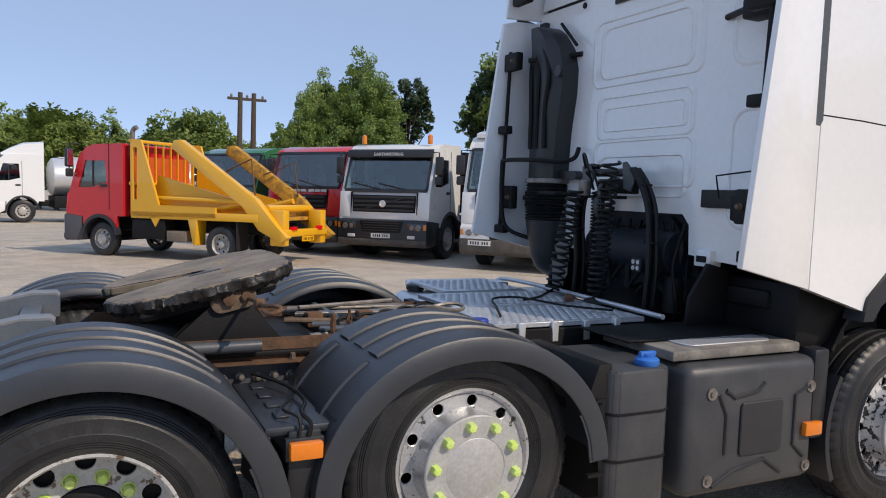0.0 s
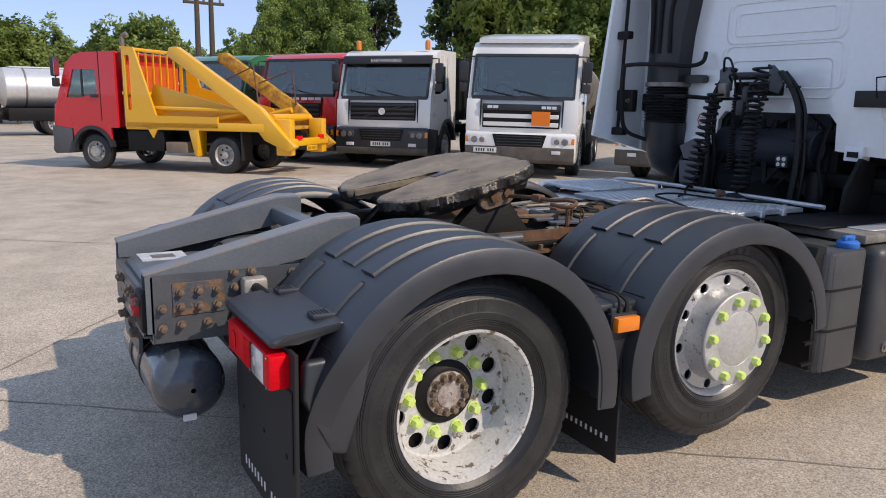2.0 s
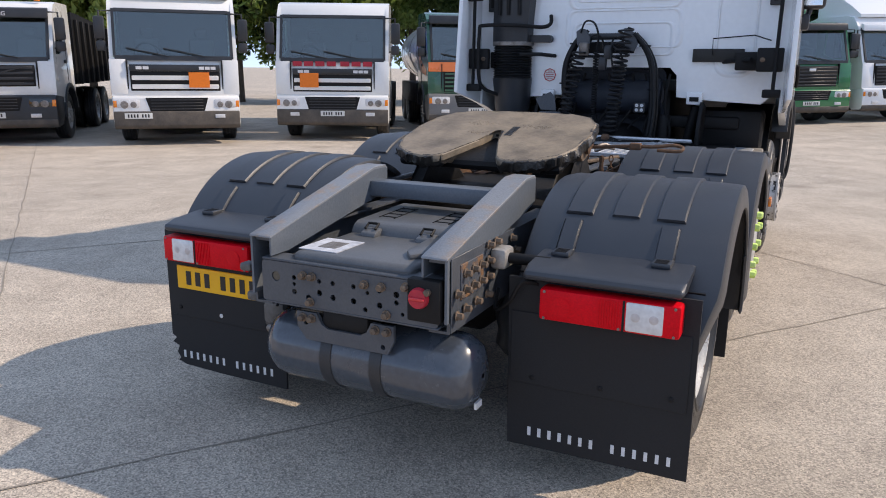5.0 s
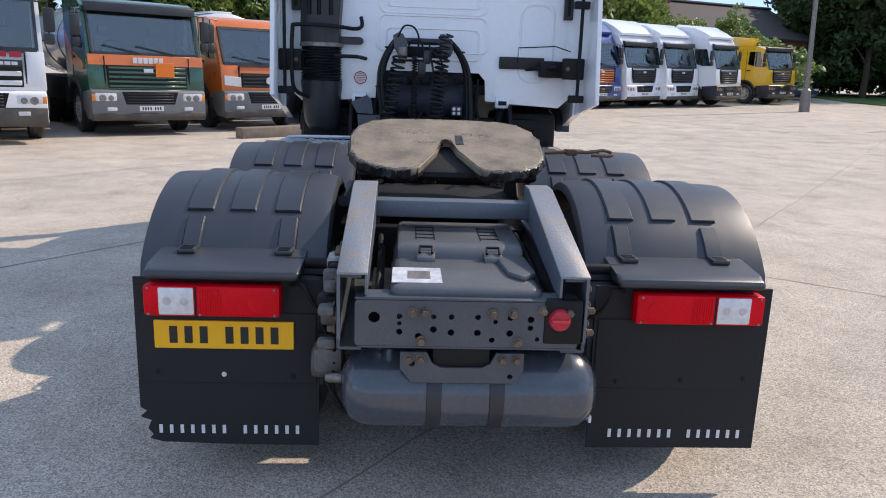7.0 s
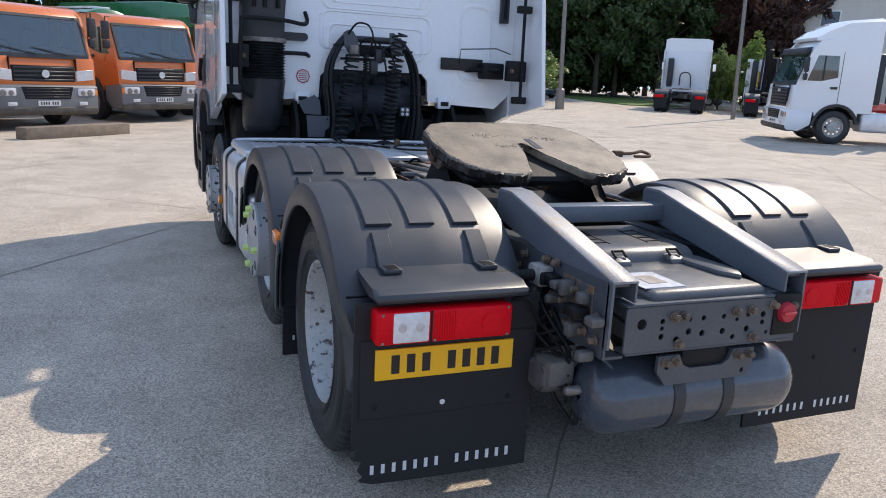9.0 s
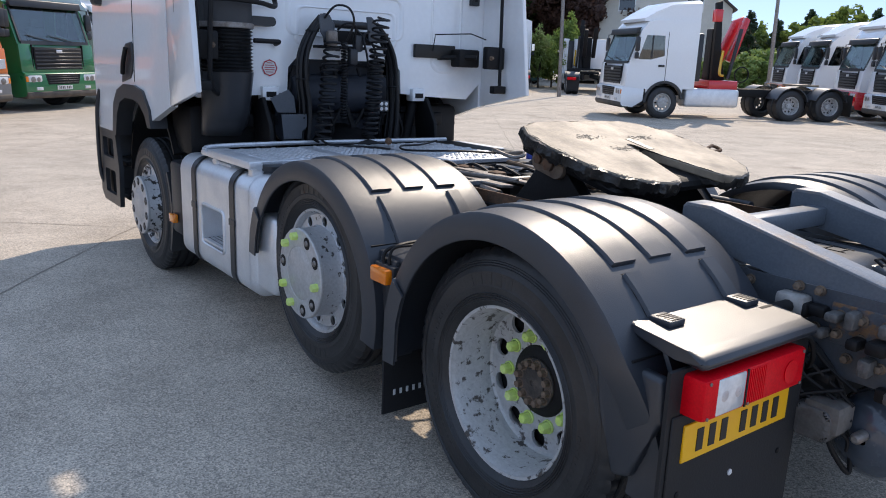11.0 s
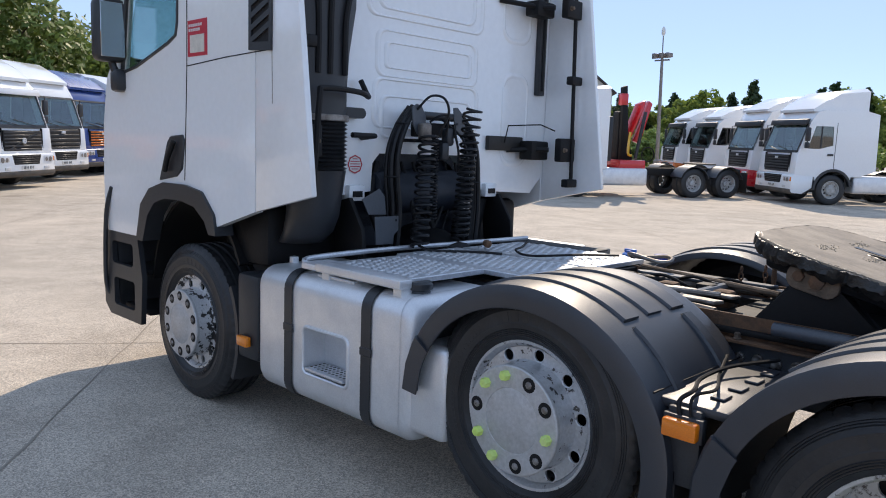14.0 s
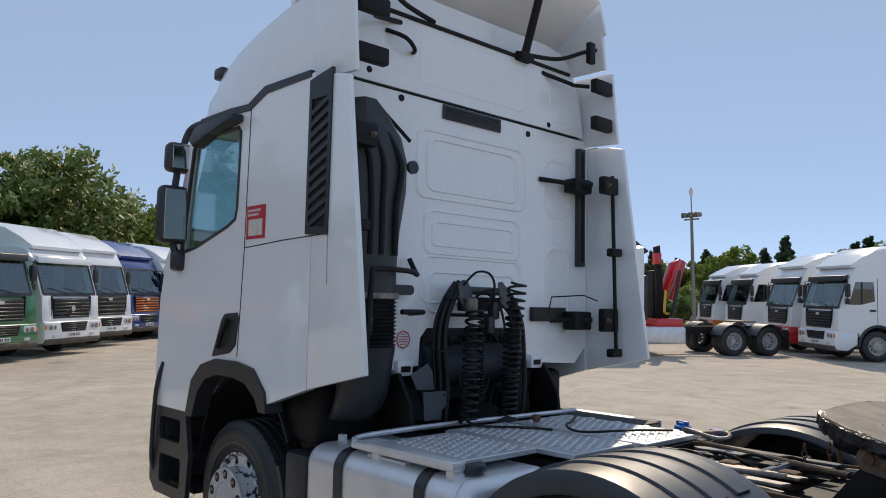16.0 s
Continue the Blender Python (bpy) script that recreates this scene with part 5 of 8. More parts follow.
def rim_proud(paint_of):
    """Flange, shallow well, pierced disc and the drum of the hub standing out."""
    bm = B()
    rf = 0.300
    lathe(bm, [(0.275, -0.16), (0.285, 0.0), (0.290, 0.105), (rf, 0.115), (rf + 0.004, 0.122), (rf, 0.129), (rf - 0.010, 0.127), (rf - 0.020, 0.116), (0.274, 0.102), (0.270, 0.094)], 60)
    ring = [disc_pts(0.247 * math.cos(radians(36 * k)), 0.247 * math.sin(radians(36 * k)), 0.0255, 14) for k in range(10)]
    plate(bm, disc_pts(0, 0, 0.272, 60), ring + [disc_pts(0, 0, 0.214, 48)], 0.092, 0.104, "y")
    lathe(bm, [(0.222, 0.102), (0.217, 0.112), (0.214, 0.13), (0.214, 0.205)], 48)
    for k in range(10):
        c = radians(36 * k)
        tube(bm, [(0.247 * math.cos(c) + 0.0265 * math.cos(a), 0.102, 0.247 * math.sin(c) + 0.0265 * math.sin(a)) for a in [math.tau * i / 16 for i in range(17)]], 0.004, 5, cap=False)
    return mesh_of("rim", bm, paint_of, 35)


RIM_DRIVE, RIM_GRIMY, RIM_PROUD, RIM_FRONT = rim_drive(RIM_DIRTY), rim_drive(RIM_GRIME), rim_proud(RIM_SPOT), rim_proud(RIM_CHIP)
HUB_DRIVE = mesh_of("hub", lathe(B(), [(0.132, -0.056), (0.126, -0.046), (0.112, -0.042), (0.104, -0.036), (0.096, -0.034), (0.060, -0.033)], 36), DARK)
HUB_FACE = mesh_of("hub_face", lathe(B(), [(0.090, -0.036), (0.090, -0.026), (0.086, -0.022), (0.054, -0.020), (0.052, -0.016), (0.012, -0.014), (0.010, -0.018), (0.001, -0.018)], 32), surf("hub_casting", (0.52, 0.49, 0.46), (0.16, 0.10, 0.07), rough=0.55, metal=0.2, big=26, fine=90, mix=0.9, bump=0.3))
# Same face in a near-black colour for the left wheel.
HUB_FACE_DARK = HUB_FACE.copy()
HUB_FACE_DARK.materials[0] = surf("dark_casting", (0.04, 0.036, 0.033), (0.12, 0.10, 0.085), rough=0.45, metal=0.2, big=26, fine=90, mix=0.8, bump=0.3)
HUB_DRUM = mesh_of("drum", lathe(B(), [(0.262, -0.17), (0.262, -0.09), (0.10, -0.085), (0.001, -0.085)], 32), DARK)
HUB_CAP = mesh_of("hub_plate", lathe(B(), [(0.217, 0.200), (0.217, 0.214), (0.212, 0.219), (0.130, 0.220), (0.128, 0.2175), (0.124, 0.220), (0.001, 0.221)], 48), surf("hub_plate_grey", (0.50, 0.50, 0.50), (0.40, 0.39, 0.37), rough=0.42, metal=0.25, big=16, fine=80))


def side_marks():
    """Low raised bars where the maker's marks stand, and fine rings round the sidewall."""
    bm = B()
    for first, n, step, r0, r1, wide in ((84, 5, 7.5, 0.375, 0.415, 2.3), (264, 5, 7.5, 0.375, 0.415, 2.3), (200, 9, 3.6, 0.372, 0.386, 1.1), (330, 12, 3.6, 0.372, 0.386, 1.1), (24, 10, 3.6, 0.372, 0.386, 1.1)):
        for k in range(n):
            for g in (first + step * k,):
                prism(bm, [(r * math.cos(radians(a)), r * math.sin(radians(a))) for r, a in ((r0, g - wide), (r0, g + wide), (r1, g + wide * 0.9), (r1, g - wide * 0.9))], 0.1440, 0.1486, "y")
    for r, y in ((0.322, 0.1445), (0.330, 0.1462), (0.338, 0.1478), (0.346, 0.1490), (0.440, 0.1415), (0.448, 0.1395), (0.456, 0.1370)):
        lathe(bm, [(r - 0.0025, y - 0.001), (r, y + 0.0022), (r + 0.0025, y - 0.001)], 72)
    return mesh_of("sidewall_mark", bm, RUBBER, 30)


SIDE_MARKS = side_marks()


def main_wheel(x, y, z, kind, spin=0.0, capped=range(10)):
    side = 0 if y > 0 else 180
    w = part("wheel", {"drive": RIM_DRIVE if y < 0 else RIM_GRIMY, "steer": RIM_PROUD, "front": RIM_FRONT}[kind], None, TU, "dirty silver steel wheel" if kind == "drive" else "silver steel wheel with a proud hub", at=pose(x, y, z, 0, 0, side) @ pose(0, 0, 0, 0, spin, 0))
    ty = part("tyre", T_MAIN, None, w)
    part("sidewall_mark", SIDE_MARKS, None, ty, kind="stuff")
    part("brake_drum", HUB_DRUM, None, w)
    if kind == "drive":
        part("inner_tyre", T_MAIN, None, w, at=pose(0, -0.33, 0))
        hub = part("hub", HUB_DRIVE, None, w)
        part("hub_face", HUB_FACE if y < 0 else HUB_FACE_DARK, None, hub, "rust-stained silver hub face" if y < 0 else "near-black hub face")
        for k in range(12):
            part("hub_bolt", BOLT, None, hub, at=pose(0.072 * math.cos(radians(30 * k)), -0.024, 0.072 * math.sin(radians(30 * k))))
    else:
        part("hub_plate", HUB_CAP, None, w, "plain grey hub cover")
    for k in range(10):
        g = radians(36 * k + 18)
        if kind != "drive" and k not in capped:
            part("nut_socket", NUT_SOCKET, None, w, at=pose(0.178 * math.cos(g), 0.217, 0.178 * math.sin(g)))
        r, yy = (0.163, -0.050) if kind == "drive" else (0.178, 0.214)
        part("nut_cap" if k in capped else "wheel_nut", NUTCAP if k in capped else NUT, None, w, at=pose(r * math.cos(g), yy - (0.026 if kind != "drive" and k not in capped else 0.008), r * math.sin(g)))


XR, XM, XF = -0.037, 1.328, 4.0
for s in (1, -1):
    main_wheel(XR, s * 1.035, 0.503, "drive", 20)
    main_wheel(XM, s * 1.035, 0.605, "steer", 10, range(10) if s < 0 else (1, 2, 5, 8, 9))
    main_wheel(XF, s * 1.05, 0.492, "front", 0, ())
for x, z in ((XR, 0.503), (XM, 0.605), (XF, 0.492)):
    part("axle", lathe(B(), [(0.075, -0.8), (0.075, -0.25), (0.16, -0.15), (0.16, 0.15), (0.075, 0.25), (0.075, 0.8)] if x == XR else [(0.06, -0.85), (0.06, 0.85)], 16, at=(x, 0, z), cap=True), DARK, TU)


# chassis
def rail(s):
    c = [(0.425, 0.67), (0.425, 0.935), (0.345, 0.935), (0.345, 0.925), (0.416, 0.925), (0.416, 0.68), (0.345, 0.68), (0.345, 0.67)]
    return prism(B(), [(s * u, v) for u, v in c], -1.02, 4.9, "x")


for s in (1, -1):
    part("chassis_rail", rail(s), FRAME, TU, "dark grey steel channel")
    part("mounting_angle", prism(B(), [(s * 0.428, 0.90), (s * 0.50, 0.90), (s * 0.50, 0.91), (s * 0.438, 0.91), (s * 0.438, 1.005), (s * 0.428, 1.005)], -0.02, 1.95, "x"), RUST, TU, "rusty steel angle")
    for i in range(16):
        part("rail_bolt", NUT, None, TU, at=pose(0.50 + 0.075 * i, s * 0.426, 0.83 + 0.006 * (i % 2), 0, 0, 0 if s > 0 else 180))
        part("rail_hole", RAIL_HOLE, None, TU, at=pose(0.46 + 0.085 * i, s * 0.4258, 0.90, 0, 0, 0 if s > 0 else 180))
    for x in (0.05, 0.14, 0.23, 0.80, 0.89):
        part("bolt", BOLT, None, TU, at=pose(x, s * 0.47, 0.912, 90, 0, 0))
    PLACE[0] = TAIL
    for i, (x, z) in enumerate([(-1.07, 0.80), (-1.0, 0.80), (-0.93, 0.80), (-0.86, 0.80), (-0.79, 0.80), (-1.0, 0.86), (-0.93, 0.86), (-0.86, 0.86), (-0.79, 0.86), (-0.72, 0.86), (-0.79, 0.92), (-0.72, 0.92), (-1.07, 0.72), (-1.0, 0.73), (-0.9, 0.73), (-0.8, 0.73), (-0.55, 0.90), (-0.50, 0.84)]):
        part("bolt", BOLT, None, TU, at=pose(x, s * 0.437, z, 0, 0, 0 if s > 0 else 180))
    part("rust_plate", box(B(), (-1.03, s * 0.431 - 0.004, 0.765), (-0.83, s * 0.431 + 0.004, 0.895), 0.002, 1), STAINED, TU, "rust-stained steel plate")
    part("splice_plate", box(B(), (-1.10, s * 0.4275 - 0.002, 0.66), (-0.46, s * 0.4275 + 0.0025, 0.93), 0.001, 1), FRAME, TU)
    # sloped ramps over the rear of the frame
    y0, y1 = sorted((s * 0.325, s * 0.425))
    ramp_poly = [(-1.125, 0.935), (-0.36, 1.115), (-0.26, 1.115), (-0.24, 1.10), (-0.24, 1.00), (-0.34, 0.975), (-1.02, 0.86), (-1.125, 0.86)]
    part("ramp_side", prism(B(), ramp_poly, *sorted((s * 0.415, s * 0.425)), "y"), RAMP_GREY, TU)
    part("ramp_side", prism(B(), ramp_poly, *sorted((s * 0.325, s * 0.333)), "y"), RAMP_GREY, TU)
    part("ramp_top", prism(B(), [(-1.13, 0.928), (-1.128, 0.937), (-0.36, 1.118), (-0.255, 1.118), (-0.238, 1.10), (-0.246, 1.096), (-0.26, 1.108), (-0.36, 1.108)], y0 - 0.001, y1 + 0.001, "y", 0.002, 1), RAMP_WORN_LIT, TU, "worn grey top with rust streaks, painted paler as if lit")
    part("ramp_leg", prism(B(), [(-1.125, 0.86), (-1.125, 0.70), (-1.06, 0.70), (-0.98, 0.87)], *sorted((s * 0.415, s * 0.425)), "y"), RAMP_GREY, TU)
    # wing bracket to the mudguards
    part("guard_stay", tube(B(), [(-0.72, s * 0.42, 0.86), (-0.72, s * 0.66, 0.86)], 0.022, 10), DARK, TU)
    part("stay_clamp", box(B(), (-0.77, s * 0.465 - 0.032, 0.82), (-0.67, s * 0.465 + 0.032, 0.90), 0.015), surf("cast_alloy", (0.48, 0.46, 0.43), (0.16, 0.14, 0.12), rough=0.5, metal=0.5, big=15), TU, "pale cast clamp")
    PLACE[0] = HERE
    part("guard_stay", tube(B(), [(0.66, s * 0.42, 0.80), (0.66, s * 1.1, 0.80)], 0.022, 10), DARK, TU)
    # air bellows and spring arm between the rails
    for x in (XR - 0.38, XM + 0.02):
        part("air_bellow", lathe(B(), [(0.10, 0.42), (0.13, 0.46), (0.12, 0.52), (0.135, 0.58), (0.11, 0.64), (0.08, 0.68)], 18, "z", at=(x, s * 0.5, 0.0)), RUBBER, TU)
PLACE[0] = TAIL
part("ramp_crossbar", box(B(), (-0.40, -0.33, 0.985), (-0.31, 0.33, 1.06), 0.012), RAMP_GREY, TU)
PLACE[0] = HERE
for x in (0.0, 0.95, 1.7, 2.6, 3.4):
    part("crossmember", box(B(), (x - 0.04, -0.35, 0.70), (x + 0.04, 0.35, 0.90), 0.01), DARK, TU)

# rear crossmember with its holes
PLACE[0] = TAIL
hs = []
for y, z, r in ((0.30, 0.785, 0.020), (0.215, 0.79, 0.010), (0.215, 0.765, 0.008), (0.215, 0.735, 0.011), (0.10, 0.79, 0.009), (0.10, 0.745, 0.012), (0.04, 0.79, 0.010), (0.04, 0.735, 0.012), (-0.05, 0.79, 0.010), (-0.05, 0.735, 0.012), (-0.11, 0.775, 0.008), (-0.16, 0.79, 0.010), (-0.16, 0.735, 0.012), (-0.23, 0.785, 0.012), (-0.23, 0.755, 0.010), (-0.255, 0.715, 0.008), (0.15, 0.72, 0.012), (-0.10, 0.71, 0.010)):
    hs.append(disc_pts(y, z, r, 10))
part("rear_plate", plate(B(), rrect(-0.395, 0.685, 0.365, 0.845, 0.012), hs, -1.135, -1.127, "x"), FRAME, TU, "dark grey pierced steel plate")
part("rear_flange", box(B(), (-1.135, -0.395, 0.845), (-1.04, 0.365, 0.855), 0.003, 1), FRAME, TU)
part("rear_flange", box(B(), (-1.135, -0.395, 0.675), (-1.06, 0.355, 0.685), 0.003, 1), FRAME, TU)
for y, z in ((0.17, 0.805), (0.13, 0.805), (-0.10, 0.806), (-0.17, 0.806), (0.14, 0.705), (-0.19, 0.705), (-0.36, 0.815), (-0.27, 0.82)):
    part("bolt", BOLT, None, TU, at=pose(-1.136, y, z, 0, 0, 90))
part("socket_block", box(B(), (-1.142, -0.405, 0.70), (-1.10, -0.275, 0.856), 0.008), DARK, TU)
part("red_knob", lathe(B(), [(0.001, 0.030), (0.034, 0.028), (0.038, 0.016), (0.038, 0.0)], 24), PRINT_RED, TU, "red round tap handle", at=pose(-1.135, -0.326, 0.790, 0, 0, 90))
part("knob_bar", box(B(), (-1.172, -0.356, 0.784), (-1.163, -0.296, 0.796), 0.003, 1), RED, TU)
part("tow_bracket", plate(B(), [(0.21, 0.66), (0.21, 0.60), (0.17, 0.55), (-0.19, 0.55), (-0.215, 0.60), (-0.215, 0.66), (-0.12, 0.66), (-0.10, 0.62), (-0.07, 0.605), (0.07, 0.605), (0.10, 0.62), (0.12, 0.66)], [disc_pts(0.17, 0.62, 0.012, 8), disc_pts(-0.17, 0.575, 0.010, 8)], -1.13, -1.115, "x"), FRAME, TU)
for y in (0.18, 0.14, -0.14, -0.19):
    part("bolt", BOLT, None, TU, at=pose(-1.131, y, 0.638, 0, 0, 90))
part("bracket_block", box(B(), (-1.12, -0.10, 0.60), (-0.95, 0.10, 0.68), 0.01), DARK, TU)

# air tank slung across the tail
part("air_tank", lathe(B(), [(0.01, -0.505), (0.07, -0.50), (0.115, -0.475), (0.14, -0.435), (0.146, -0.395), (0.146, 0.31), (0.14, 0.35), (0.115, 0.39), (0.07, 0.415), (0.01, 0.42)], 40, at=(-0.98, 0, 0.475)), surf("tank_grey", (0.050, 0.062, 0.080), (0.068, 0.078, 0.092), rough=0.24, coat=0.6, big=5, bump=0.02), TU, "glossy dark grey air tank")
for y in (0.09, -0.13):
    part("tank_strap", lathe(B(), [(0.147, y - 0.026), (0.151, y - 0.024), (0.151, y + 0.024), (0.147, y + 0.026)], 40, at=(-0.98, 0, 0.475)), BLACK, TU)
part("drain_tag", box(B(), (-1.02, -0.498, 0.352), (-0.97, -0.488, 0.377)), CHALK, TU)
part("tank_valve", lathe(B(), [(0.018, 0), (0.018, 0.05), (0.01, 0.06), (0.001, 0.06)], 10, at=(-0.98, 0.42, 0.50)), STEEL, TU)
CAST = surf("pale_casting", (0.15, 0.145, 0.14), (0.06, 0.055, 0.05), rough=0.6, metal=0.4, big=18, fine=80, bump=0.4)
clutter = random.Random(21)
for k in range(16):
    x, z = -0.70 - 0.028 * k + clutter.uniform(-0.02, 0.02), clutter.choice((0.86, 0.80, 0.73, 0.66))
    part("valve_block", box(B(), (x, 0.436, z - clutter.uniform(0.015, 0.03)), (x + clutter.uniform(0.03, 0.06), 0.455 + clutter.uniform(0.01, 0.05), z + clutter.uniform(0.01, 0.03)), 0.011), clutter.choice((CAST, DARK, DARK)), TU)
for k in range(5):
    z = 0.84 - 0.05 * k
    part("valve_pipe", tube(B(), curve([(-0.72 - 0.05 * k, 0.47, z), (-0.80, 0.50 + 0.01 * k, z - 0.06), (-0.86 - 0.02 * k, 0.47, z - 0.14), (-0.95, 0.45, z - 0.2)]), 0.006, 6), DARK, TU)
part("brake_valve", prism(B(), rrect(-0.93, 0.47, -0.80, 0.58, 0.03), 0.44, 0.54, "y", 0.015), CAST, TU, "pale cast brake valve")
part("level_valve", box(B(), (-0.95, 0.42, 0.50), (-0.83, 0.53, 0.60), 0.02), surf("valve_cast", (0.14, 0.13, 0.12), (0.07, 0.06, 0.05), rough=0.7, big=20, bump=0.3), TU, "dirty cast valve body")
part("valve_pipe", tube(B(), curve([(-0.9, 0.5, 0.50), (-0.92, 0.46, 0.42), (-0.95, 0.40, 0.36), (-0.9, 0.43, 0.62), (-0.8, 0.45, 0.75)]), 0.009, 6), DARK, TU)

# battery box between the ramps
bb = part("battery_box", box(B(), (-1.08, -0.27, 0.66), (-0.28, 0.25, 0.86), 0.03), BATT, TU, "black moulded battery box")
part("lid", box(B(), (-1.11, -0.275, 0.83), (-0.66, 0.252, 0.885), 0.035, 3), BATT, bb)
part("lid", prism(B(), [(-0.72, 0.87), (-0.70, 0.915), (-0.66, 0.935), (-0.26, 0.945), (-0.25, 0.84), (-0.72, 0.84)], -0.265, 0.235, "y", 0.02), BATT, bb)
part("lid_swage", prism(B(), [(-0.95, -0.27), (-0.72, -0.265), (-0.68, -0.20), (-0.72, -0.15), (-0.95, -0.17), (-1.02, -0.22)], 0.88, 0.905, "z", 0.01), BATT, bb)
for y in (0.12, -0.14):
    part("latch", prism(B(), [(-0.765, 0.884), (-0.755, 0.902), (-0.72, 0.912), (-0.69, 0.912), (-0.69, 0.880)], y - 0.036, y + 0.036, "y", 0.006), BATT, bb)
    part("latch_bolt", tube(B(), [(-0.735, y - 0.024, 0.914), (-0.705, y - 0.024, 0.932), (-0.705, y + 0.024, 0.932), (-0.735, y + 0.024, 0.914)], 0.006, 6), DARK, bb)
    for k in range(4):
        part("rib_mark", box(B(), (-0.58 + 0.06 * k, y - 0.035, 0.9375 + 0.0015 * k), (-0.576 + 0.06 * k, y + 0.035, 0.9405 + 0.0015 * k)), DARK, bb)
    for e in (-0.037, 0.037):
        part("rib_mark", prism(B(), [(-0.60, 0.9365), (-0.60, 0.9392), (-0.38, 0.9450), (-0.38, 0.9425)], y + e - 0.002, y + e + 0.002, "y"), DARK, bb)
part("warning_label", box(B(), (-1.06, 0.07, 0.885), (-0.86, 0.245, 0.8875)), SCUFF_LABEL, bb, "scuffed white warning label")
part("label_panel", box(B(), (-1.01, 0.11, 0.8875), (-0.91, 0.19, 0.8888)), STEEL, bb)
for i, (a, b_) in enumerate((((-0.9, 0.30, 0.80), (-0.2, 0.31, 0.86)), ((-1.05, 0.29, 0.76), (-0.3, 0.30, 0.83)), ((-0.9, -0.31, 0.80), (-0.2, -0.30, 0.88)))):
    part("cable", tube(B(), curve([a, ((a[0] + b_[0]) / 2, a[1], a[2] + 0.05), b_]), 0.012, 6), DARK, TU)

PLACE[0] = HERE


# mudguards
def guard(cx, cz, rx, rz, a0, a1, s, y_in, y_out, tuck=0.0, n=40):
    """Arched shell with a level top, a crisp outer edge and a deep skirt; tuck draws the rear end in behind the tyre."""
    rings = []
    for i in range(n + 1):
        a = radians(a0 + (a1 - a0) * i / n)
        c, d = math.cos(a), math.sin(a)
        yo = y_out - tuck * min(max((math.degrees(a) - 149) / 26, 0), 1)
        ring = []
        for off, y in ((-0.015, y_in), (0.006, y_in + 0.012), (0.016, y_in + 0.05), (0.019, (y_in + yo) / 2), (0.017, yo - 0.12), (0.014, yo - 0.035), (0.011, yo - 0.005), (0.001, yo), (-0.074, yo + 0.010), (-0.080, yo + 0.008), (-0.082, yo + 0.001), (-0.076, yo - 0.006), (-0.010, yo - 0.016), (0.0, yo - 0.05), (0.006, (y_in + yo) / 2), (-0.028, y_in)):
            ring.append((cx + (rx + off) * c, s * y, cz + (rz + off) * d))
        rings.append(ring)
    return loft(B(), rings)


def strip(cx, cz, rx, rz, a0, a1, s, y0, y1, up=0.012, n=14, lip=0.005):
    """A raised flat band with bevelled edges, laid along the curve."""
    rings = []
    for i in range(n + 1):
        a = radians(min(max(a0 + (a1 - a0) * i / n, a0 + (0.35 if i else 0)), a1 - (0.35 if i < n else 0)) if i not in (1, n - 1) else (a0 + 0.35 if i == 1 else a1 - 0.35))
        k = up if 0 < i < n else -0.004
        ring = []
        for off, y in ((-0.006, y0 - 0.002), (k * 0.3, y0), (k, y0 + lip), (k, y1 - lip), (k * 0.3, y1), (-0.006, y1 + 0.002)):
            ring.append((cx + (rx + off + 0.016) * math.cos(a), s * y, cz + (rz + off + 0.016) * math.sin(a)))
        rings.append(ring)
    return loft(B(), rings)


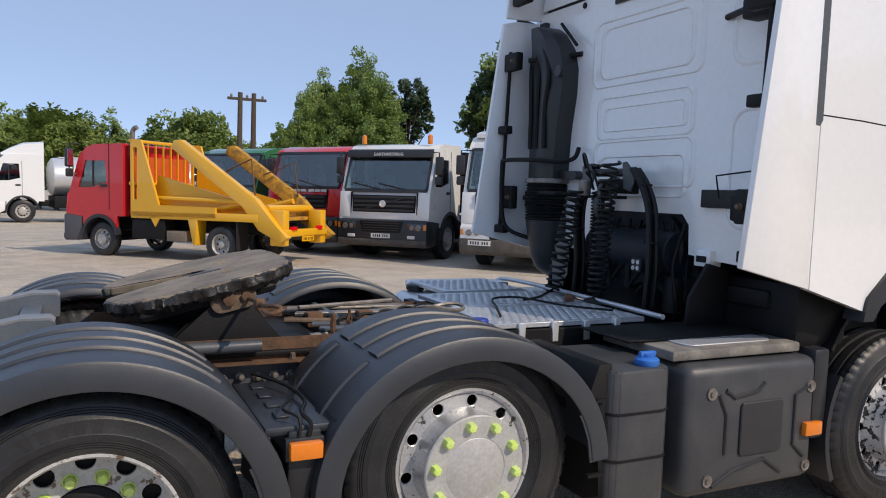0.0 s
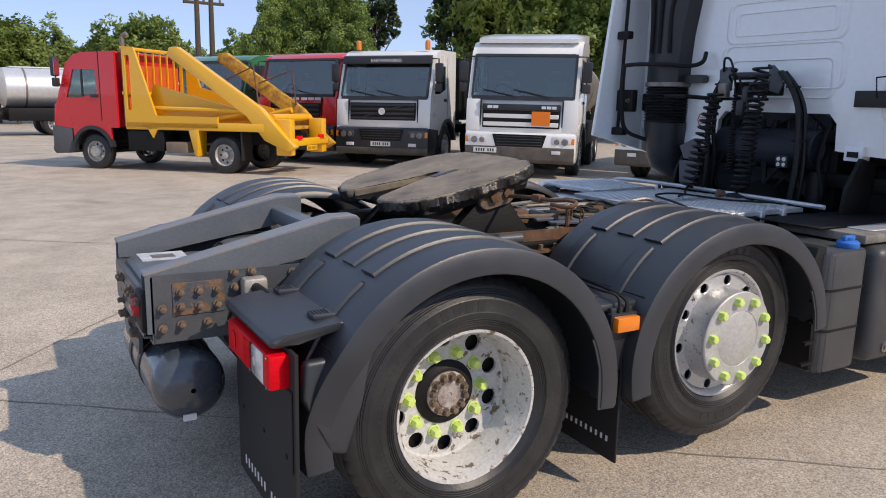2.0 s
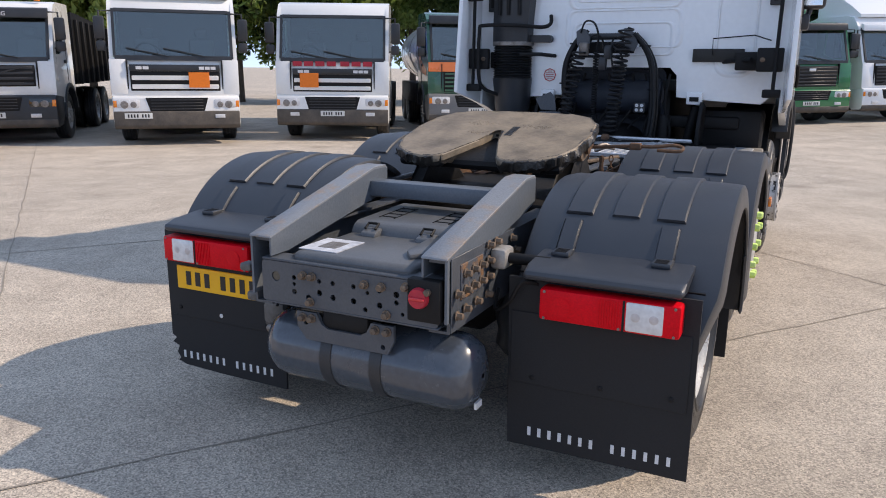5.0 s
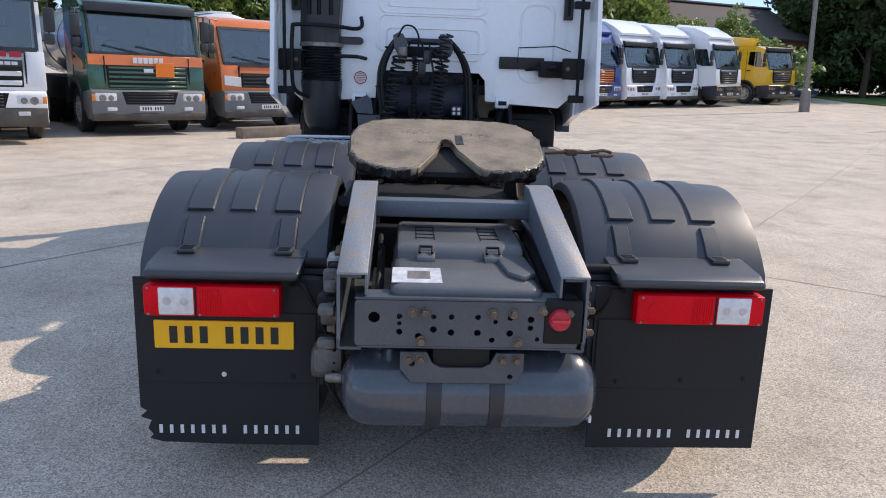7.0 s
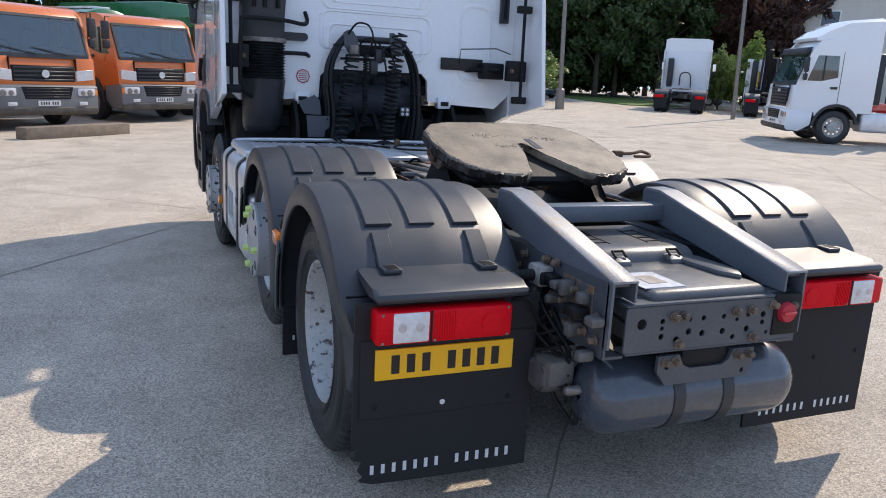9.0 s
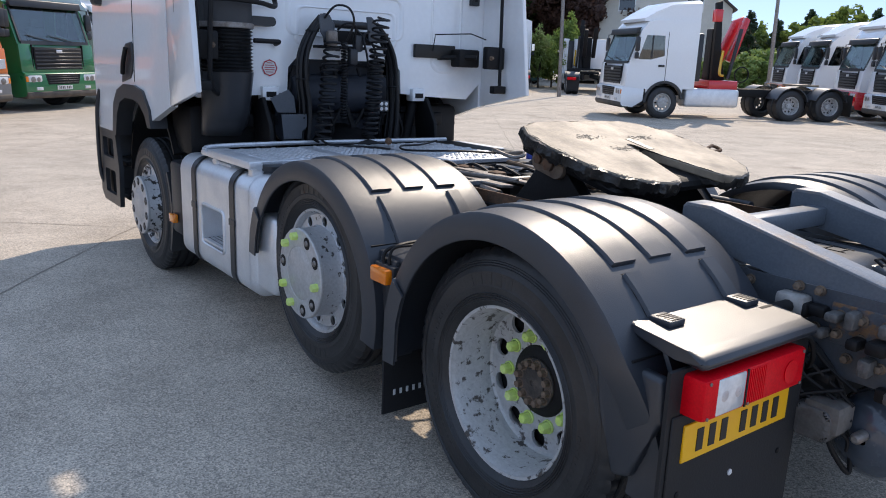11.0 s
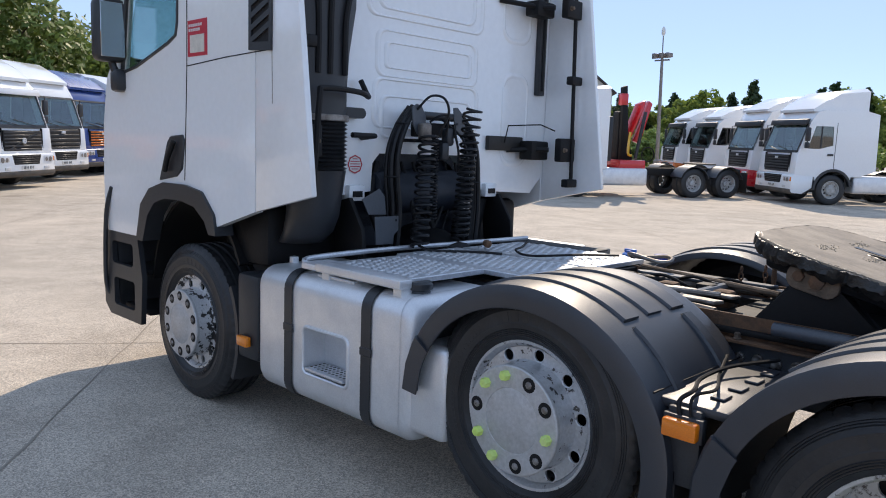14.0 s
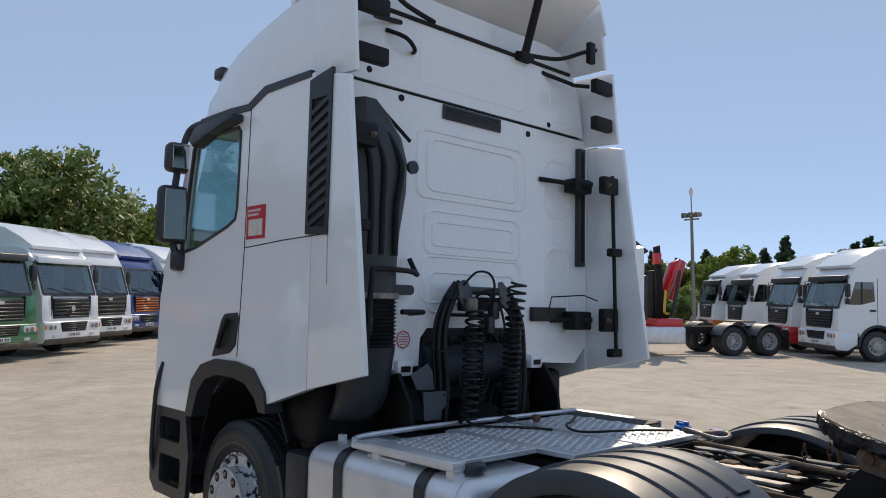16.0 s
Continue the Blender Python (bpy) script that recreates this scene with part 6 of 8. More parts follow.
BULB = surf("bulb_grey", (0.56, 0.52, 0.50), (0.50, 0.40, 0.36), rough=0.3, big=30)
GLABEL = "black moulded mudguard with raised ribs"
for s in (1, -1):
    PLACE[0] = HERE if s > 0 else pose(0, -0.016, 0)
    for cx, cz, rx, rz, a0, a1, clip in ((-0.037, 0.495, 0.635, 0.62, -6, 190, "rear"), (1.325, 0.555, 0.63, 0.565, 3, 193, "mid")):
        g = part("mudguard", guard(cx, cz, rx, rz, a0, a1, s, 0.50, 1.240 - 0.010 * s, 0.08 if clip == "rear" else 0.0), GUARD, TU, GLABEL)
        for y0 in (0.63, 0.81, 0.98):
            part("guard_rib", strip(cx, cz, rx, rz, 50 if clip == "rear" else 42, 124, s, y0, y0 + 0.106, 0.012, 30, 0.005), GUARD, g)
            # Slightly wider dark strip paints the groove's shade along the rib's edges.
            part("rib_edge_shade", strip(cx, cz, rx, rz, 49.4 if clip == "rear" else 41.4, 124.6, s, y0 - 0.004, y0 + 0.110, 0.0015, 30), DARK, g)
        for y0 in (0.635, 1.005):
            part("guard_strap", strip(cx, cz, rx, rz, 127, 156, s, y0, y0 + 0.07, 0.012, 12, 0.005), GUARD, g)
            # The strap's edge shade is painted with a dark strip as well.
            part("strap_edge_shade", strip(cx, cz, rx, rz, 126.4, 156.5, s, y0 - 0.005, y0 + 0.075, 0.0015, 12), DARK, g)
        part("guard_seam", strip(cx, cz, rx + 0.002, rz + 0.002, 149.2, 150, s, 0.51, 1.20, 0.002, 3), DARK, g)
        lo_end, hi_end = (12, 26) if clip == "rear" else (14, 28)
        part("guard_end", loft(B(), [[(cx + (rx + off) * math.cos(radians(a)), s * y, cz + (rz + off) * math.sin(radians(a))) for off, y in ((0.016, 1.10), (0.014, 1.236), (0.004, 1.246), (-0.092, 1.256), (-0.092, 1.248), (-0.004, 1.234), (0.006, 1.10))] for a in (a0 - 1, lo_end, hi_end - 4, hi_end)]), GUARD, g)
    # platform between the guards, lamp and flap
    pl = part("link_platform", box(B(), (0.52, min(s * 0.52, s * 1.17), 0.80), (0.80, max(s * 0.52, s * 1.17), 0.835), 0.012), GUARD, TU)
    for k in range(4):
        part("platform_tab", box(B(), (0.58, s * (0.62 + 0.14 * k) - 0.035, 0.835), (0.63, s * (0.62 + 0.14 * k) + 0.035, 0.845), 0.003, 1), GUARD, pl)
    part("lamp_bracket", box(B(), (0.60, min(s * 1.13, s * 1.19), 0.55), (0.72, max(s * 1.13, s * 1.19), 0.82), 0.01), BLACK, TU)
    am = part("side_lamp", box(B(), (0.595, min(s * 1.20, s * 1.24), 0.728), (0.715, max(s * 1.20, s * 1.24), 0.790), 0.008), AMBER, TU, "amber side marker lamp")
    part("lamp_base", box(B(), (0.585, min(s * 1.18, s * 1.21), 0.718), (0.725, max(s * 1.18, s * 1.21), 0.80), 0.005), BLACK, am)
    part("lamp_cable", tube(B(), curve([(0.66, s * 1.20, 0.77), (0.68, s * 1.19, 0.84), (0.66, s * 1.13, 0.87), (0.72, s * 0.95, 0.86), (0.70, s * 0.75, 0.87), (0.60, s * 0.55, 0.88)]), 0.008, 6), DARK, TU)
    part("lamp_cable", tube(B(), curve([(0.63, s * 1.20, 0.77), (0.64, s * 1.18, 0.86), (0.60, s * 1.10, 0.88), (0.70, s * 0.85, 0.855), (0.78, s * 0.60, 0.87)]), 0.006, 6), DARK, TU)
    part("small_flap", box(B(), (0.675, min(s * 0.60, s * 1.19), 0.13), (0.688, max(s * 0.60, s * 1.19), 0.60), 0.003, 1), FLAP, TU)
    part("flap_print", bars(B(), (1, 2) * 13 + (1,), s * 0.70, s * 1.14, 0.212, 0.236, "x", 0.672, 0.675), CHALK, TU, kind="stuff")
    # tail shelf, lamps, flaps
    PLACE[0] = WING if s > 0 else pose(0, -0.018, 0) @ WING
    part("tail_shelf", prism(B(), [(-0.60, 0.910), (-0.66, 0.900), (-0.83, 0.882), (-0.885, 0.872), (-0.895, 0.858), (-0.885, 0.835), (-0.80, 0.845), (-0.60, 0.875)], *sorted((s * 0.585, s * 1.15)), "y", 0.016, 3), GUARD, TU)
    for y0 in (0.635, 1.005):
        sc = part("shelf_clip", box(B(), (-0.72, min(s * y0, s * (y0 + 0.07)), 0.893), (-0.58, max(s * y0, s * (y0 + 0.07)), 0.913), 0.006), GUARD, TU)
        for k in range(5):
            part("clip_slot", box(B(), (-0.715 + 0.012 * k, min(s * (y0 + 0.012), s * (y0 + 0.058)), 0.9125), (-0.709 + 0.012 * k, max(s * (y0 + 0.012), s * (y0 + 0.058)), 0.9142)), DARK, sc)
    part("wing_panel", prism(B(), [(-0.54, 0.80), (-0.79, 0.79), (-0.80, 0.66), (-0.765, 0.60), (-0.71, 0.46), (-0.64, 0.44), (-0.59, 0.62)], *sorted((s * 1.135, s * 1.18)), "y", 0.018, 3), GUARD, TU)
    part("panel_slot", prism(B(), rrect(-0.725, 0.63, -0.675, 0.74, 0.024), *sorted((s * 1.179, s * 1.182)), "y"), DARK, TU)
    flap = part("mud_flap", plate(B(), [(s * 0.515, 0.83), (s * 1.205, 0.83)] + ([(1.205, 0.31), (1.18, 0.295), (1.205, 0.27), (1.165, 0.255), (1.18, 0.22), (1.16, 0.195), (1.175, 0.18), (1.125, 0.165)] if s > 0 else [(-1.205, 0.158)]) + [(s * 0.90, 0.158), (s * 0.525, 0.155)], [disc_pts(s * 0.88, 0.448, 0.010, 10)], -0.832, -0.820, "x"), FLAP, TU, "black rubber mudflap with white lettering blocks")
    part("flap_panel", box(B(), (-0.838, min(s * 0.53, s * 1.185), 0.415), (-0.832, max(s * 0.53, s * 1.185), 0.70), 0.003, 1), FLAP, flap)
    for y, z, m in ((1.13, 0.46, DARK), (0.62, 0.445, DARK), (0.88, 0.452, CHALK if s > 0 else DARK)):
        part("rivet", lathe(B(), [(0.010, 0), (0.010, 0.003), (0.005, 0.006), (0.001, 0.006)], 10), m, flap, at=pose(-0.838, s * y, z, 0, 0, 90))
    for i, (a, k) in enumerate(((0, 7), (8, 14))):
        y_a = 1.145 - (a / 14) * 0.565 if s > 0 else -0.60 - (a / 14) * 0.565
        for j in range(k - a):
            y = y_a - j * 0.565 / 14
            part("print_block", box(B(), (-0.834, y - 0.021, 0.203), (-0.832, y - 0.008, 0.238)), CHALK, flap)
    lamp = part("tail_lamp", box(B(), (-0.900, min(s * 0.655, s * 1.150), 0.700), (-0.815, max(s * 0.655, s * 1.150), 0.818), 0.012), RED_LENS, TU, "red tail lamp cluster with a clear section")
    part("clear_section", box(B(), (-0.903, min(s * 0.965, s * 1.095), 0.706), (-0.82, max(s * 0.965, s * 1.095), 0.812), 0.008), CLEAR_LENS, lamp)
    part("lamp_ring", lathe(B(), [(0.034, 0), (0.036, 0.003), (0.024, 0.004), (0.001, 0.004)], 24), RED_LENS, lamp, at=pose(-0.900, s * 0.735, 0.757, 0, 0, 90))
    for y in (1.062, 1.0):
        part("bulb", lathe(B(), [(0.016, 0), (0.014, 0.001), (0.008, 0.002), (0.001, 0.002)], 16), BULB, lamp, at=pose(-0.903, s * y, 0.760, 0, 0, 90))
    for k in range(9):
        part("lens_rib", box(B(), (-0.9025, min(s * (0.87 + 0.009 * k), s * (0.874 + 0.009 * k)), 0.710), (-0.899, max(s * (0.87 + 0.009 * k), s * (0.874 + 0.009 * k)), 0.808)), RED_LENS, lamp)
    part("lamp_divider", box(B(), (-0.902, min(s * 0.955, s * 0.963), 0.704), (-0.899, max(s * 0.955, s * 0.963), 0.814)), DARK, lamp)
    for y, z in ((0.675, 0.808), (0.675, 0.710), (1.13, 0.808), (1.13, 0.710), (0.945, 0.710)):
        part("lamp_screw", lathe(B(), [(0.005, 0), (0.005, 0.003), (0.001, 0.003)], 8), STEEL, lamp, at=pose(-0.900, s * y, z, 0, 0, 90))
    part("lamp_cable", tube(B(), curve([(-0.80, s * 0.66, 0.79), (-0.86, s * 0.58, 0.82), (-0.86, s * 0.53, 0.74), (-0.80, s * 0.45, 0.68), (-0.75, s * 0.44, 0.75)]), 0.008, 6), DARK, TU)
    if s > 0:
        number_plate(TU, -0.838, 0.612, True, True, 0.874)
    PLACE[0] = HERE

# fifth wheel, tipped back on its pivot
FW = part("fifth_wheel", prism(B(), [(-0.45, 0.18), (-0.455, 0.24), (-0.42, 0.34), (-0.34, 0.43), (-0.20, 0.48), (0.05, 0.49), (0.24, 0.47), (0.36, 0.40), (0.41, 0.30), (0.42, 0.12), (0.42, -0.12), (0.41, -0.30), (0.36, -0.40), (0.24, -0.47), (0.05, -0.49), (-0.20, -0.48), (-0.34, -0.43), (-0.42, -0.34), (-0.455, -0.24), (-0.45, -0.18), (-0.41, -0.14), (-0.14, -0.05), (0.03, -0.03), (0.05, 0.0), (0.03, 0.03), (-0.14, 0.05), (-0.41, 0.14)], -0.02, 0.02, "z", 0.006, 1), GREASE, TU, "greasy worn fifth-wheel plate tipped back", at=pose(0.45, 0, 1.235, 0, -13, 0) @ Matrix.Diagonal((0.93, 1, 1, 1)))
rnd = random.Random(5)
bm = B()
rim_line = [(-0.41, 0.145), (-0.452, 0.185), (-0.457, 0.24), (-0.422, 0.345), (-0.34, 0.435), (-0.20, 0.485), (0.05, 0.495), (0.24, 0.475), (0.36, 0.405), (0.415, 0.30), (0.425, 0.12), (0.425, -0.12), (0.415, -0.30), (0.36, -0.405), (0.24, -0.475), (0.05, -0.495), (-0.20, -0.485), (-0.34, -0.435), (-0.422, -0.345), (-0.457, -0.24), (-0.452, -0.185), (-0.41, -0.145), (-0.14, -0.053), (0.03, -0.03), (0.05, 0.0), (0.03, 0.03), (-0.14, 0.053)]
dense = []
for i, p in enumerate(rim_line):
    q = rim_line[(i + 1) % len(rim_line)]
    n = max(int(math.hypot(q[0] - p[0], q[1] - p[1]) / 0.012), 1)
    dense += [(p[0] + (q[0] - p[0]) * k / n, p[1] + (q[1] - p[1]) * k / n) for k in range(n)]
rings = []
for x, y in dense:
    d = Vector((x, y)).normalized()
    j = [rnd.uniform(-0.005, 0.006) + 0.004 * math.sin(31 * x + 43 * y + q) for q in range(5)]
    rings.append([(x - d.x * 0.018, y - d.y * 0.018, 0.0205 + j[0] * 0.25), (x + d.x * (0.002 + j[1]), y + d.y * (0.002 + j[1]), 0.012 + j[2] * 0.6), (x + d.x * (0.004 + j[3]), y + d.y * (0.004 + j[3]), -0.025 + j[4]), (x - d.x * 0.015, y - d.y * 0.015, -0.045 + j[1] * 1.2)])
rings.append(rings[0])
loft(bm, rings, closed=False)
part("grease_rim", bm, GREASE_EDGE, FW, "thick black caked grease")
for x, y, r in ((0.16, 0.16, 0.055), (0.12, -0.19, 0.05), (-0.02, 0.10, 0.035)):
    bm = B()
    for k in range(60):
        px, py = x + rnd.gauss(0, 0.35) * r, y + rnd.gauss(0, 0.8) * r
        lathe(bm, [(rnd.uniform(0.004, 0.009), 0.0195), (0.002, 0.0215 + rnd.uniform(0, 0.002)), (0.0005, 0.0222)], 6, "z", at=(px, py, 0))
    part("grease_patch", bm, GREASE, FW, kind="stuff")
part("throat", box(B(), (-0.30, -0.12, -0.10), (0.30, 0.12, -0.03), 0.02), DARK, FW)
part("under_beam", box(B(), (-0.34, -0.44, -0.085), (0.30, 0.44, -0.025), 0.03), DARK, FW)
part("lock_pocket", box(B(), (-0.05, -0.09, 0.0185), (0.11, -0.05, 0.0225), 0.001, 1), GREASE_EDGE, FW)
for s in (1, -1):
    ped = part("pedestal", prism(B(), [(0.20, 0.94), (0.30, 1.0), (0.44, 1.15), (0.50, 1.20), (0.58, 1.20), (0.64, 1.15), (0.74, 1.0), (0.86, 0.94)], *sorted((s * 0.36, s * 0.43)), "y", 0.012), DARK, TU, "greasy cast pedestal bracket")
    part("pivot_lug", prism(B(), rrect(-0.10, -0.05, 0.10, 0.05, 0.045), *sorted((s * 0.425, s * 0.455)), "y", 0.006), RUST_LIGHT, ped, "rusty pivot lug", at=pose(0.54, 0, 1.185, 0, -13, 0))
    part("pivot_bolt", lathe(B(), [(0.030, 0), (0.030, 0.02), (0.018, 0.024), (0.001, 0.024)], 6), RUST, ped, at=pose(0.52, s * 0.455, 1.185, 0, 0, 0 if s > 0 else 180))
    part("pivot_bolt", lathe(B(), [(0.022, 0), (0.022, 0.015), (0.001, 0.016)], 6), RUST, ped, at=pose(0.59, s * 0.455, 1.20, 0, 0, 0 if s > 0 else 180))
part("slider_bar", lathe(B(), [(0.028, -0.42), (0.028, 0.10)], 14, "x", at=(0.55, -0.50, 0.985), cap=True), FRAME, TU)
part("slider_bar", lathe(B(), [(0.028, -0.42), (0.028, 0.10)], 14, "x", at=(0.55, 0.50, 0.985), cap=True), FRAME, TU)
part("mount_plate", box(B(), (0.10, -0.46, 0.925), (1.0, 0.46, 0.95), 0.006), DARK, TU)
part("release_lever", tube(B(), curve([(0.60, -0.30, 1.17), (0.60, -0.62, 1.20), (0.60, -0.78, 1.205), (0.62, -0.86, 1.215), (0.64, -0.90, 1.21), (0.62, -0.92, 1.20), (0.59, -0.90, 1.19), (0.59, -0.80, 1.19)]), 0.009, 7), RUST, TU, "rusty release lever with a looped handle")
part("lever_boss", box(B(), (0.58, -0.72, 1.185), (0.62, -0.66, 1.22), 0.008), RUST, TU)
for x, y in ((1.0, -0.42), (1.12, -0.30), (1.06, -0.46)):
    for k in range(7):
        ring = [(x + 0.012 * math.cos(a) * (k % 2), y + 0.012 * math.cos(a) * (1 - k % 2), 1.08 - 0.032 * k + 0.02 * math.sin(a)) for a in [2 * math.pi * i / 10 for i in range(11)]]
        part("chain_link", tube(B(), ring, 0.004, 5, cap=False), RUST, TU)
part("chain_post", tube(B(), [(1.0, -0.42, 0.93), (1.0, -0.42, 1.10)], 0.012, 8), RUST, TU)
# clutter of stays and pipes in front of the fifth wheel
for a, b_, r, m in (((0.90, -0.38, 0.98), (1.75, -0.05, 1.00), 0.022, STEEL), ((0.95, 0.36, 0.98), (1.75, 0.22, 1.00), 0.022, STEEL), ((1.15, -0.42, 1.0), (1.15, 0.42, 1.0), 0.025, FRAME), ((1.45, -0.42, 0.99), (1.45, 0.42, 0.99), 0.025, DARK), ((0.85, -0.1, 1.02), (1.7, -0.35, 1.02), 0.014, RUST_LIGHT), ((0.95, 0.10, 1.0), (1.72, 0.05, 0.99), 0.018, DARK), ((1.0, 0.2, 1.03), (1.6, 0.36, 1.03), 0.013, STEEL)):
    part("stay_bar", tube(B(), [a, b_], r, 8), m, TU)
for y in (-0.33, -0.2, 0.12, 0.3):
    part("stay_arm", prism(B(), [(0.95, y - 0.03), (1.6, y - 0.06), (1.66, y - 0.02), (1.62, y + 0.02), (0.97, y + 0.03)], 1.005, 1.02, "z", 0.003, 1), FRAME if y < 0 else STEEL, TU)
for i in range(5):
    x = 1.0 + 0.14 * i
    part("valve", box(B(), (x, 0.02 - 0.12 * (i % 2), 0.95), (x + 0.09, 0.10 - 0.12 * (i % 2), 1.03), 0.015), DARK if i % 2 else RUST, TU)
    part("air_pipe", tube(B(), curve([(x, -0.35 + 0.1 * i, 0.96), (x + 0.12, -0.2 + 0.08 * i, 1.04), (x + 0.28, -0.28 + 0.1 * i, 1.0), (x + 0.5, -0.2 + 0.06 * i, 0.94)]), 0.009, 6), DARK, TU)
part("gladhand_loop", tube(B(), [(1.62 + 0.13 * math.cos(a), -0.28 + 0.05 * math.sin(a), 1.085 + 0.012 * math.sin(2 * a)) for a in [2 * math.pi * i / 24 for i in range(25)]], 0.011, 6, cap=False), STEEL, TU)
part("rail_valve", box(B(), (0.58, -0.50, 0.74), (0.68, -0.43, 0.80), 0.015), surf("pale_cast", (0.35, 0.33, 0.30), rough=0.6, big=20), TU)
part("filler_cap", lathe(B(), [(0.045, 0), (0.045, 0.03), (0.04, 0.04), (0.001, 0.042)], 14, "z", at=(1.70, -0.56, 1.03)), PRINT_BLUE, TU)

# ---- catwalk and tanks ----
def tread(name, x0, y0, x1, y1, z, step=0.052):
    w = part(name, box(B(), (x0, y0, z), (x1, y1, z + 0.028), 0.004, 1), ALU_TREAD, TU, "pierced aluminium tread plate")
    verts, faces = [], []
    nx, ny = int((x1 - x0 - 0.05) / step), int((y1 - y0 - 0.05) / step)
    for i in range(nx):
        for j in range(ny):
            cx = x0 + 0.05 + step * i + (step / 2 if j % 2 else 0)
            cy = y0 + 0.05 + step * j
            if cx > x1 - 0.03:
                continue
            k = len(verts)
            for r, h in ((0.019, 0.0275), (0.012, 0.036)):
                verts += [(cx + r * math.cos(math.pi * q / 4), cy + r * math.sin(math.pi * q / 4), z + h) for q in range(8)]
            verts += [(cx + 0.009 * math.cos(math.pi * q / 4), cy + 0.009 * math.sin(math.pi * q / 4), z + 0.029) for q in range(8)]
            for q in range(8):
                faces.append((k + q, k + (q + 1) % 8, k + 8 + (q + 1) % 8, k + 8 + q))
                faces.append((k + 8 + q, k + 8 + (q + 1) % 8, k + 16 + (q + 1) % 8, k + 16 + q))
            faces.append(tuple(range(k + 16, k + 24)))
    me = bpy.data.meshes.new("tread_studs")
    me.from_pydata(verts, [], faces)
    me.materials.append(ALU_TREAD)
    me.materials.append(DARK)
    me.polygons.foreach_set("use_smooth", [True] * len(me.polygons))
    me.polygons.foreach_set("material_index", [1 if len(f) == 8 else 0 for f in faces])
    part("tread_studs", me, None, w, kind="stuff")
    return w


tread("catwalk", 1.80, -0.54, 2.75, 0.02, 1.005)
tread("catwalk", 1.86, 0.05, 2.77, 0.56, 1.005)
tread("catwalk_step", 2.06, 0.60, 2.66, 1.16, 1.015)
part("catwalk_rail", tube(B(), curve([(2.79, 1.18, 1.03), (2.83, 1.10, 1.045), (2.84, 0.6, 1.05), (2.81, 0.0, 1.05), (2.77, -0.66, 1.05)], 5), 0.015, 8), ALU_TREAD, TU)
part("catwalk_edge", box(B(), (2.04, 1.12, 1.0), (2.68, 1.20, 1.045), 0.008), ALU, TU)
part("catwalk_edge", box(B(), (2.68, 1.02, 1.0), (2.80, 1.20, 1.035), 0.01), ALU, TU)
for x in (2.08, 2.62):
    part("step_clamp", box(B(), (x - 0.03, 1.06, 0.96), (x + 0.03, 1.18, 1.02), 0.008), ALU, TU)
part("catwalk_bearer", box(B(), (1.78, -0.60, 0.94), (1.84, 0.60, 1.0), 0.006), DARK, TU)
part("catwalk_bearer", box(B(), (2.66, -0.60, 0.94), (2.74, 0.60, 1.0), 0.006), DARK, TU)
for x in (1.95, 2.15, 2.35, 2.55):
    part("catwalk_clip", box(B(), (x - 0.02, -0.56, 0.93), (x + 0.02, -0.525, 1.036), 0.004, 1), ALU, TU)
part("side_sheet", box(B(), (1.80, -0.555, 0.90), (2.80, -0.535, 1.0), 0.004, 1), DARK, TU)
part("air_line", tube(B(), curve([(2.60, -0.45, 1.06), (2.45, -0.2, 1.055), (2.3, 0.05, 1.07), (2.15, 0.1, 1.06), (2.0, -0.2, 1.06), (1.9, -0.42, 1.05)]), 0.007, 6), DARK, TU)
part("coupling", lathe(B(), [(0.02, 0), (0.024, 0.02), (0.024, 0.05), (0.012, 0.06), (0.001, 0.06)], 12), RUST, TU, "small dull red air coupling", at=pose(2.62, -0.05, 1.07, 0, 0, 60))

# aluminium diesel tank on the near side of the left
def tank_ring(x, inset, notch=False):
    ring = rrect(0.60 + inset, 0.295 + inset, 1.225 - inset, 0.975 - inset, 0.10, 6)
    if notch:
        ring = [p for p in ring if not (p[0] > 1.2 and 0.45 < p[1] < 0.72)]
        k = max(i for i, p in enumerate(ring) if p[0] > 1.2 and p[1] < 0.46) + 1
        ring[k:k] = [(1.225, 0.47), (1.215, 0.462), (1.105, 0.475), (1.09, 0.49), (1.09, 0.68), (1.105, 0.70), (1.225, 0.705)]
    return [(x, u, v) for u, v in ring]


bm = B()
loft(bm, [tank_ring(x, i) for x, i in ((1.93, 0.06), (1.94, 0.03), (1.96, 0.010), (1.99, 0.0), (2.375, 0.0))])
loft(bm, [tank_ring(2.375, 0.0, True), tank_ring(2.73, 0.0, True)], cap=False)
loft(bm, [tank_ring(x, i) for x, i in ((2.73, 0.0), (3.13, 0.0), (3.16, 0.010), (3.18, 0.03), (3.19, 0.06))])
tank = part("fuel_tank", bm, ALU, TU, "brushed aluminium fuel tank with step and straps")
part("tank_tail", box(B(), (1.74, 0.60, 0.36), (2.12, 1.20, 0.79), 0.035, 3), ALU, tank)
part("weld_seam", loft(B(), [[(x, u, v) for u, v in rrect(0.598, 0.293, 1.2265, 0.9765, 0.10, 6)] for x in (1.996, 2.002)], cap=False), ALU_TREAD, tank)
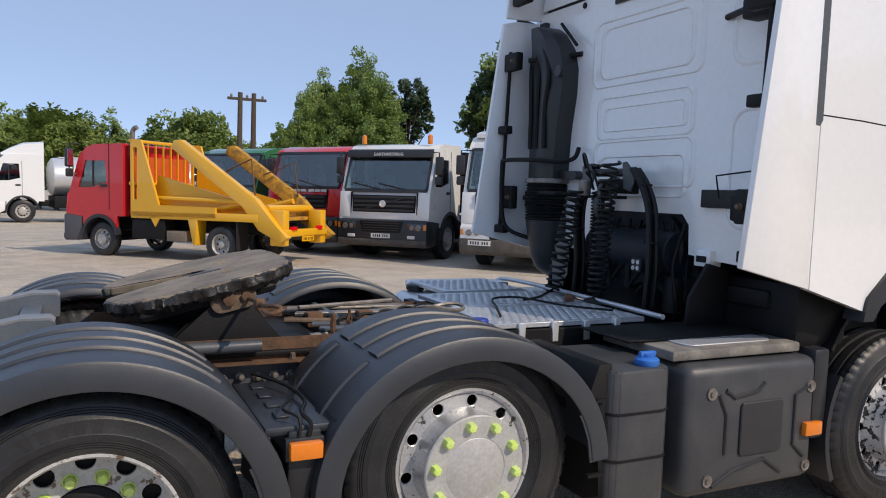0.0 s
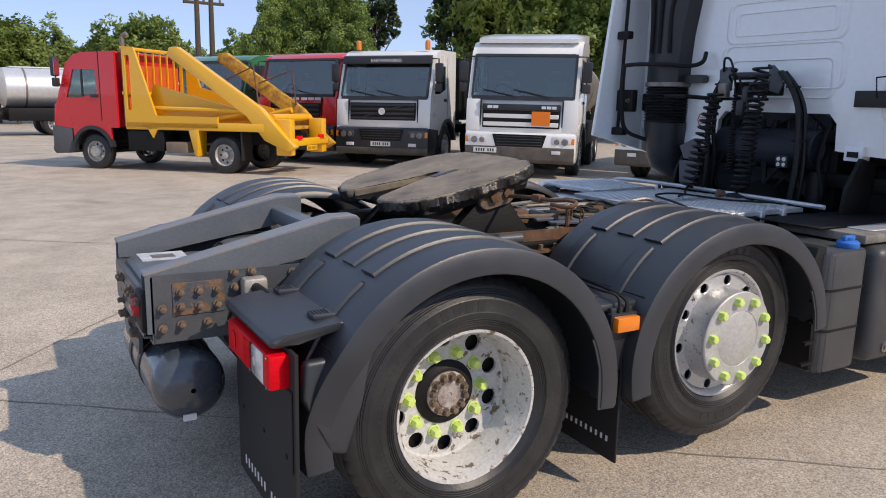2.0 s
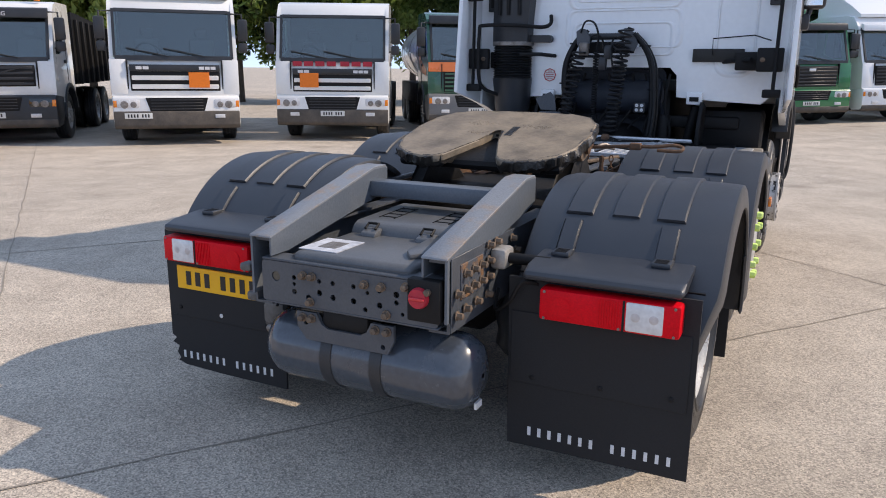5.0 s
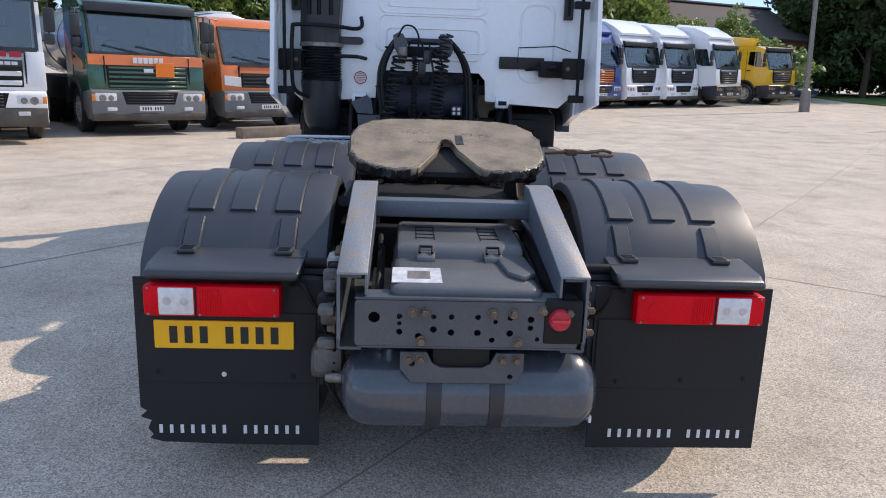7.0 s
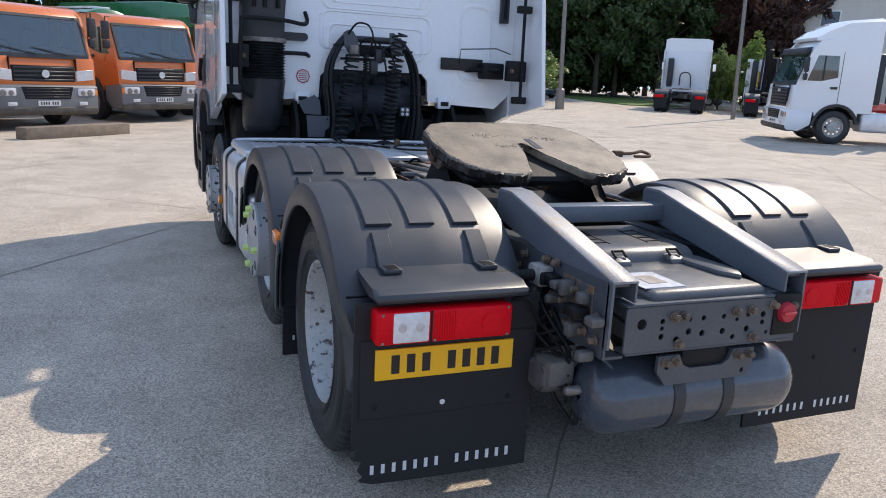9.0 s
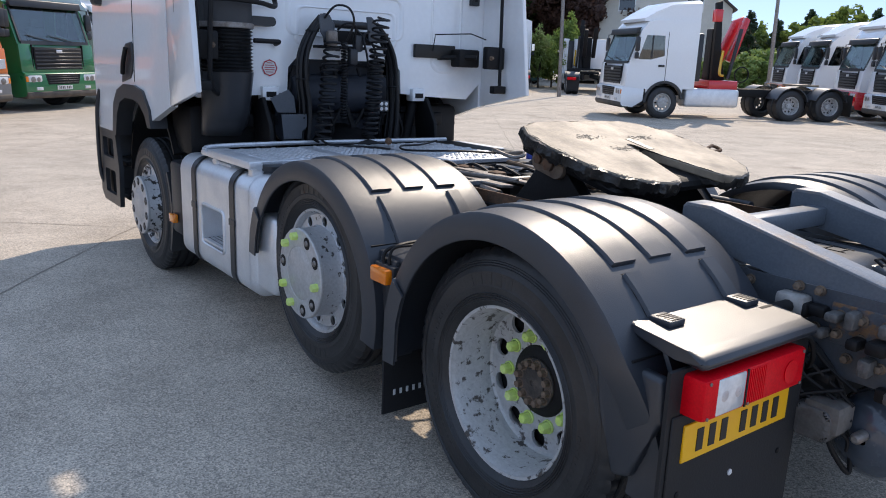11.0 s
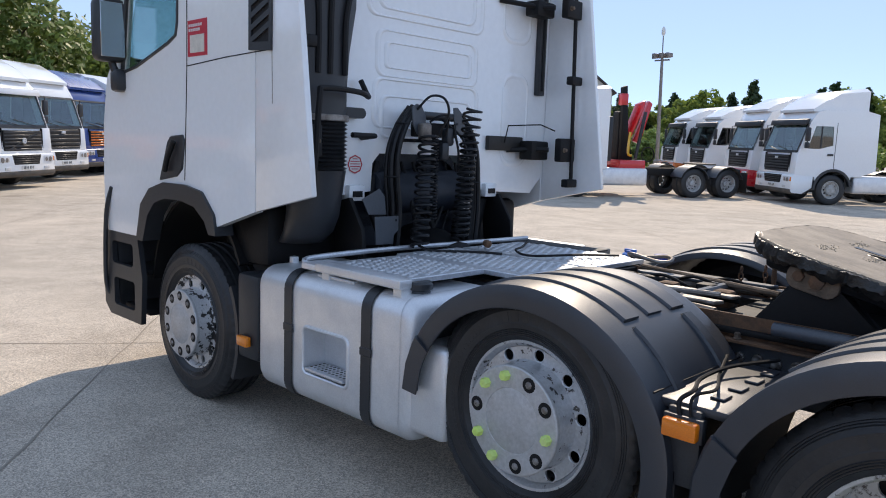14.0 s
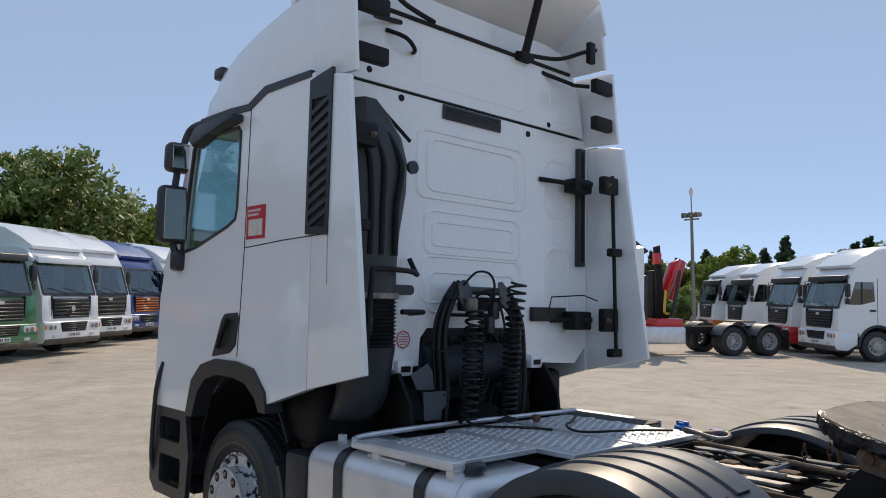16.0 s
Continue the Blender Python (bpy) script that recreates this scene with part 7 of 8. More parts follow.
for x in (2.865, 2.23):
    ring = rrect(0.593, 0.288, 1.233, 0.983, 0.104, 6)
    bm = B()
    loft(bm, [[(x + e, u, v) for u, v in ring] for e in (-0.035, 0.035)], cap=False)
    loft(bm, [[(x + e, 0.9125 + (u - 0.9125) * 0.992, 0.6355 + (v - 0.6355) * 0.992) for u, v in ring] for e in (-0.035, 0.035)], cap=False)
    part("tank_strap", bm, BLACK, tank)
    part("strap_buckle", box(B(), (x - 0.042, 1.228, 0.66), (x + 0.042, 1.237, 0.70), 0.003, 1), BLACK, tank)
frame_ring = [(x, 1.226, z) for x, z in rrect(2.368, 0.462, 2.737, 0.712, 0.035, 5)]
part("step_recess", tube(B(), frame_ring + frame_ring[:2], 0.010, 7, cap=False), ALU, tank)
st = part("step_tread", box(B(), (2.40, 1.10, 0.480), (2.71, 1.236, 0.498), 0.006), ALU_TREAD, tank)
part("tread_hole", [lathe(q, [(0.008, 0.4985), (0.001, 0.4987)], 8, "z", at=(2.425 + 0.03 * i, 1.12 + 0.027 * j, 0)) for q in [B()] for i in range(10) for j in range(4)][-1], DARK, st, kind="stuff")
part("top_step", box(B(), (2.40, 1.07, 0.966), (2.70, 1.17, 0.986), 0.008), ALU_TREAD, tank)
part("tank_cap", lathe(lathe(B(), [(0.058, 0), (0.052, 0.018)], 20, "z", at=(2.06, 1.06, 0.972)), [(0.062, 0.018), (0.066, 0.024), (0.066, 0.046), (0.058, 0.055), (0.001, 0.056)], 10, "z", at=(2.06, 1.06, 0.972)), BLACK, tank, "black ridged tank cap")
part("front_mount", box(B(), (3.10, 1.0, 0.97), (3.14, 1.04, 1.01), 0.006), ALU, tank)
part("side_lamp", box(B(), (3.255, 1.215, 0.485), (3.36, 1.25, 0.545), 0.008), AMBER, TU, "amber side marker lamp")
part("tank_front_panel", box(B(), (3.20, 0.62, 0.40), (3.42, 1.21, 0.90), 0.03), BLACK, TU)

# black tank, step box and covers on the other flank
ad = part("additive_tank", prism(B(), rrect(1.995, -1.22, 2.355, -0.66, 0.075, 4), 0.305, 0.935, "z", 0.02), TANKP, TU, "dark grey plastic additive tank with a blue cap")
for z in (0.53, 0.74):
    part("tank_groove", prism(B(), rrect(1.992, -1.223, 2.358, -0.657, 0.077, 4), z - 0.006, z + 0.006, "z"), DARK, ad)
part("blue_cap", lathe(B(), [(0.050, 0), (0.056, 0.01), (0.056, 0.03), (0.045, 0.04), (0.03, 0.042), (0.03, 0.056), (0.001, 0.058)], 14, "z", at=(2.245, -1.15, 0.932)), CAP_BLUE, ad, "bright blue filler cap")
part("cap_grip", box(B(), (2.20, -1.162, 0.972), (2.29, -1.138, 0.999), 0.008), CAP_BLUE, ad)
part("tank_bracket", prism(B(), [(1.96, 0.96), (2.03, 0.96), (2.06, 0.5), (2.04, 0.32), (1.98, 0.32), (1.98, 0.6), (1.90, 0.80)], -1.18, -0.60, "y", 0.008), DARK, TU)
for k in range(5):
    part("bracket_rib", box(B(), (1.90 + 0.01 * k, -1.20, 0.36 + 0.11 * k), (1.99, -1.18, 0.375 + 0.11 * k)), DARK, TU)
sb = part("step_box", box(B(), (2.43, -1.22, 0.295), (3.30, -0.62, 0.925), 0.055, 3), TANKP, TU, "black moulded side box with raised ribs")
part("box_lid", box(B(), (2.40, -1.15, 0.935), (3.24, -0.62, 0.985), 0.012), surf("worn_grey_lid", (0.15, 0.14, 0.13), (0.30, 0.28, 0.24), rough=0.7, big=9, fine=70, mix=0.9, bump=0.3), sb, "scuffed grey tread lid")
part("lid_panel", prism(B(), rrect(2.55, -1.09, 3.12, -0.80, 0.06, 4), 0.985, 0.993, "z", 0.003, 1), ALU_TREAD, sb)
part("box_panel", prism(B(), rrect(2.77, 0.47, 3.05, 0.73, 0.02, 3), -1.232, -1.215, "y", 0.004, 1), BLACK, sb)
for pts in (((2.67, 0.80), (2.73, 0.76), (2.88, 0.78), (2.92, 0.82)), ((3.24, 0.78), (3.14, 0.74), (3.14, 0.49), (3.22, 0.42)), ((2.61, 0.34), (2.73, 0.40), (2.94, 0.44), (3.06, 0.36)), ((2.63, 0.78), (2.68, 0.68), (2.68, 0.49))):
    part("box_ridge", tube(B(), [(x, -1.222, z) for x, z in pts], 0.010, 6), BLACK, sb)
for x, z in ((2.58, 0.79), (3.245, 0.775), (2.58, 0.375), (3.24, 0.37)):
    part("box_bolt", lathe(B(), [(0.030, 0.0), (0.030, 0.008), (0.020, 0.006), (0.012, 0.006), (0.012, 0.014), (0.001, 0.014)], 14), STEEL, sb, at=pose(x, -1.22, z, 0, 0, 180))
part("side_lamp", box(B(), (3.20, -1.25, 0.525), (3.32, -1.215, 0.595), 0.008), AMBER, TU, "amber side marker lamp")
part("box_extension", box(B(), (3.31, -1.19, 0.48), (3.42, -0.7, 0.95), 0.02), BLACK, TU)
part("top_cover", box(B(), (2.30, -0.95, 0.990), (3.2, -0.57, 1.002), 0.004, 1), DARK, TU)

# ---- cab ----
CABW = 1.28
arch_pts = [(3.52, 1.15), (3.55, 1.24), (3.69, 1.315), (3.88, 1.34), (4.14, 1.34), (4.33, 1.295), (4.45, 1.19), (4.52, 0.99)]
side_out = [(3.11, 1.27)] + arch_pts + [(5.09, 0.99), (5.10, 1.35), (5.08, 1.75), (5.01, 2.05), (4.93, 2.14), (4.69, 2.84), (4.56, 2.98), (4.40, 3.03), (3.11, 3.03)]
win = [(4.76, 2.075), (4.735, 2.20), (4.625, 2.80), (4.58, 2.855), (3.975, 2.855), (3.945, 2.82), (3.96, 2.34), (3.98, 2.265), (4.08, 2.225), (4.52, 2.11)]
for s in (1, -1):
    y0, y1 = sorted((s * (CABW - 0.05), s * CABW))
    part("cab_side", plate(B(), side_out, [win], y0, y1, "y"), WHITE, TU, "clean white cab side")
    part("side_glass", prism(B(), win, *sorted((s * (CABW - 0.032), s * (CABW - 0.026))), "y"), PANE, TU, "tinted side window").visible_shadow = False
    part("window_seal", tube(B(), [(x, s * (CABW - 0.004), z) for x, z in win + win[:2]], 0.014, 6, cap=False), BLACK, TU)
    # door outline
    part("door_gap", tube(B(), [(3.89, s * CABW, 1.40), (3.87, s * CABW, 1.70), (3.848, s * CABW, 2.07), (3.828, s * CABW, 2.95)], 0.004, 5), DARK, TU)
    part("door_gap", tube(B(), [(3.828, s * CABW, 2.955), (4.45, s * CABW, 2.955)], 0.006, 5), DARK, TU)
    part("panel_gap", tube(B(), [(3.848, s * CABW, 2.075), (3.40, s * CABW, 2.10), (2.955, s * CABW, 2.113)], 0.0035, 5), DARK, TU)
    None if s < 0 else part("panel_gap", tube(B(), [(2.945, s * CABW, 1.84), (2.95, s * CABW, 2.11)], 0.003, 5), STEEL, TU)
    part("roof_seam", prism(B(), [(4.56, 2.965), (4.52, 3.0), (4.10, 3.0), (3.86, 2.985), (3.66, 3.06), (3.15, 3.05), (3.15, 3.01), (3.64, 3.01), (3.84, 2.94), (4.10, 2.955)], *sorted((s * (CABW - 0.02), s * (CABW + 0.008))), "y"), BLACK, TU)
    part("wheel_arch", plate(B(), [(3.50, 1.10), (3.53, 1.22), (3.67, 1.345), (3.87, 1.375), (4.15, 1.375), (4.35, 1.325), (4.48, 1.215), (4.555, 0.97), (4.455, 0.97), (4.38, 1.145), (4.28, 1.235), (4.13, 1.275), (3.91, 1.275), (3.75, 1.25), (3.63, 1.175), (3.58, 1.10)], [], *sorted((s * (CABW - 0.10), s * (CABW + 0.018))), "y"), BLACK, TU, "black wheel-arch trim")
    part("front_guard", loft(B(), [[(XF + r * math.cos(radians(a)), s * y, 0.505 + r * math.sin(radians(a))) for r, y in ((0.60, 0.80), (0.60, 1.21), (0.57, 1.21), (0.57, 0.80))] for a in list(range(150, 208, 8))]), BLACK, TU)
    part("front_guard", loft(B(), [[(XF + r * math.cos(radians(a)), s * y, 0.56 + r * 1.2 * math.sin(radians(a))) for r, y in ((0.62, 0.78), (0.62, 1.16), (0.60, 1.16), (0.60, 0.78))] for a in list(range(10, 160, 10))]), DARK, TU)
    # door handle in its recess
    hd = part("door_handle", prism(B(), [(4.215, 1.385), (4.10, 1.63), (4.06, 1.665), (3.90, 1.675), (3.88, 1.64), (3.91, 1.47), (3.98, 1.42)], *sorted((s * (CABW - 0.02), s * (CABW + 0.010))), "y", 0.006, 1), BLACK, TU, "black recessed door handle")
    part("handle_bar", tube(B(), curve([(4.09, s * (CABW + 0.03), 1.45), (4.04, s * (CABW + 0.035), 1.53), (3.97, s * (CABW + 0.03), 1.63)]), 0.016, 8), DARK, hd)
    # slatted vent behind the door
    if s < 0:
        # Recess drawn by colour alone: a flat dark strip, with no channel cut.
        part("recess_strip", prism(B(), [(3.12, 2.08), (3.12, 3.0), (3.03, 3.0), (3.03, 2.08), (3.05, 2.055), (3.10, 2.055)], *sorted((s * (CABW - 0.01), s * (CABW + 0.004))), "y", 0.003, 1), surf("recess_strip_grey", (0.09, 0.10, 0.11), rough=0.4), TU, "smooth dark strip standing in for a recess")
    vent = None if s < 0 else part("cab_vent", plate(B(), [(3.155, 2.12), (3.15, 2.985), (2.935, 3.02), (2.945, 2.105)], [[(3.13, 2.16), (3.125, 2.87), (2.96, 2.87), (2.965, 2.15)]], *sorted((s * (CABW - 0.01), s * (CABW + 0.012))), "y"), BLACK, TU, "black slatted air vent")
    if s > 0:
        part("vent_back", box(B(), (2.95, min(s * (CABW - 0.008), s * (CABW + 0.002)), 2.13), (3.14, max(s * (CABW - 0.008), s * (CABW + 0.002)), 2.9)), DARK, vent)
    for k in range(11 if s > 0 else 0):
        z = 2.155 + 0.062 * k
        part("vent_slat", prism(B(), [(3.13, z), (3.13, z + 0.03), (2.957, z + 0.10), (2.957, z + 0.07)], *sorted((s * (CABW + 0.0), s * (CABW + 0.012))), "y"), BLACK, vent)
    # rear fairing panels standing off the cab
    y0, y1 = sorted((s * (CABW - 0.035), s * CABW))
    bm = prism(B(), [(3.108, 1.27), (2.60, 1.385), (2.695, 2.10), (2.80, 2.955), (2.92, 2.985), (3.108, 2.99)], y0, y1, "y", 0.008, 2)
    for v in bm.verts:
        v.co.y -= 0.05 * (3.108 - v.co.x) / 0.5 if s < 0 else 0.0
    part("side_fairing", bm, WHITE, TU, "white cab side fairing" if s > 0 else "white cab side fairing standing slightly open")
    part("upper_fairing", prism(B(), [(3.20, 3.005), (2.80, 2.985), (2.85, 3.54), (3.20, 3.55)], *sorted((s * (CABW - 0.075), s * (CABW - 0.045))), "y", 0.008, 2), WHITE, TU)
    part("top_fairing", prism(B(), [(3.42, 3.56), (2.86, 3.555), (2.90, 3.83), (2.86, 3.83), (2.92, 4.09), (3.5, 3.98)], *sorted((s * (CABW - 0.15), s * (CABW - 0.12))), "y", 0.006, 2), WHITE, TU)
    PLACE[0] = CAB
    part("edge_trim", box(B(), (2.955, min(s * 1.095, s * 1.17), 2.06), (3.0, max(s * 1.095, s * 1.17), 2.97), 0.004, 1), BLACK, TU)
    part("trim_groove", box(B(), (2.95, min(s * 1.12, s * 1.145), 2.09), (2.957, max(s * 1.12, s * 1.145), 2.94)), DARK, TU)
    # fairing hinges, stays and rod
    part("fairing_rod", tube(B(), [(2.69, s * 1.19, 1.42), (2.73, s * 1.195, 2.74)], 0.014, 8), DARK, TU)
    for z, w in ((2.66, 0.065), (1.66, 0.085)):
        hg = part("hinge_plate", box(B(), (2.70, min(s * 1.06, s * 1.24), z - w), (2.76, max(s * 1.06, s * 1.24), z + w), 0.012), DARK, TU, "black fairing hinge")
        part("hinge_arm", tube(B(), [(2.995, s * (0.66 if z > 2 else 0.80), z + (0.02 if z > 2 else -0.01)), (2.86, s * 0.95, z), (2.78, s * 1.02, z)], 0.018, 8), DARK, hg)
        part("hinge_block", box(B(), (2.84, min(s * 0.90, s * 1.10), z - w * 0.9), (2.96, max(s * 0.90, s * 1.10), z + w * 0.7), 0.014), DARK, hg)
        part("hinge_bolt", BOLT, None, hg, at=pose(2.70, s * 1.10, z, 0, 0, 90))
    part("hinge_bar", box(B(), (2.965, min(s * 0.57, s * 0.95), 1.645), (3.0, max(s * 0.57, s * 0.95), 1.745), 0.006), surf("brown_black_bar", (0.022, 0.020, 0.018), rough=0.6), TU) if s < 0 else None
    if s < 0:
        part("stay_wire", tube(B(), [(2.95, -0.72, 1.70), (2.92, -0.72, 1.82), (2.86, -1.02, 1.84), (2.82, -1.14, 1.80)], 0.005, 5), DARK, TU)
    for z in (2.16, 1.42):
        part("rod_clip", box(B(), (2.67, min(s * 1.12, s * 1.245), z - 0.03), (2.73, max(s * 1.12, s * 1.245), z + 0.03), 0.01), DARK, TU)
    for z, y2 in ((3.12, 0.72), (3.40, 0.68)):
        st = part("upper_hinge", box(B(), (2.72, min(s * 0.98, s * 1.19), z - 0.05), (2.78, max(s * 0.98, s * 1.19), z + 0.05), 0.012), DARK, TU)
        if z > 3.3:
            part("hinge_arm", tube(B(), [(3.0, s * y2, z + 0.08), (2.9, s * 0.95, z + 0.02), (2.8, s * 1.0, z)], 0.016, 8), DARK, st)
    part("roof_stay", box(B(), (2.78, min(s * 0.98, s * 1.05), 3.58), (2.82, max(s * 0.98, s * 1.05), 3.74), 0.006), DARK, TU)
    part("roof_rod", tube(B(), curve([(3.0, s * 0.40, 3.56), (2.92, s * 0.75, 3.58), (2.82, s * 0.96, 3.66), (2.80, s * 1.08, 3.70)]), 0.016, 7), DARK, TU)
    # cab foot bracket and mirrors
    part("cab_foot", box(B(), (2.96, min(s * 0.55, s * 0.67), 1.315), (3.05, max(s * 0.55, s * 0.67), 1.41), 0.008), WHITE, TU)
    part("foot_slot", box(B(), (2.953, min(s * 0.575, s * 0.645), 1.34), (2.962, max(s * 0.575, s * 0.645), 1.375)), DARK, TU)
    PLACE[0] = HERE
    mr = part("mirror", box(B(), (4.70, min(s * 1.255, s * 1.465), 2.14), (4.82, max(s * 1.255, s * 1.465), 2.55), 0.045, 3), BLACK, TU, "black door mirror housing")
    part("mirror_glass", box(B(), (4.697, min(s * 1.282, s * 1.438), 2.17), (4.703, max(s * 1.282, s * 1.438), 2.52), 0.002, 1), MIRROR, mr)
    mr = part("wide_mirror", box(B(), (4.70, min(s * 1.20, s * 1.425), 2.645), (4.82, max(s * 1.20, s * 1.425), 2.86), 0.045, 3), BLACK, TU)
    part("mirror_glass", box(B(), (4.697, min(s * 1.227, s * 1.398), 2.672), (4.703, max(s * 1.227, s * 1.398), 2.833), 0.002, 1), MIRROR, mr)
    part("mirror_arm", tube(B(), curve([(4.50, s * 1.24, 2.97), (4.68, s * 1.24, 2.99), (4.78, s * 1.27, 2.92), (4.79, s * 1.33, 2.6), (4.79, s * 1.34, 2.3), (4.78, s * 1.33, 2.12), (4.74, s * 1.27, 2.0)]), 0.026, 8), BLACK, TU)
    part("mirror_foot", box(B(), (4.70, min(s * 1.23, s * 1.345), 1.95), (4.82, max(s * 1.23, s * 1.345), 2.10), 0.03), BLACK, TU)
    part("rain_deflector", prism(B(), [(4.54, 2.84), (4.44, 2.92), (3.92, 2.93), (3.92, 2.88), (4.28, 2.85), (4.46, 2.78)], *sorted((s * (CABW), s * (CABW + 0.09))), "y", 0.012), BLACK, TU, "black door-top deflector")
    # front steps below the door
    part("step_panel", plate(B(), [(4.60, 1.03), (5.10, 1.02), (5.16, 0.80), (5.14, 0.45), (5.05, 0.38), (4.55, 0.38), (4.52, 0.70)], [rrect(4.66, 0.76, 5.0, 0.92, 0.03), rrect(4.64, 0.46, 4.98, 0.66, 0.03)], *sorted((s * 1.24, s * 1.275)), "y"), BLACK, TU)
    part("entry_step", box(B(), (4.60, min(s * 0.90, s * 1.19), 0.42), (5.0, max(s * 0.90, s * 1.19), 0.46), 0.01), DARK, TU)
    part("entry_step", box(B(), (4.62, min(s * 0.90, s * 1.19), 0.70), (5.02, max(s * 0.90, s * 1.19), 0.74), 0.01), DARK, TU)
    part("grab_rail", tube(B(), curve([(5.07, s * 1.25, 0.50), (5.085, s * 1.29, 0.62), (5.03, s * 1.30, 1.10), (4.97, s * 1.28, 1.30)]), 0.016, 8), BLACK, TU)
part("cab_front", prism(B(), [(5.12, 1.0), (5.24, 1.05), (5.26, 1.6), (5.16, 1.98), (4.98, 2.10), (4.90, 2.05), (5.02, 1.9), (5.05, 1.1)], -1.17, 1.17, "y", 0.03), WHITE, TU)
part("windscreen", prism(B(), [(5.03, 2.10), (5.05, 2.10), (4.69, 2.93), (4.665, 2.93)], -1.14, 1.14, "y"), PANE, TU, "tinted windscreen").visible_shadow = False
part("bumper", prism(B(), [(5.05, 0.38), (5.26, 0.40), (5.32, 0.6), (5.28, 1.04), (5.08, 1.03)], -1.21, 1.21, "y", 0.04), BLACK, TU)
part("cab_floor", box(B(), (3.17, -1.16, 1.42), (5.05, 1.16, 1.50), 0.01), DARK, TU)
part("dashboard", box(B(), (4.55, -1.1, 1.5), (4.98, 1.1, 2.02), 0.06), DARK, TU)
for y in (0.62, -0.62):
    part("cab_seat", box(B(), (3.75, y - 0.25, 1.5), (4.25, y + 0.25, 1.95), 0.06), DARK, TU)
    part("seat_back", box(B(), (3.66, y - 0.25, 1.9), (3.82, y + 0.25, 2.5), 0.06), DARK, TU)
    part("headrest", box(B(), (3.68, y - 0.14, 2.53), (3.80, y + 0.14, 2.70), 0.05), surf("grey_fabric", (0.22, 0.21, 0.19), rough=0.9), TU)
part("steering_wheel", tube(B(), [(4.42 + 0.1 * math.cos(a), -0.62 + 0.23 * math.sin(a), 2.08 + 0.2 * math.cos(a)) for a in [2 * math.pi * i / 24 for i in range(25)]], 0.018, 7, cap=False), DARK, TU)

# rear wall with its pressed panels
PLACE[0] = CAB
wall_out = [(-1.10, 1.33), (-1.23, 1.45), (-1.23, 3.045), (1.23, 3.045), (1.23, 1.45), (1.10, 1.33), (0.70, 1.35), (0.475, 1.37), (0.465, 1.54), (0.41, 1.60), (-0.40, 1.60), (-0.455, 1.54), (-0.465, 1.37), (-0.70, 1.35)]
part("cab_back", plate(B(), wall_out, [], 3.0, 3.04, "x"), WHITE, TU, "white pressed-steel cab rear wall")
part("cab_back_upper", plate(B(), [(-1.19, 3.065), (-1.12, 3.41), (-0.98, 3.53), (0.98, 3.53), (1.12, 3.41), (1.19, 3.065)], [], 2.995, 3.04, "x"), WHITE, TU)
part("wall_seam", tube(B(), [(3.0, -1.12, 3.055), (3.0, 1.12, 3.055)], 0.008, 5), DARK, TU)


def pressing(y0, z0, y1, z1, r, w=0.022, up=0.007):
    """A raised rounded outline pressed into the sheet."""
    ring = rrect(y0, z0, y1, z1, r, 5)
    ring.append(ring[0])
    rings = []
    for (u, v) in ring:
        c = Vector((u - (y0 + y1) / 2, v - (z0 + z1) / 2)).normalized()
        rings.append([(3.0005, u + c.x * w, v + c.y * w), (3.0 - up, u + c.x * w * 0.3, v + c.y * w * 0.3), (3.0 - up, u - c.x * w * 0.3, v - c.y * w * 0.3), (3.0005, u - c.x * w, v - c.y * w)])
    part("wall_pressing", loft(B(), rings, closed=False), WHITE, TU)


pressing(-0.49, 2.42, 0.515, 2.85, 0.07)
pressing(-0.41, 2.47, 0.43, 2.80, 0.07)
pressing(-0.44, 2.07, 0.44, 2.34, 0.06)
pressing(-0.38, 2.12, 0.37, 2.27, 0.03)
pressing(-0.46, 1.76, 0.46, 2.05, 0.06)
pressing(-0.40, 1.70, 0.40, 1.95, 0.05)
pressing(-0.50, 3.14, 0.51, 3.48, 0.06)
pressing(-1.02, 2.42, -0.72, 2.84, 0.10)
pressing(-1.02, 1.55, -0.74, 2.18, 0.10)
pressing(-1.0, 3.14, -0.78, 3.42, 0.08)
pressing(0.80, 3.14, 1.0, 3.46, 0.08)
vt = part("wall_vent", box(B(), (2.985, -0.235, 2.945), (3.0, 0.315, 3.04), 0.006), BLACK, TU, "black louvred outlet")
for k in range(5):
    part("louvre", box(B(), (2.978, -0.215, 2.955 + 0.016 * k), (2.988, 0.295, 2.963 + 0.016 * k), 0.002, 1), BLACK, vt)
for y, z in ((0.66, 3.01), (0.915, 3.13), (-0.533, 2.99), (-0.763, 3.10)):
    part("grommet", lathe(B(), [(0.022, 0), (0.020, 0.008), (0.001, 0.010)], 14), DARK, TU, at=pose(3.0, y, z, 0, 0, 90))
stc = part("wall_sticker", prism(B(), disc_pts(0.603, 1.532, 0.060, 8), 2.996, 2.9995, "x"), PLATE_WHITE, TU, "small white and red octagonal sticker")
part("sticker_ring", plate(B(), disc_pts(0.603, 1.532, 0.056, 8), [disc_pts(0.603, 1.532, 0.048, 8)], 2.9945, 2.996, "x"), PRINT_RED, stc)
for k in range(5):
    w = (0.018, 0.034, 0.036, 0.036, 0.026)[k]
    part("sticker_bar", box(B(), (2.9945, 0.603 - w, 1.562 - 0.015 * k), (2.996, 0.603 + w, 1.567 - 0.015 * k)), PRINT_RED, stc)
PLACE[0] = HERE
part("side_sticker", box(B(), (3.605, CABW, 2.125), (3.83, CABW + 0.003, 2.33)), PRINT_RED, TU, "red and white square sticker")
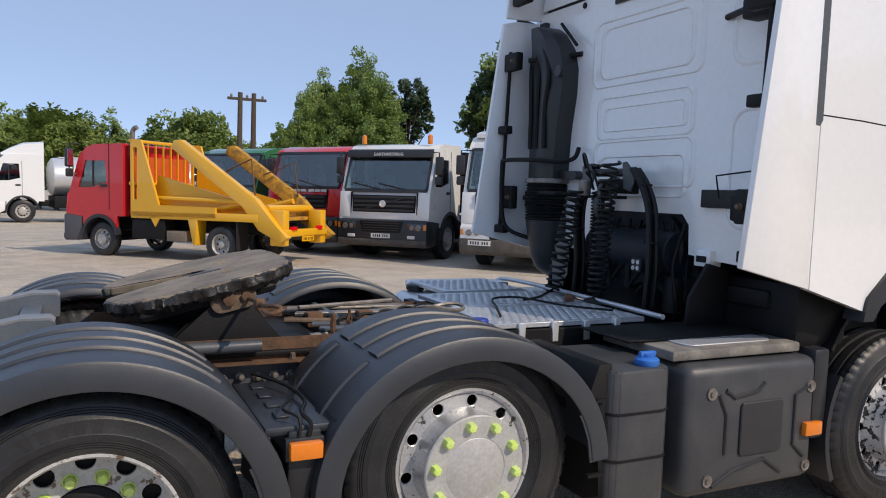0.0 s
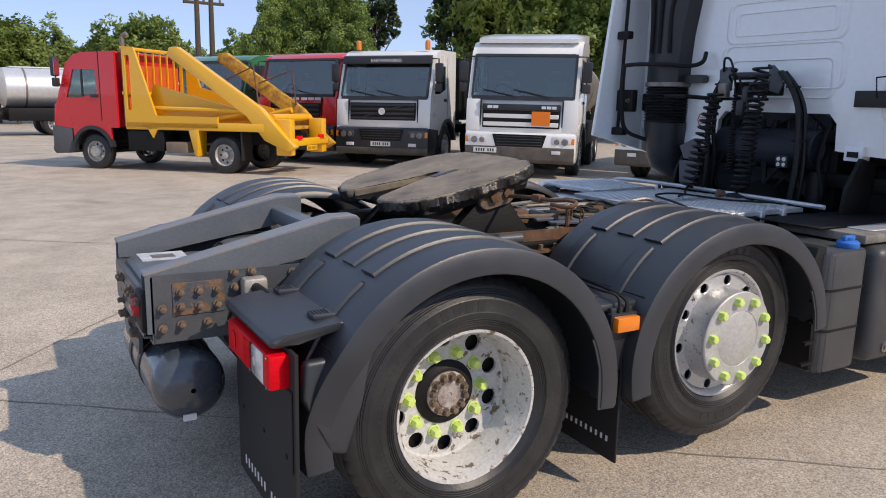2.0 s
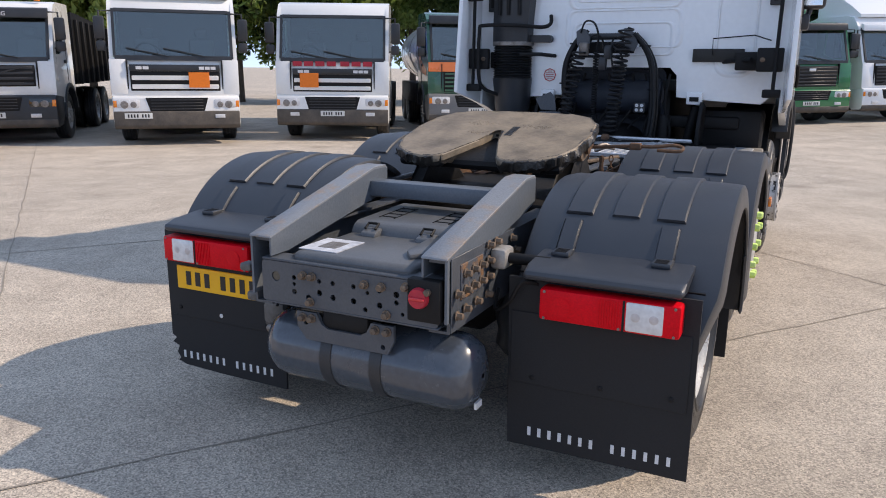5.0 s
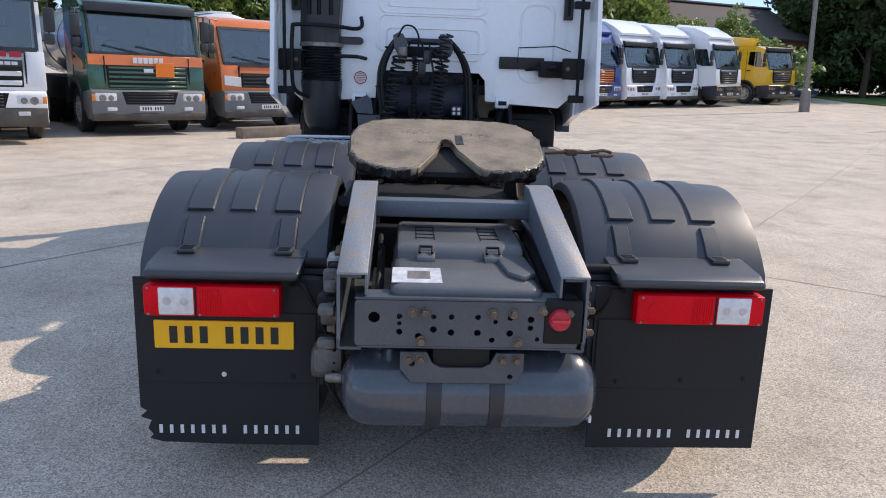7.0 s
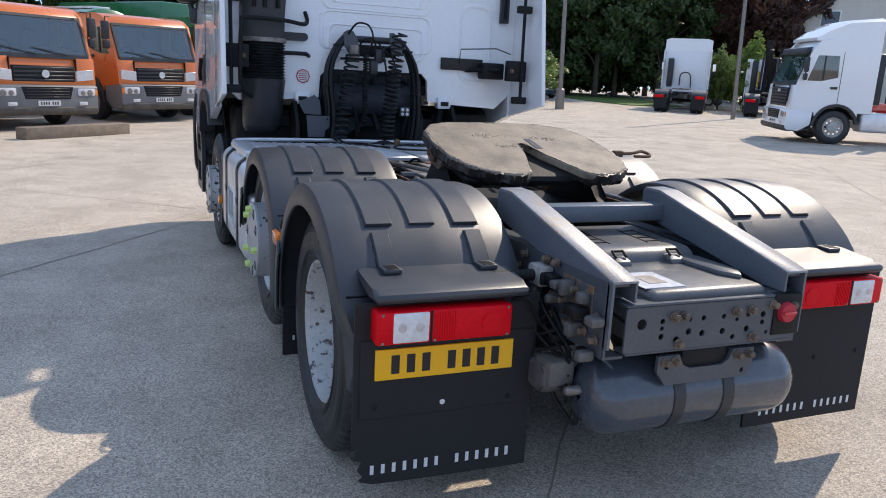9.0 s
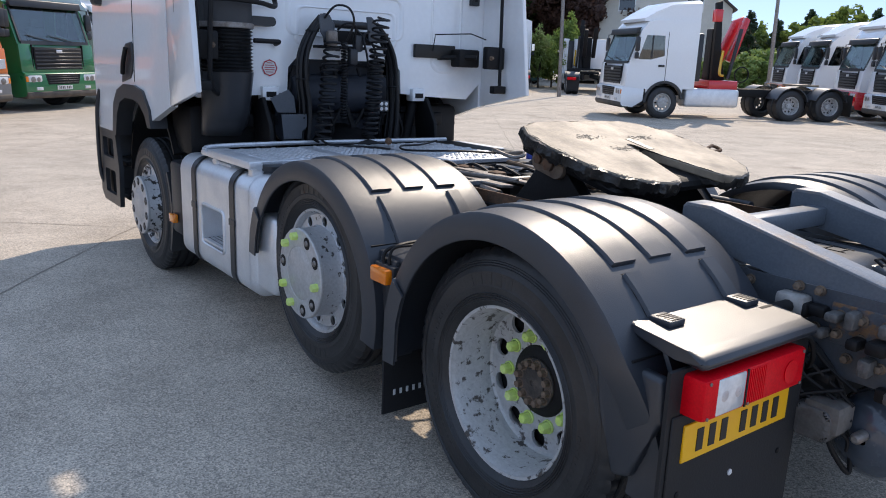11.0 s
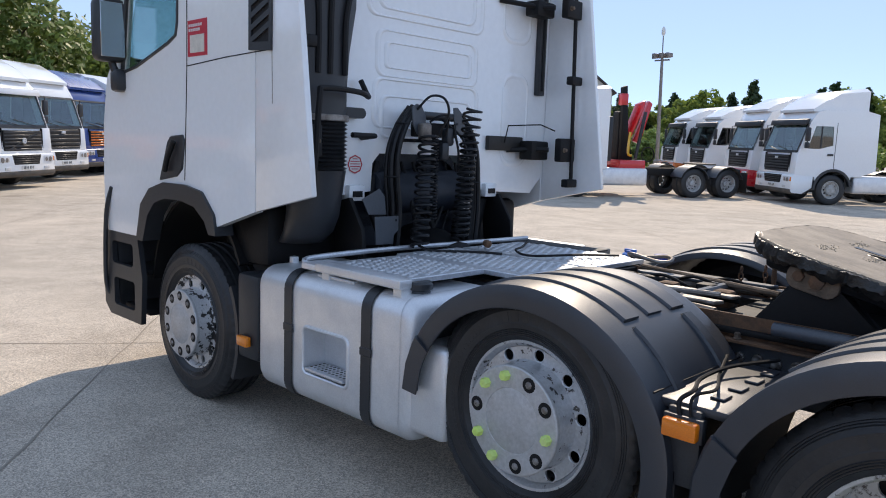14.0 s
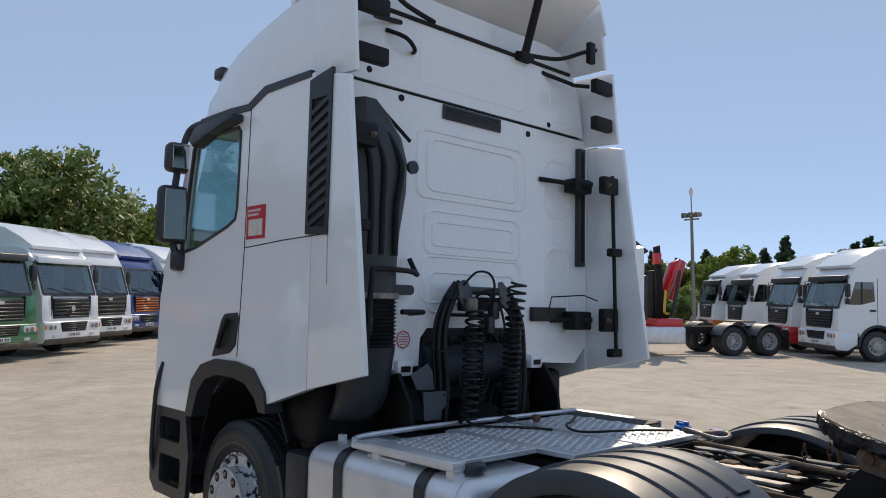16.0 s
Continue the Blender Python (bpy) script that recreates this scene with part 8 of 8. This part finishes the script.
part("sticker_panel", box(B(), (3.635, CABW + 0.003, 2.145), (3.80, CABW + 0.005, 2.245)), RENDER_WALL, TU)
for k in range(2):
    for j in range(7 - k):
        part("sticker_bar", box(B(), (3.802 - 0.023 * j, CABW + 0.003, 2.292 - 0.026 * k), (3.814 - 0.023 * j, CABW + 0.005, 2.308 - 0.026 * k)), CHALK, TU)

# roof with its deflector
def roof_ring(x, low, top, half):
    return [(x, -half, low), (x, -half, low + (top - low) * 0.45), (x, -half + 0.05, low + (top - low) * 0.78), (x, -half + 0.20, low + (top - low) * 0.96), (x, -half + 0.4, top), (x, half - 0.4, top), (x, half - 0.20, low + (top - low) * 0.96), (x, half - 0.05, low + (top - low) * 0.78), (x, half, low + (top - low) * 0.45), (x, half, low)]


part("roof", loft(B(), [roof_ring(4.70, 2.92, 3.0, 1.17), roof_ring(4.62, 2.96, 3.16, 1.20), roof_ring(4.54, 2.98, 3.295, 1.225), roof_ring(4.40, 3.0, 3.415, 1.24), roof_ring(4.165, 3.01, 3.525, 1.25), roof_ring(3.906, 3.02, 3.61, 1.255), roof_ring(3.58, 3.02, 3.69, 1.255), roof_ring(3.20, 3.04, 3.75, 1.23)]), WHITE, TU, "white rounded cab roof")
PLACE[0] = CAB
part("roof_deflector", prism(B(), [(3.6, 3.70), (3.1, 3.93), (2.78, 4.10), (2.77, 4.07), (3.1, 3.86), (3.6, 3.62)], -1.10, 1.10, "y", 0.01), WHITE, TU, "white roof air deflector")
part("deflector_strut", tube(B(), [(2.97, -0.45, 3.53), (2.84, -0.47, 3.98)], 0.03, 8), DARK, TU)
part("strut_foot", box(B(), (2.93, -0.52, 3.50), (3.02, -0.38, 3.56), 0.01), DARK, TU)
part("roof_gutter", tube(B(), [(2.99, -1.0, 3.53), (2.99, 1.0, 3.53)], 0.014, 6), DARK, TU)
part("roof_marker", box(B(), (4.32, 1.10, 3.30), (4.44, 1.20, 3.385), 0.02), BLACK, TU)
part("aerial", tube(B(), [(3.4, 0.95, 3.75), (3.15, 1.0, 4.3)], 0.005, 5), DARK, TU)
part("grab_bar", tube(B(), curve([(2.99, 0.80, 3.40), (2.92, 0.70, 3.36), (2.93, 0.62, 3.31), (2.99, 0.58, 3.31)], 3), 0.014, 7), DARK, TU)
part("grab_bar", tube(B(), [(2.96, 0.88, 2.92), (2.93, 0.64, 2.73)], 0.012, 7), DARK, TU)

# air intake stack
duct = part("intake_duct", loft(B(), [[(x, y, z) for x, y in ((3.02, yc - w), (2.87, yc - w * 0.95), (2.82, yc - w * 0.55), (2.82, yc + w * 0.55), (2.87, yc + w * 0.95), (3.02, yc + w))] for z, yc, w in ((1.80, 0.93, 0.165), (1.95, 0.93, 0.165), (2.15, 0.92, 0.17), (2.40, 0.91, 0.205), (2.58, 0.915, 0.215), (2.72, 0.94, 0.19), (2.84, 0.99, 0.13), (2.90, 1.03, 0.07))]), BLACK, TU, "black moulded air intake duct")
for k, (ya, yb, yc) in enumerate(((0.83, 0.80, 0.92), (0.93, 0.93, 1.0), (1.01, 1.03, 1.06))):
    part("duct_groove", tube(B(), curve([(2.817, ya, 2.02), (2.813, ya, 2.3), (2.815, yb, 2.55), (2.84, yc, 2.76 - 0.05 * k)]), 0.017, 7), DARK, duct)
part("duct_lug", prism(B(), rrect(0.58, 1.80, 0.84, 1.86, 0.028), 2.93, 2.99, "x"), BLACK, duct)
part("duct_lug", lathe(B(), [(0.04, 0), (0.04, 0.02), (0.001, 0.02)], 12), BLACK, duct, at=pose(2.84, 0.70, 2.55, 0, 0, 90))
bel = []
for k in range(13):
    bel += [(0.172, 1.775 - 0.022 * k), (0.152, 1.764 - 0.022 * k)]
bm = lathe(B(), bel, 28, "z", at=(2.94, 0.925, 0))
part("intake_bellows", bm, RUBBER, TU, "ribbed rubber bellows")
part("bellows_band", lathe(B(), [(0.174, 1.77), (0.178, 1.775), (0.178, 1.80), (0.174, 1.805)], 28, "z", at=(2.94, 0.925, 0)), STEEL, TU)
part("intake_elbow", loft(B(), [[(2.94 + dx + r * math.cos(a), 0.925 + dy + r * 1.1 * math.sin(a), z) for a in [2 * math.pi * i / 16 for i in range(16)]] for z, r, dx, dy in ((1.50, 0.158, 0, 0), (1.38, 0.148, 0.01, 0.0), (1.24, 0.142, 0.03, 0.0), (1.15, 0.135, 0.07, 0.0), (1.08, 0.12, 0.16, -0.01))]), BLACK, TU)
part("duct_arm", tube(B(), [(2.99, 0.56, 1.69), (2.80, 0.62, 1.70), (2.78, 0.80, 1.70)], 0.016, 7), DARK, TU)
part("duct_arm", tube(B(), curve([(2.96, 0.60, 2.02), (2.92, 0.59, 1.95), (2.84, 0.64, 1.92), (2.72, 0.80, 1.93), (2.66, 1.08, 1.93), (2.65, 1.12, 1.88), (2.67, 1.13, 1.55), (2.72, 1.11, 1.42), (2.85, 1.02, 1.36)], 4), 0.016, 8), DARK, TU)

# hose gantry and coils
gan = part("hose_gantry", tube(B(), [(2.85, 0.27, 1.84), (2.85, -0.14, 1.84)], 0.026, 10), BLACK, TU, "black air-line gantry with hanging coils")
part("gantry_plate", box(B(), (2.87, -0.13, 1.71), (2.90, 0.25, 1.80), 0.008), DARK, gan)
part("gantry_tray", box(B(), (2.78, -0.02, 1.675), (2.90, 0.33, 1.695), 0.006), DARK, gan)
part("gantry_head", prism(B(), [(0.33, 1.88), (0.29, 1.905), (0.25, 1.895), (0.21, 1.83), (0.215, 1.74), (0.28, 1.72), (0.32, 1.78)], 2.80, 2.812, "x", 0.004, 1), FRAME, gan)
part("gantry_head", prism(B(), [(-0.05, 1.90), (-0.09, 1.905), (-0.14, 1.86), (-0.17, 1.78), (-0.14, 1.72), (-0.07, 1.74)], 2.82, 2.832, "x", 0.004, 1), FRAME, gan)
part("gantry_valve", lathe(B(), [(0.035, 1.69), (0.04, 1.70), (0.04, 1.78), (0.03, 1.79), (0.001, 1.79)], 14, "z", at=(2.77, 0.25, 0)), STEEL, gan)
for side, pts in ((1, [(0.27, 1.89), (0.36, 1.78), (0.425, 1.63), (0.435, 1.46), (0.415, 1.27), (0.43, 1.05)]), (-1, [(-0.12, 1.86), (-0.21, 1.76), (-0.275, 1.62), (-0.295, 1.42), (-0.30, 1.24), (-0.28, 1.04)])):
    for k, (dx, dy, r) in enumerate(((0, 0, 0.020), (-0.03, -0.03, 0.017), (0.02, -0.045, 0.015), (0.03, 0.02, 0.012))):
        part("gantry_hose", tube(B(), curve([(2.86 + dx, y + dy * (0.4 + 0.6 * i / 5), z) for i, (y, z) in enumerate(pts)], 5), r, 8), HOSE, gan)
    for y, z in (pts[1], pts[3]):
        part("cable_tie", lathe(B(), [(0.045, 0), (0.048, 0.004), (0.045, 0.012)], 12, "z", at=(2.86, y - 0.01, z)), DARK, gan)
# coils: top, bottom, radius, turns, wire
for x0, y0, z0, x1, y1, z1, r, turns, w in ((2.72, 0.27, 1.73, 2.65, 0.385, 1.06, 0.050, 15, 0.009), (2.78, 0.148, 1.72, 2.78, 0.15, 1.20, 0.020, 26, 0.006), (2.70, -0.10, 1.90, 2.70, -0.07, 1.66, 0.055, 5, 0.0085), (2.70, -0.07, 1.66, 2.70, -0.015, 1.09, 0.050, 16, 0.009)):
    part("hose_coil", tube(B(), coil((x0, y0, z0), (x1, y1, z1), r, turns, 16), w, 6), HOSE, gan)
for pts in ([(2.80, 0.29, 1.87), (2.74, 0.24, 1.95), (2.70, 0.16, 1.94), (2.70, 0.12, 1.85), (2.76, 0.14, 1.73)], [(2.78, 0.20, 1.80), (2.72, 0.17, 1.84), (2.72, 0.10, 1.83), (2.76, 0.08, 1.72)], [(2.80, -0.06, 1.80), (2.74, 0.02, 1.76), (2.72, 0.0, 1.62), (2.74, -0.02, 1.50)], [(2.84, 0.03, 1.82), (2.76, 0.02, 1.77), (2.74, -0.06, 1.70), (2.72, -0.09, 1.58)], [(2.66, 0.385, 1.07), (2.58, 0.35, 1.045), (2.42, 0.20, 1.045), (2.25, 0.10, 1.045)]):
    part("air_hose", tube(B(), curve(pts, 6), 0.008, 6), HOSE, gan)
for y, z in ((0.09, 1.63), (0.05, 1.72)):
    part("plug_socket", box(B(), (2.74, y - 0.032, z - 0.06), (2.80, y + 0.032, z + 0.05), 0.016), BLACK, gan)
part("work_lamp", box(B(), (2.83, -0.255, 1.245), (2.86, -0.165, 1.325), 0.008), BLACK, TU, "small square work lamp")
for y, z in ((-0.23, 1.267), (-0.19, 1.267), (-0.23, 1.303), (-0.19, 1.303)):
    part("work_lamp_glass", lathe(B(), [(0.014, 0), (0.013, 0.003), (0.001, 0.004)], 12), CLEAR_LENS, TU, at=pose(2.83, y, z, 0, 0, 90))
part("bay_shield", prism(B(), rrect(-0.36, 1.02, 0.52, 1.60, 0.08), 3.10, 3.13, "x"), BAY, TU, "dark blue-black engine cover")
part("shield_roll", lathe(B(), [(0.13, -0.34), (0.14, -0.32), (0.14, 0.42), (0.13, 0.44)], 24, at=(3.06, 0, 1.36), cap=True), BAY, TU)
part("guard_sheet", prism(B(), [(0.67, 1.335), (0.54, 1.395), (0.50, 1.35), (0.485, 1.24), (0.62, 1.245)], 2.84, 2.846, "x"), FRAME, TU, "tilted grey sheet bracket")
part("guard_sheet", prism(B(), [(0.615, 1.235), (0.43, 1.235), (0.43, 1.15), (0.465, 1.12), (0.47, 1.07), (0.60, 1.07)], 2.79, 2.796, "x"), FRAME, TU, "grey sheet bracket")
for z in (1.21, 1.24):
    part("sheet_hole", lathe(B(), [(0.008, 0), (0.008, 0.002), (0.001, 0.002)], 8), DARK, TU, at=pose(2.79, 0.45, z, 0, 0, 90))

# engine bay and cab underside seen below the wall
PLACE[0] = pose(0.19, 0, 0)
part("engine_block", box(B(), (3.05, -0.42, 0.75), (4.2, 0.42, 1.45), 0.08), DARK, TU)
part("gearbox", lathe(B(), [(0.10, 2.55), (0.20, 2.6), (0.26, 2.8), (0.30, 3.1)], 20, "x", at=(0, 0, 0.86), cap=True), DARK, TU)
part("cab_mount_beam", box(B(), (3.02, -0.95, 1.12), (3.10, 0.95, 1.22), 0.02), DARK, TU)
for s in (1, -1):
    part("cab_damper", tube(B(), [(3.0, s * 0.55, 0.95), (2.98, s * 0.62, 1.30)], 0.04, 10), DARK, TU)
    part("bay_panel", box(B(), (3.05, min(s * 0.55, s * 1.12), 0.93), (3.45, max(s * 0.55, s * 1.12), 1.28), 0.05), DARK, TU)
    part("mount_bracket", prism(B(), [(2.72, 1.0), (2.98, 1.0), (3.02, 1.30), (2.86, 1.34), (2.74, 1.16)], *sorted((s * 0.66, s * 0.69)), "y", 0.006), DARK, TU)
part("cooler_fan", lathe(B(), [(0.19, 2.97), (0.21, 2.98), (0.21, 3.02), (0.02, 3.03)], 28, "x", at=(0, -0.15, 1.38)), surf("blue_black", (0.012, 0.014, 0.022), rough=0.5), TU)
part("oil_filter", lathe(B(), [(0.06, 1.02), (0.06, 1.2), (0.04, 1.23), (0.001, 1.23)], 16, "z", at=(2.90, -0.38, 0)), DARK, TU)
for k in range(9):
    rnd = random.Random(60 + k)
    y = -0.40 + 0.1 * k
    part("bay_hose", tube(B(), curve([(2.95, y, 1.55), (2.90 + rnd.uniform(-0.05, 0.05), y + rnd.uniform(-0.08, 0.08), 1.3), (2.86, y + rnd.uniform(-0.1, 0.1), 1.1), (2.9, y, 0.98)]), rnd.choice((0.008, 0.012, 0.02)), 6), DARK, TU)
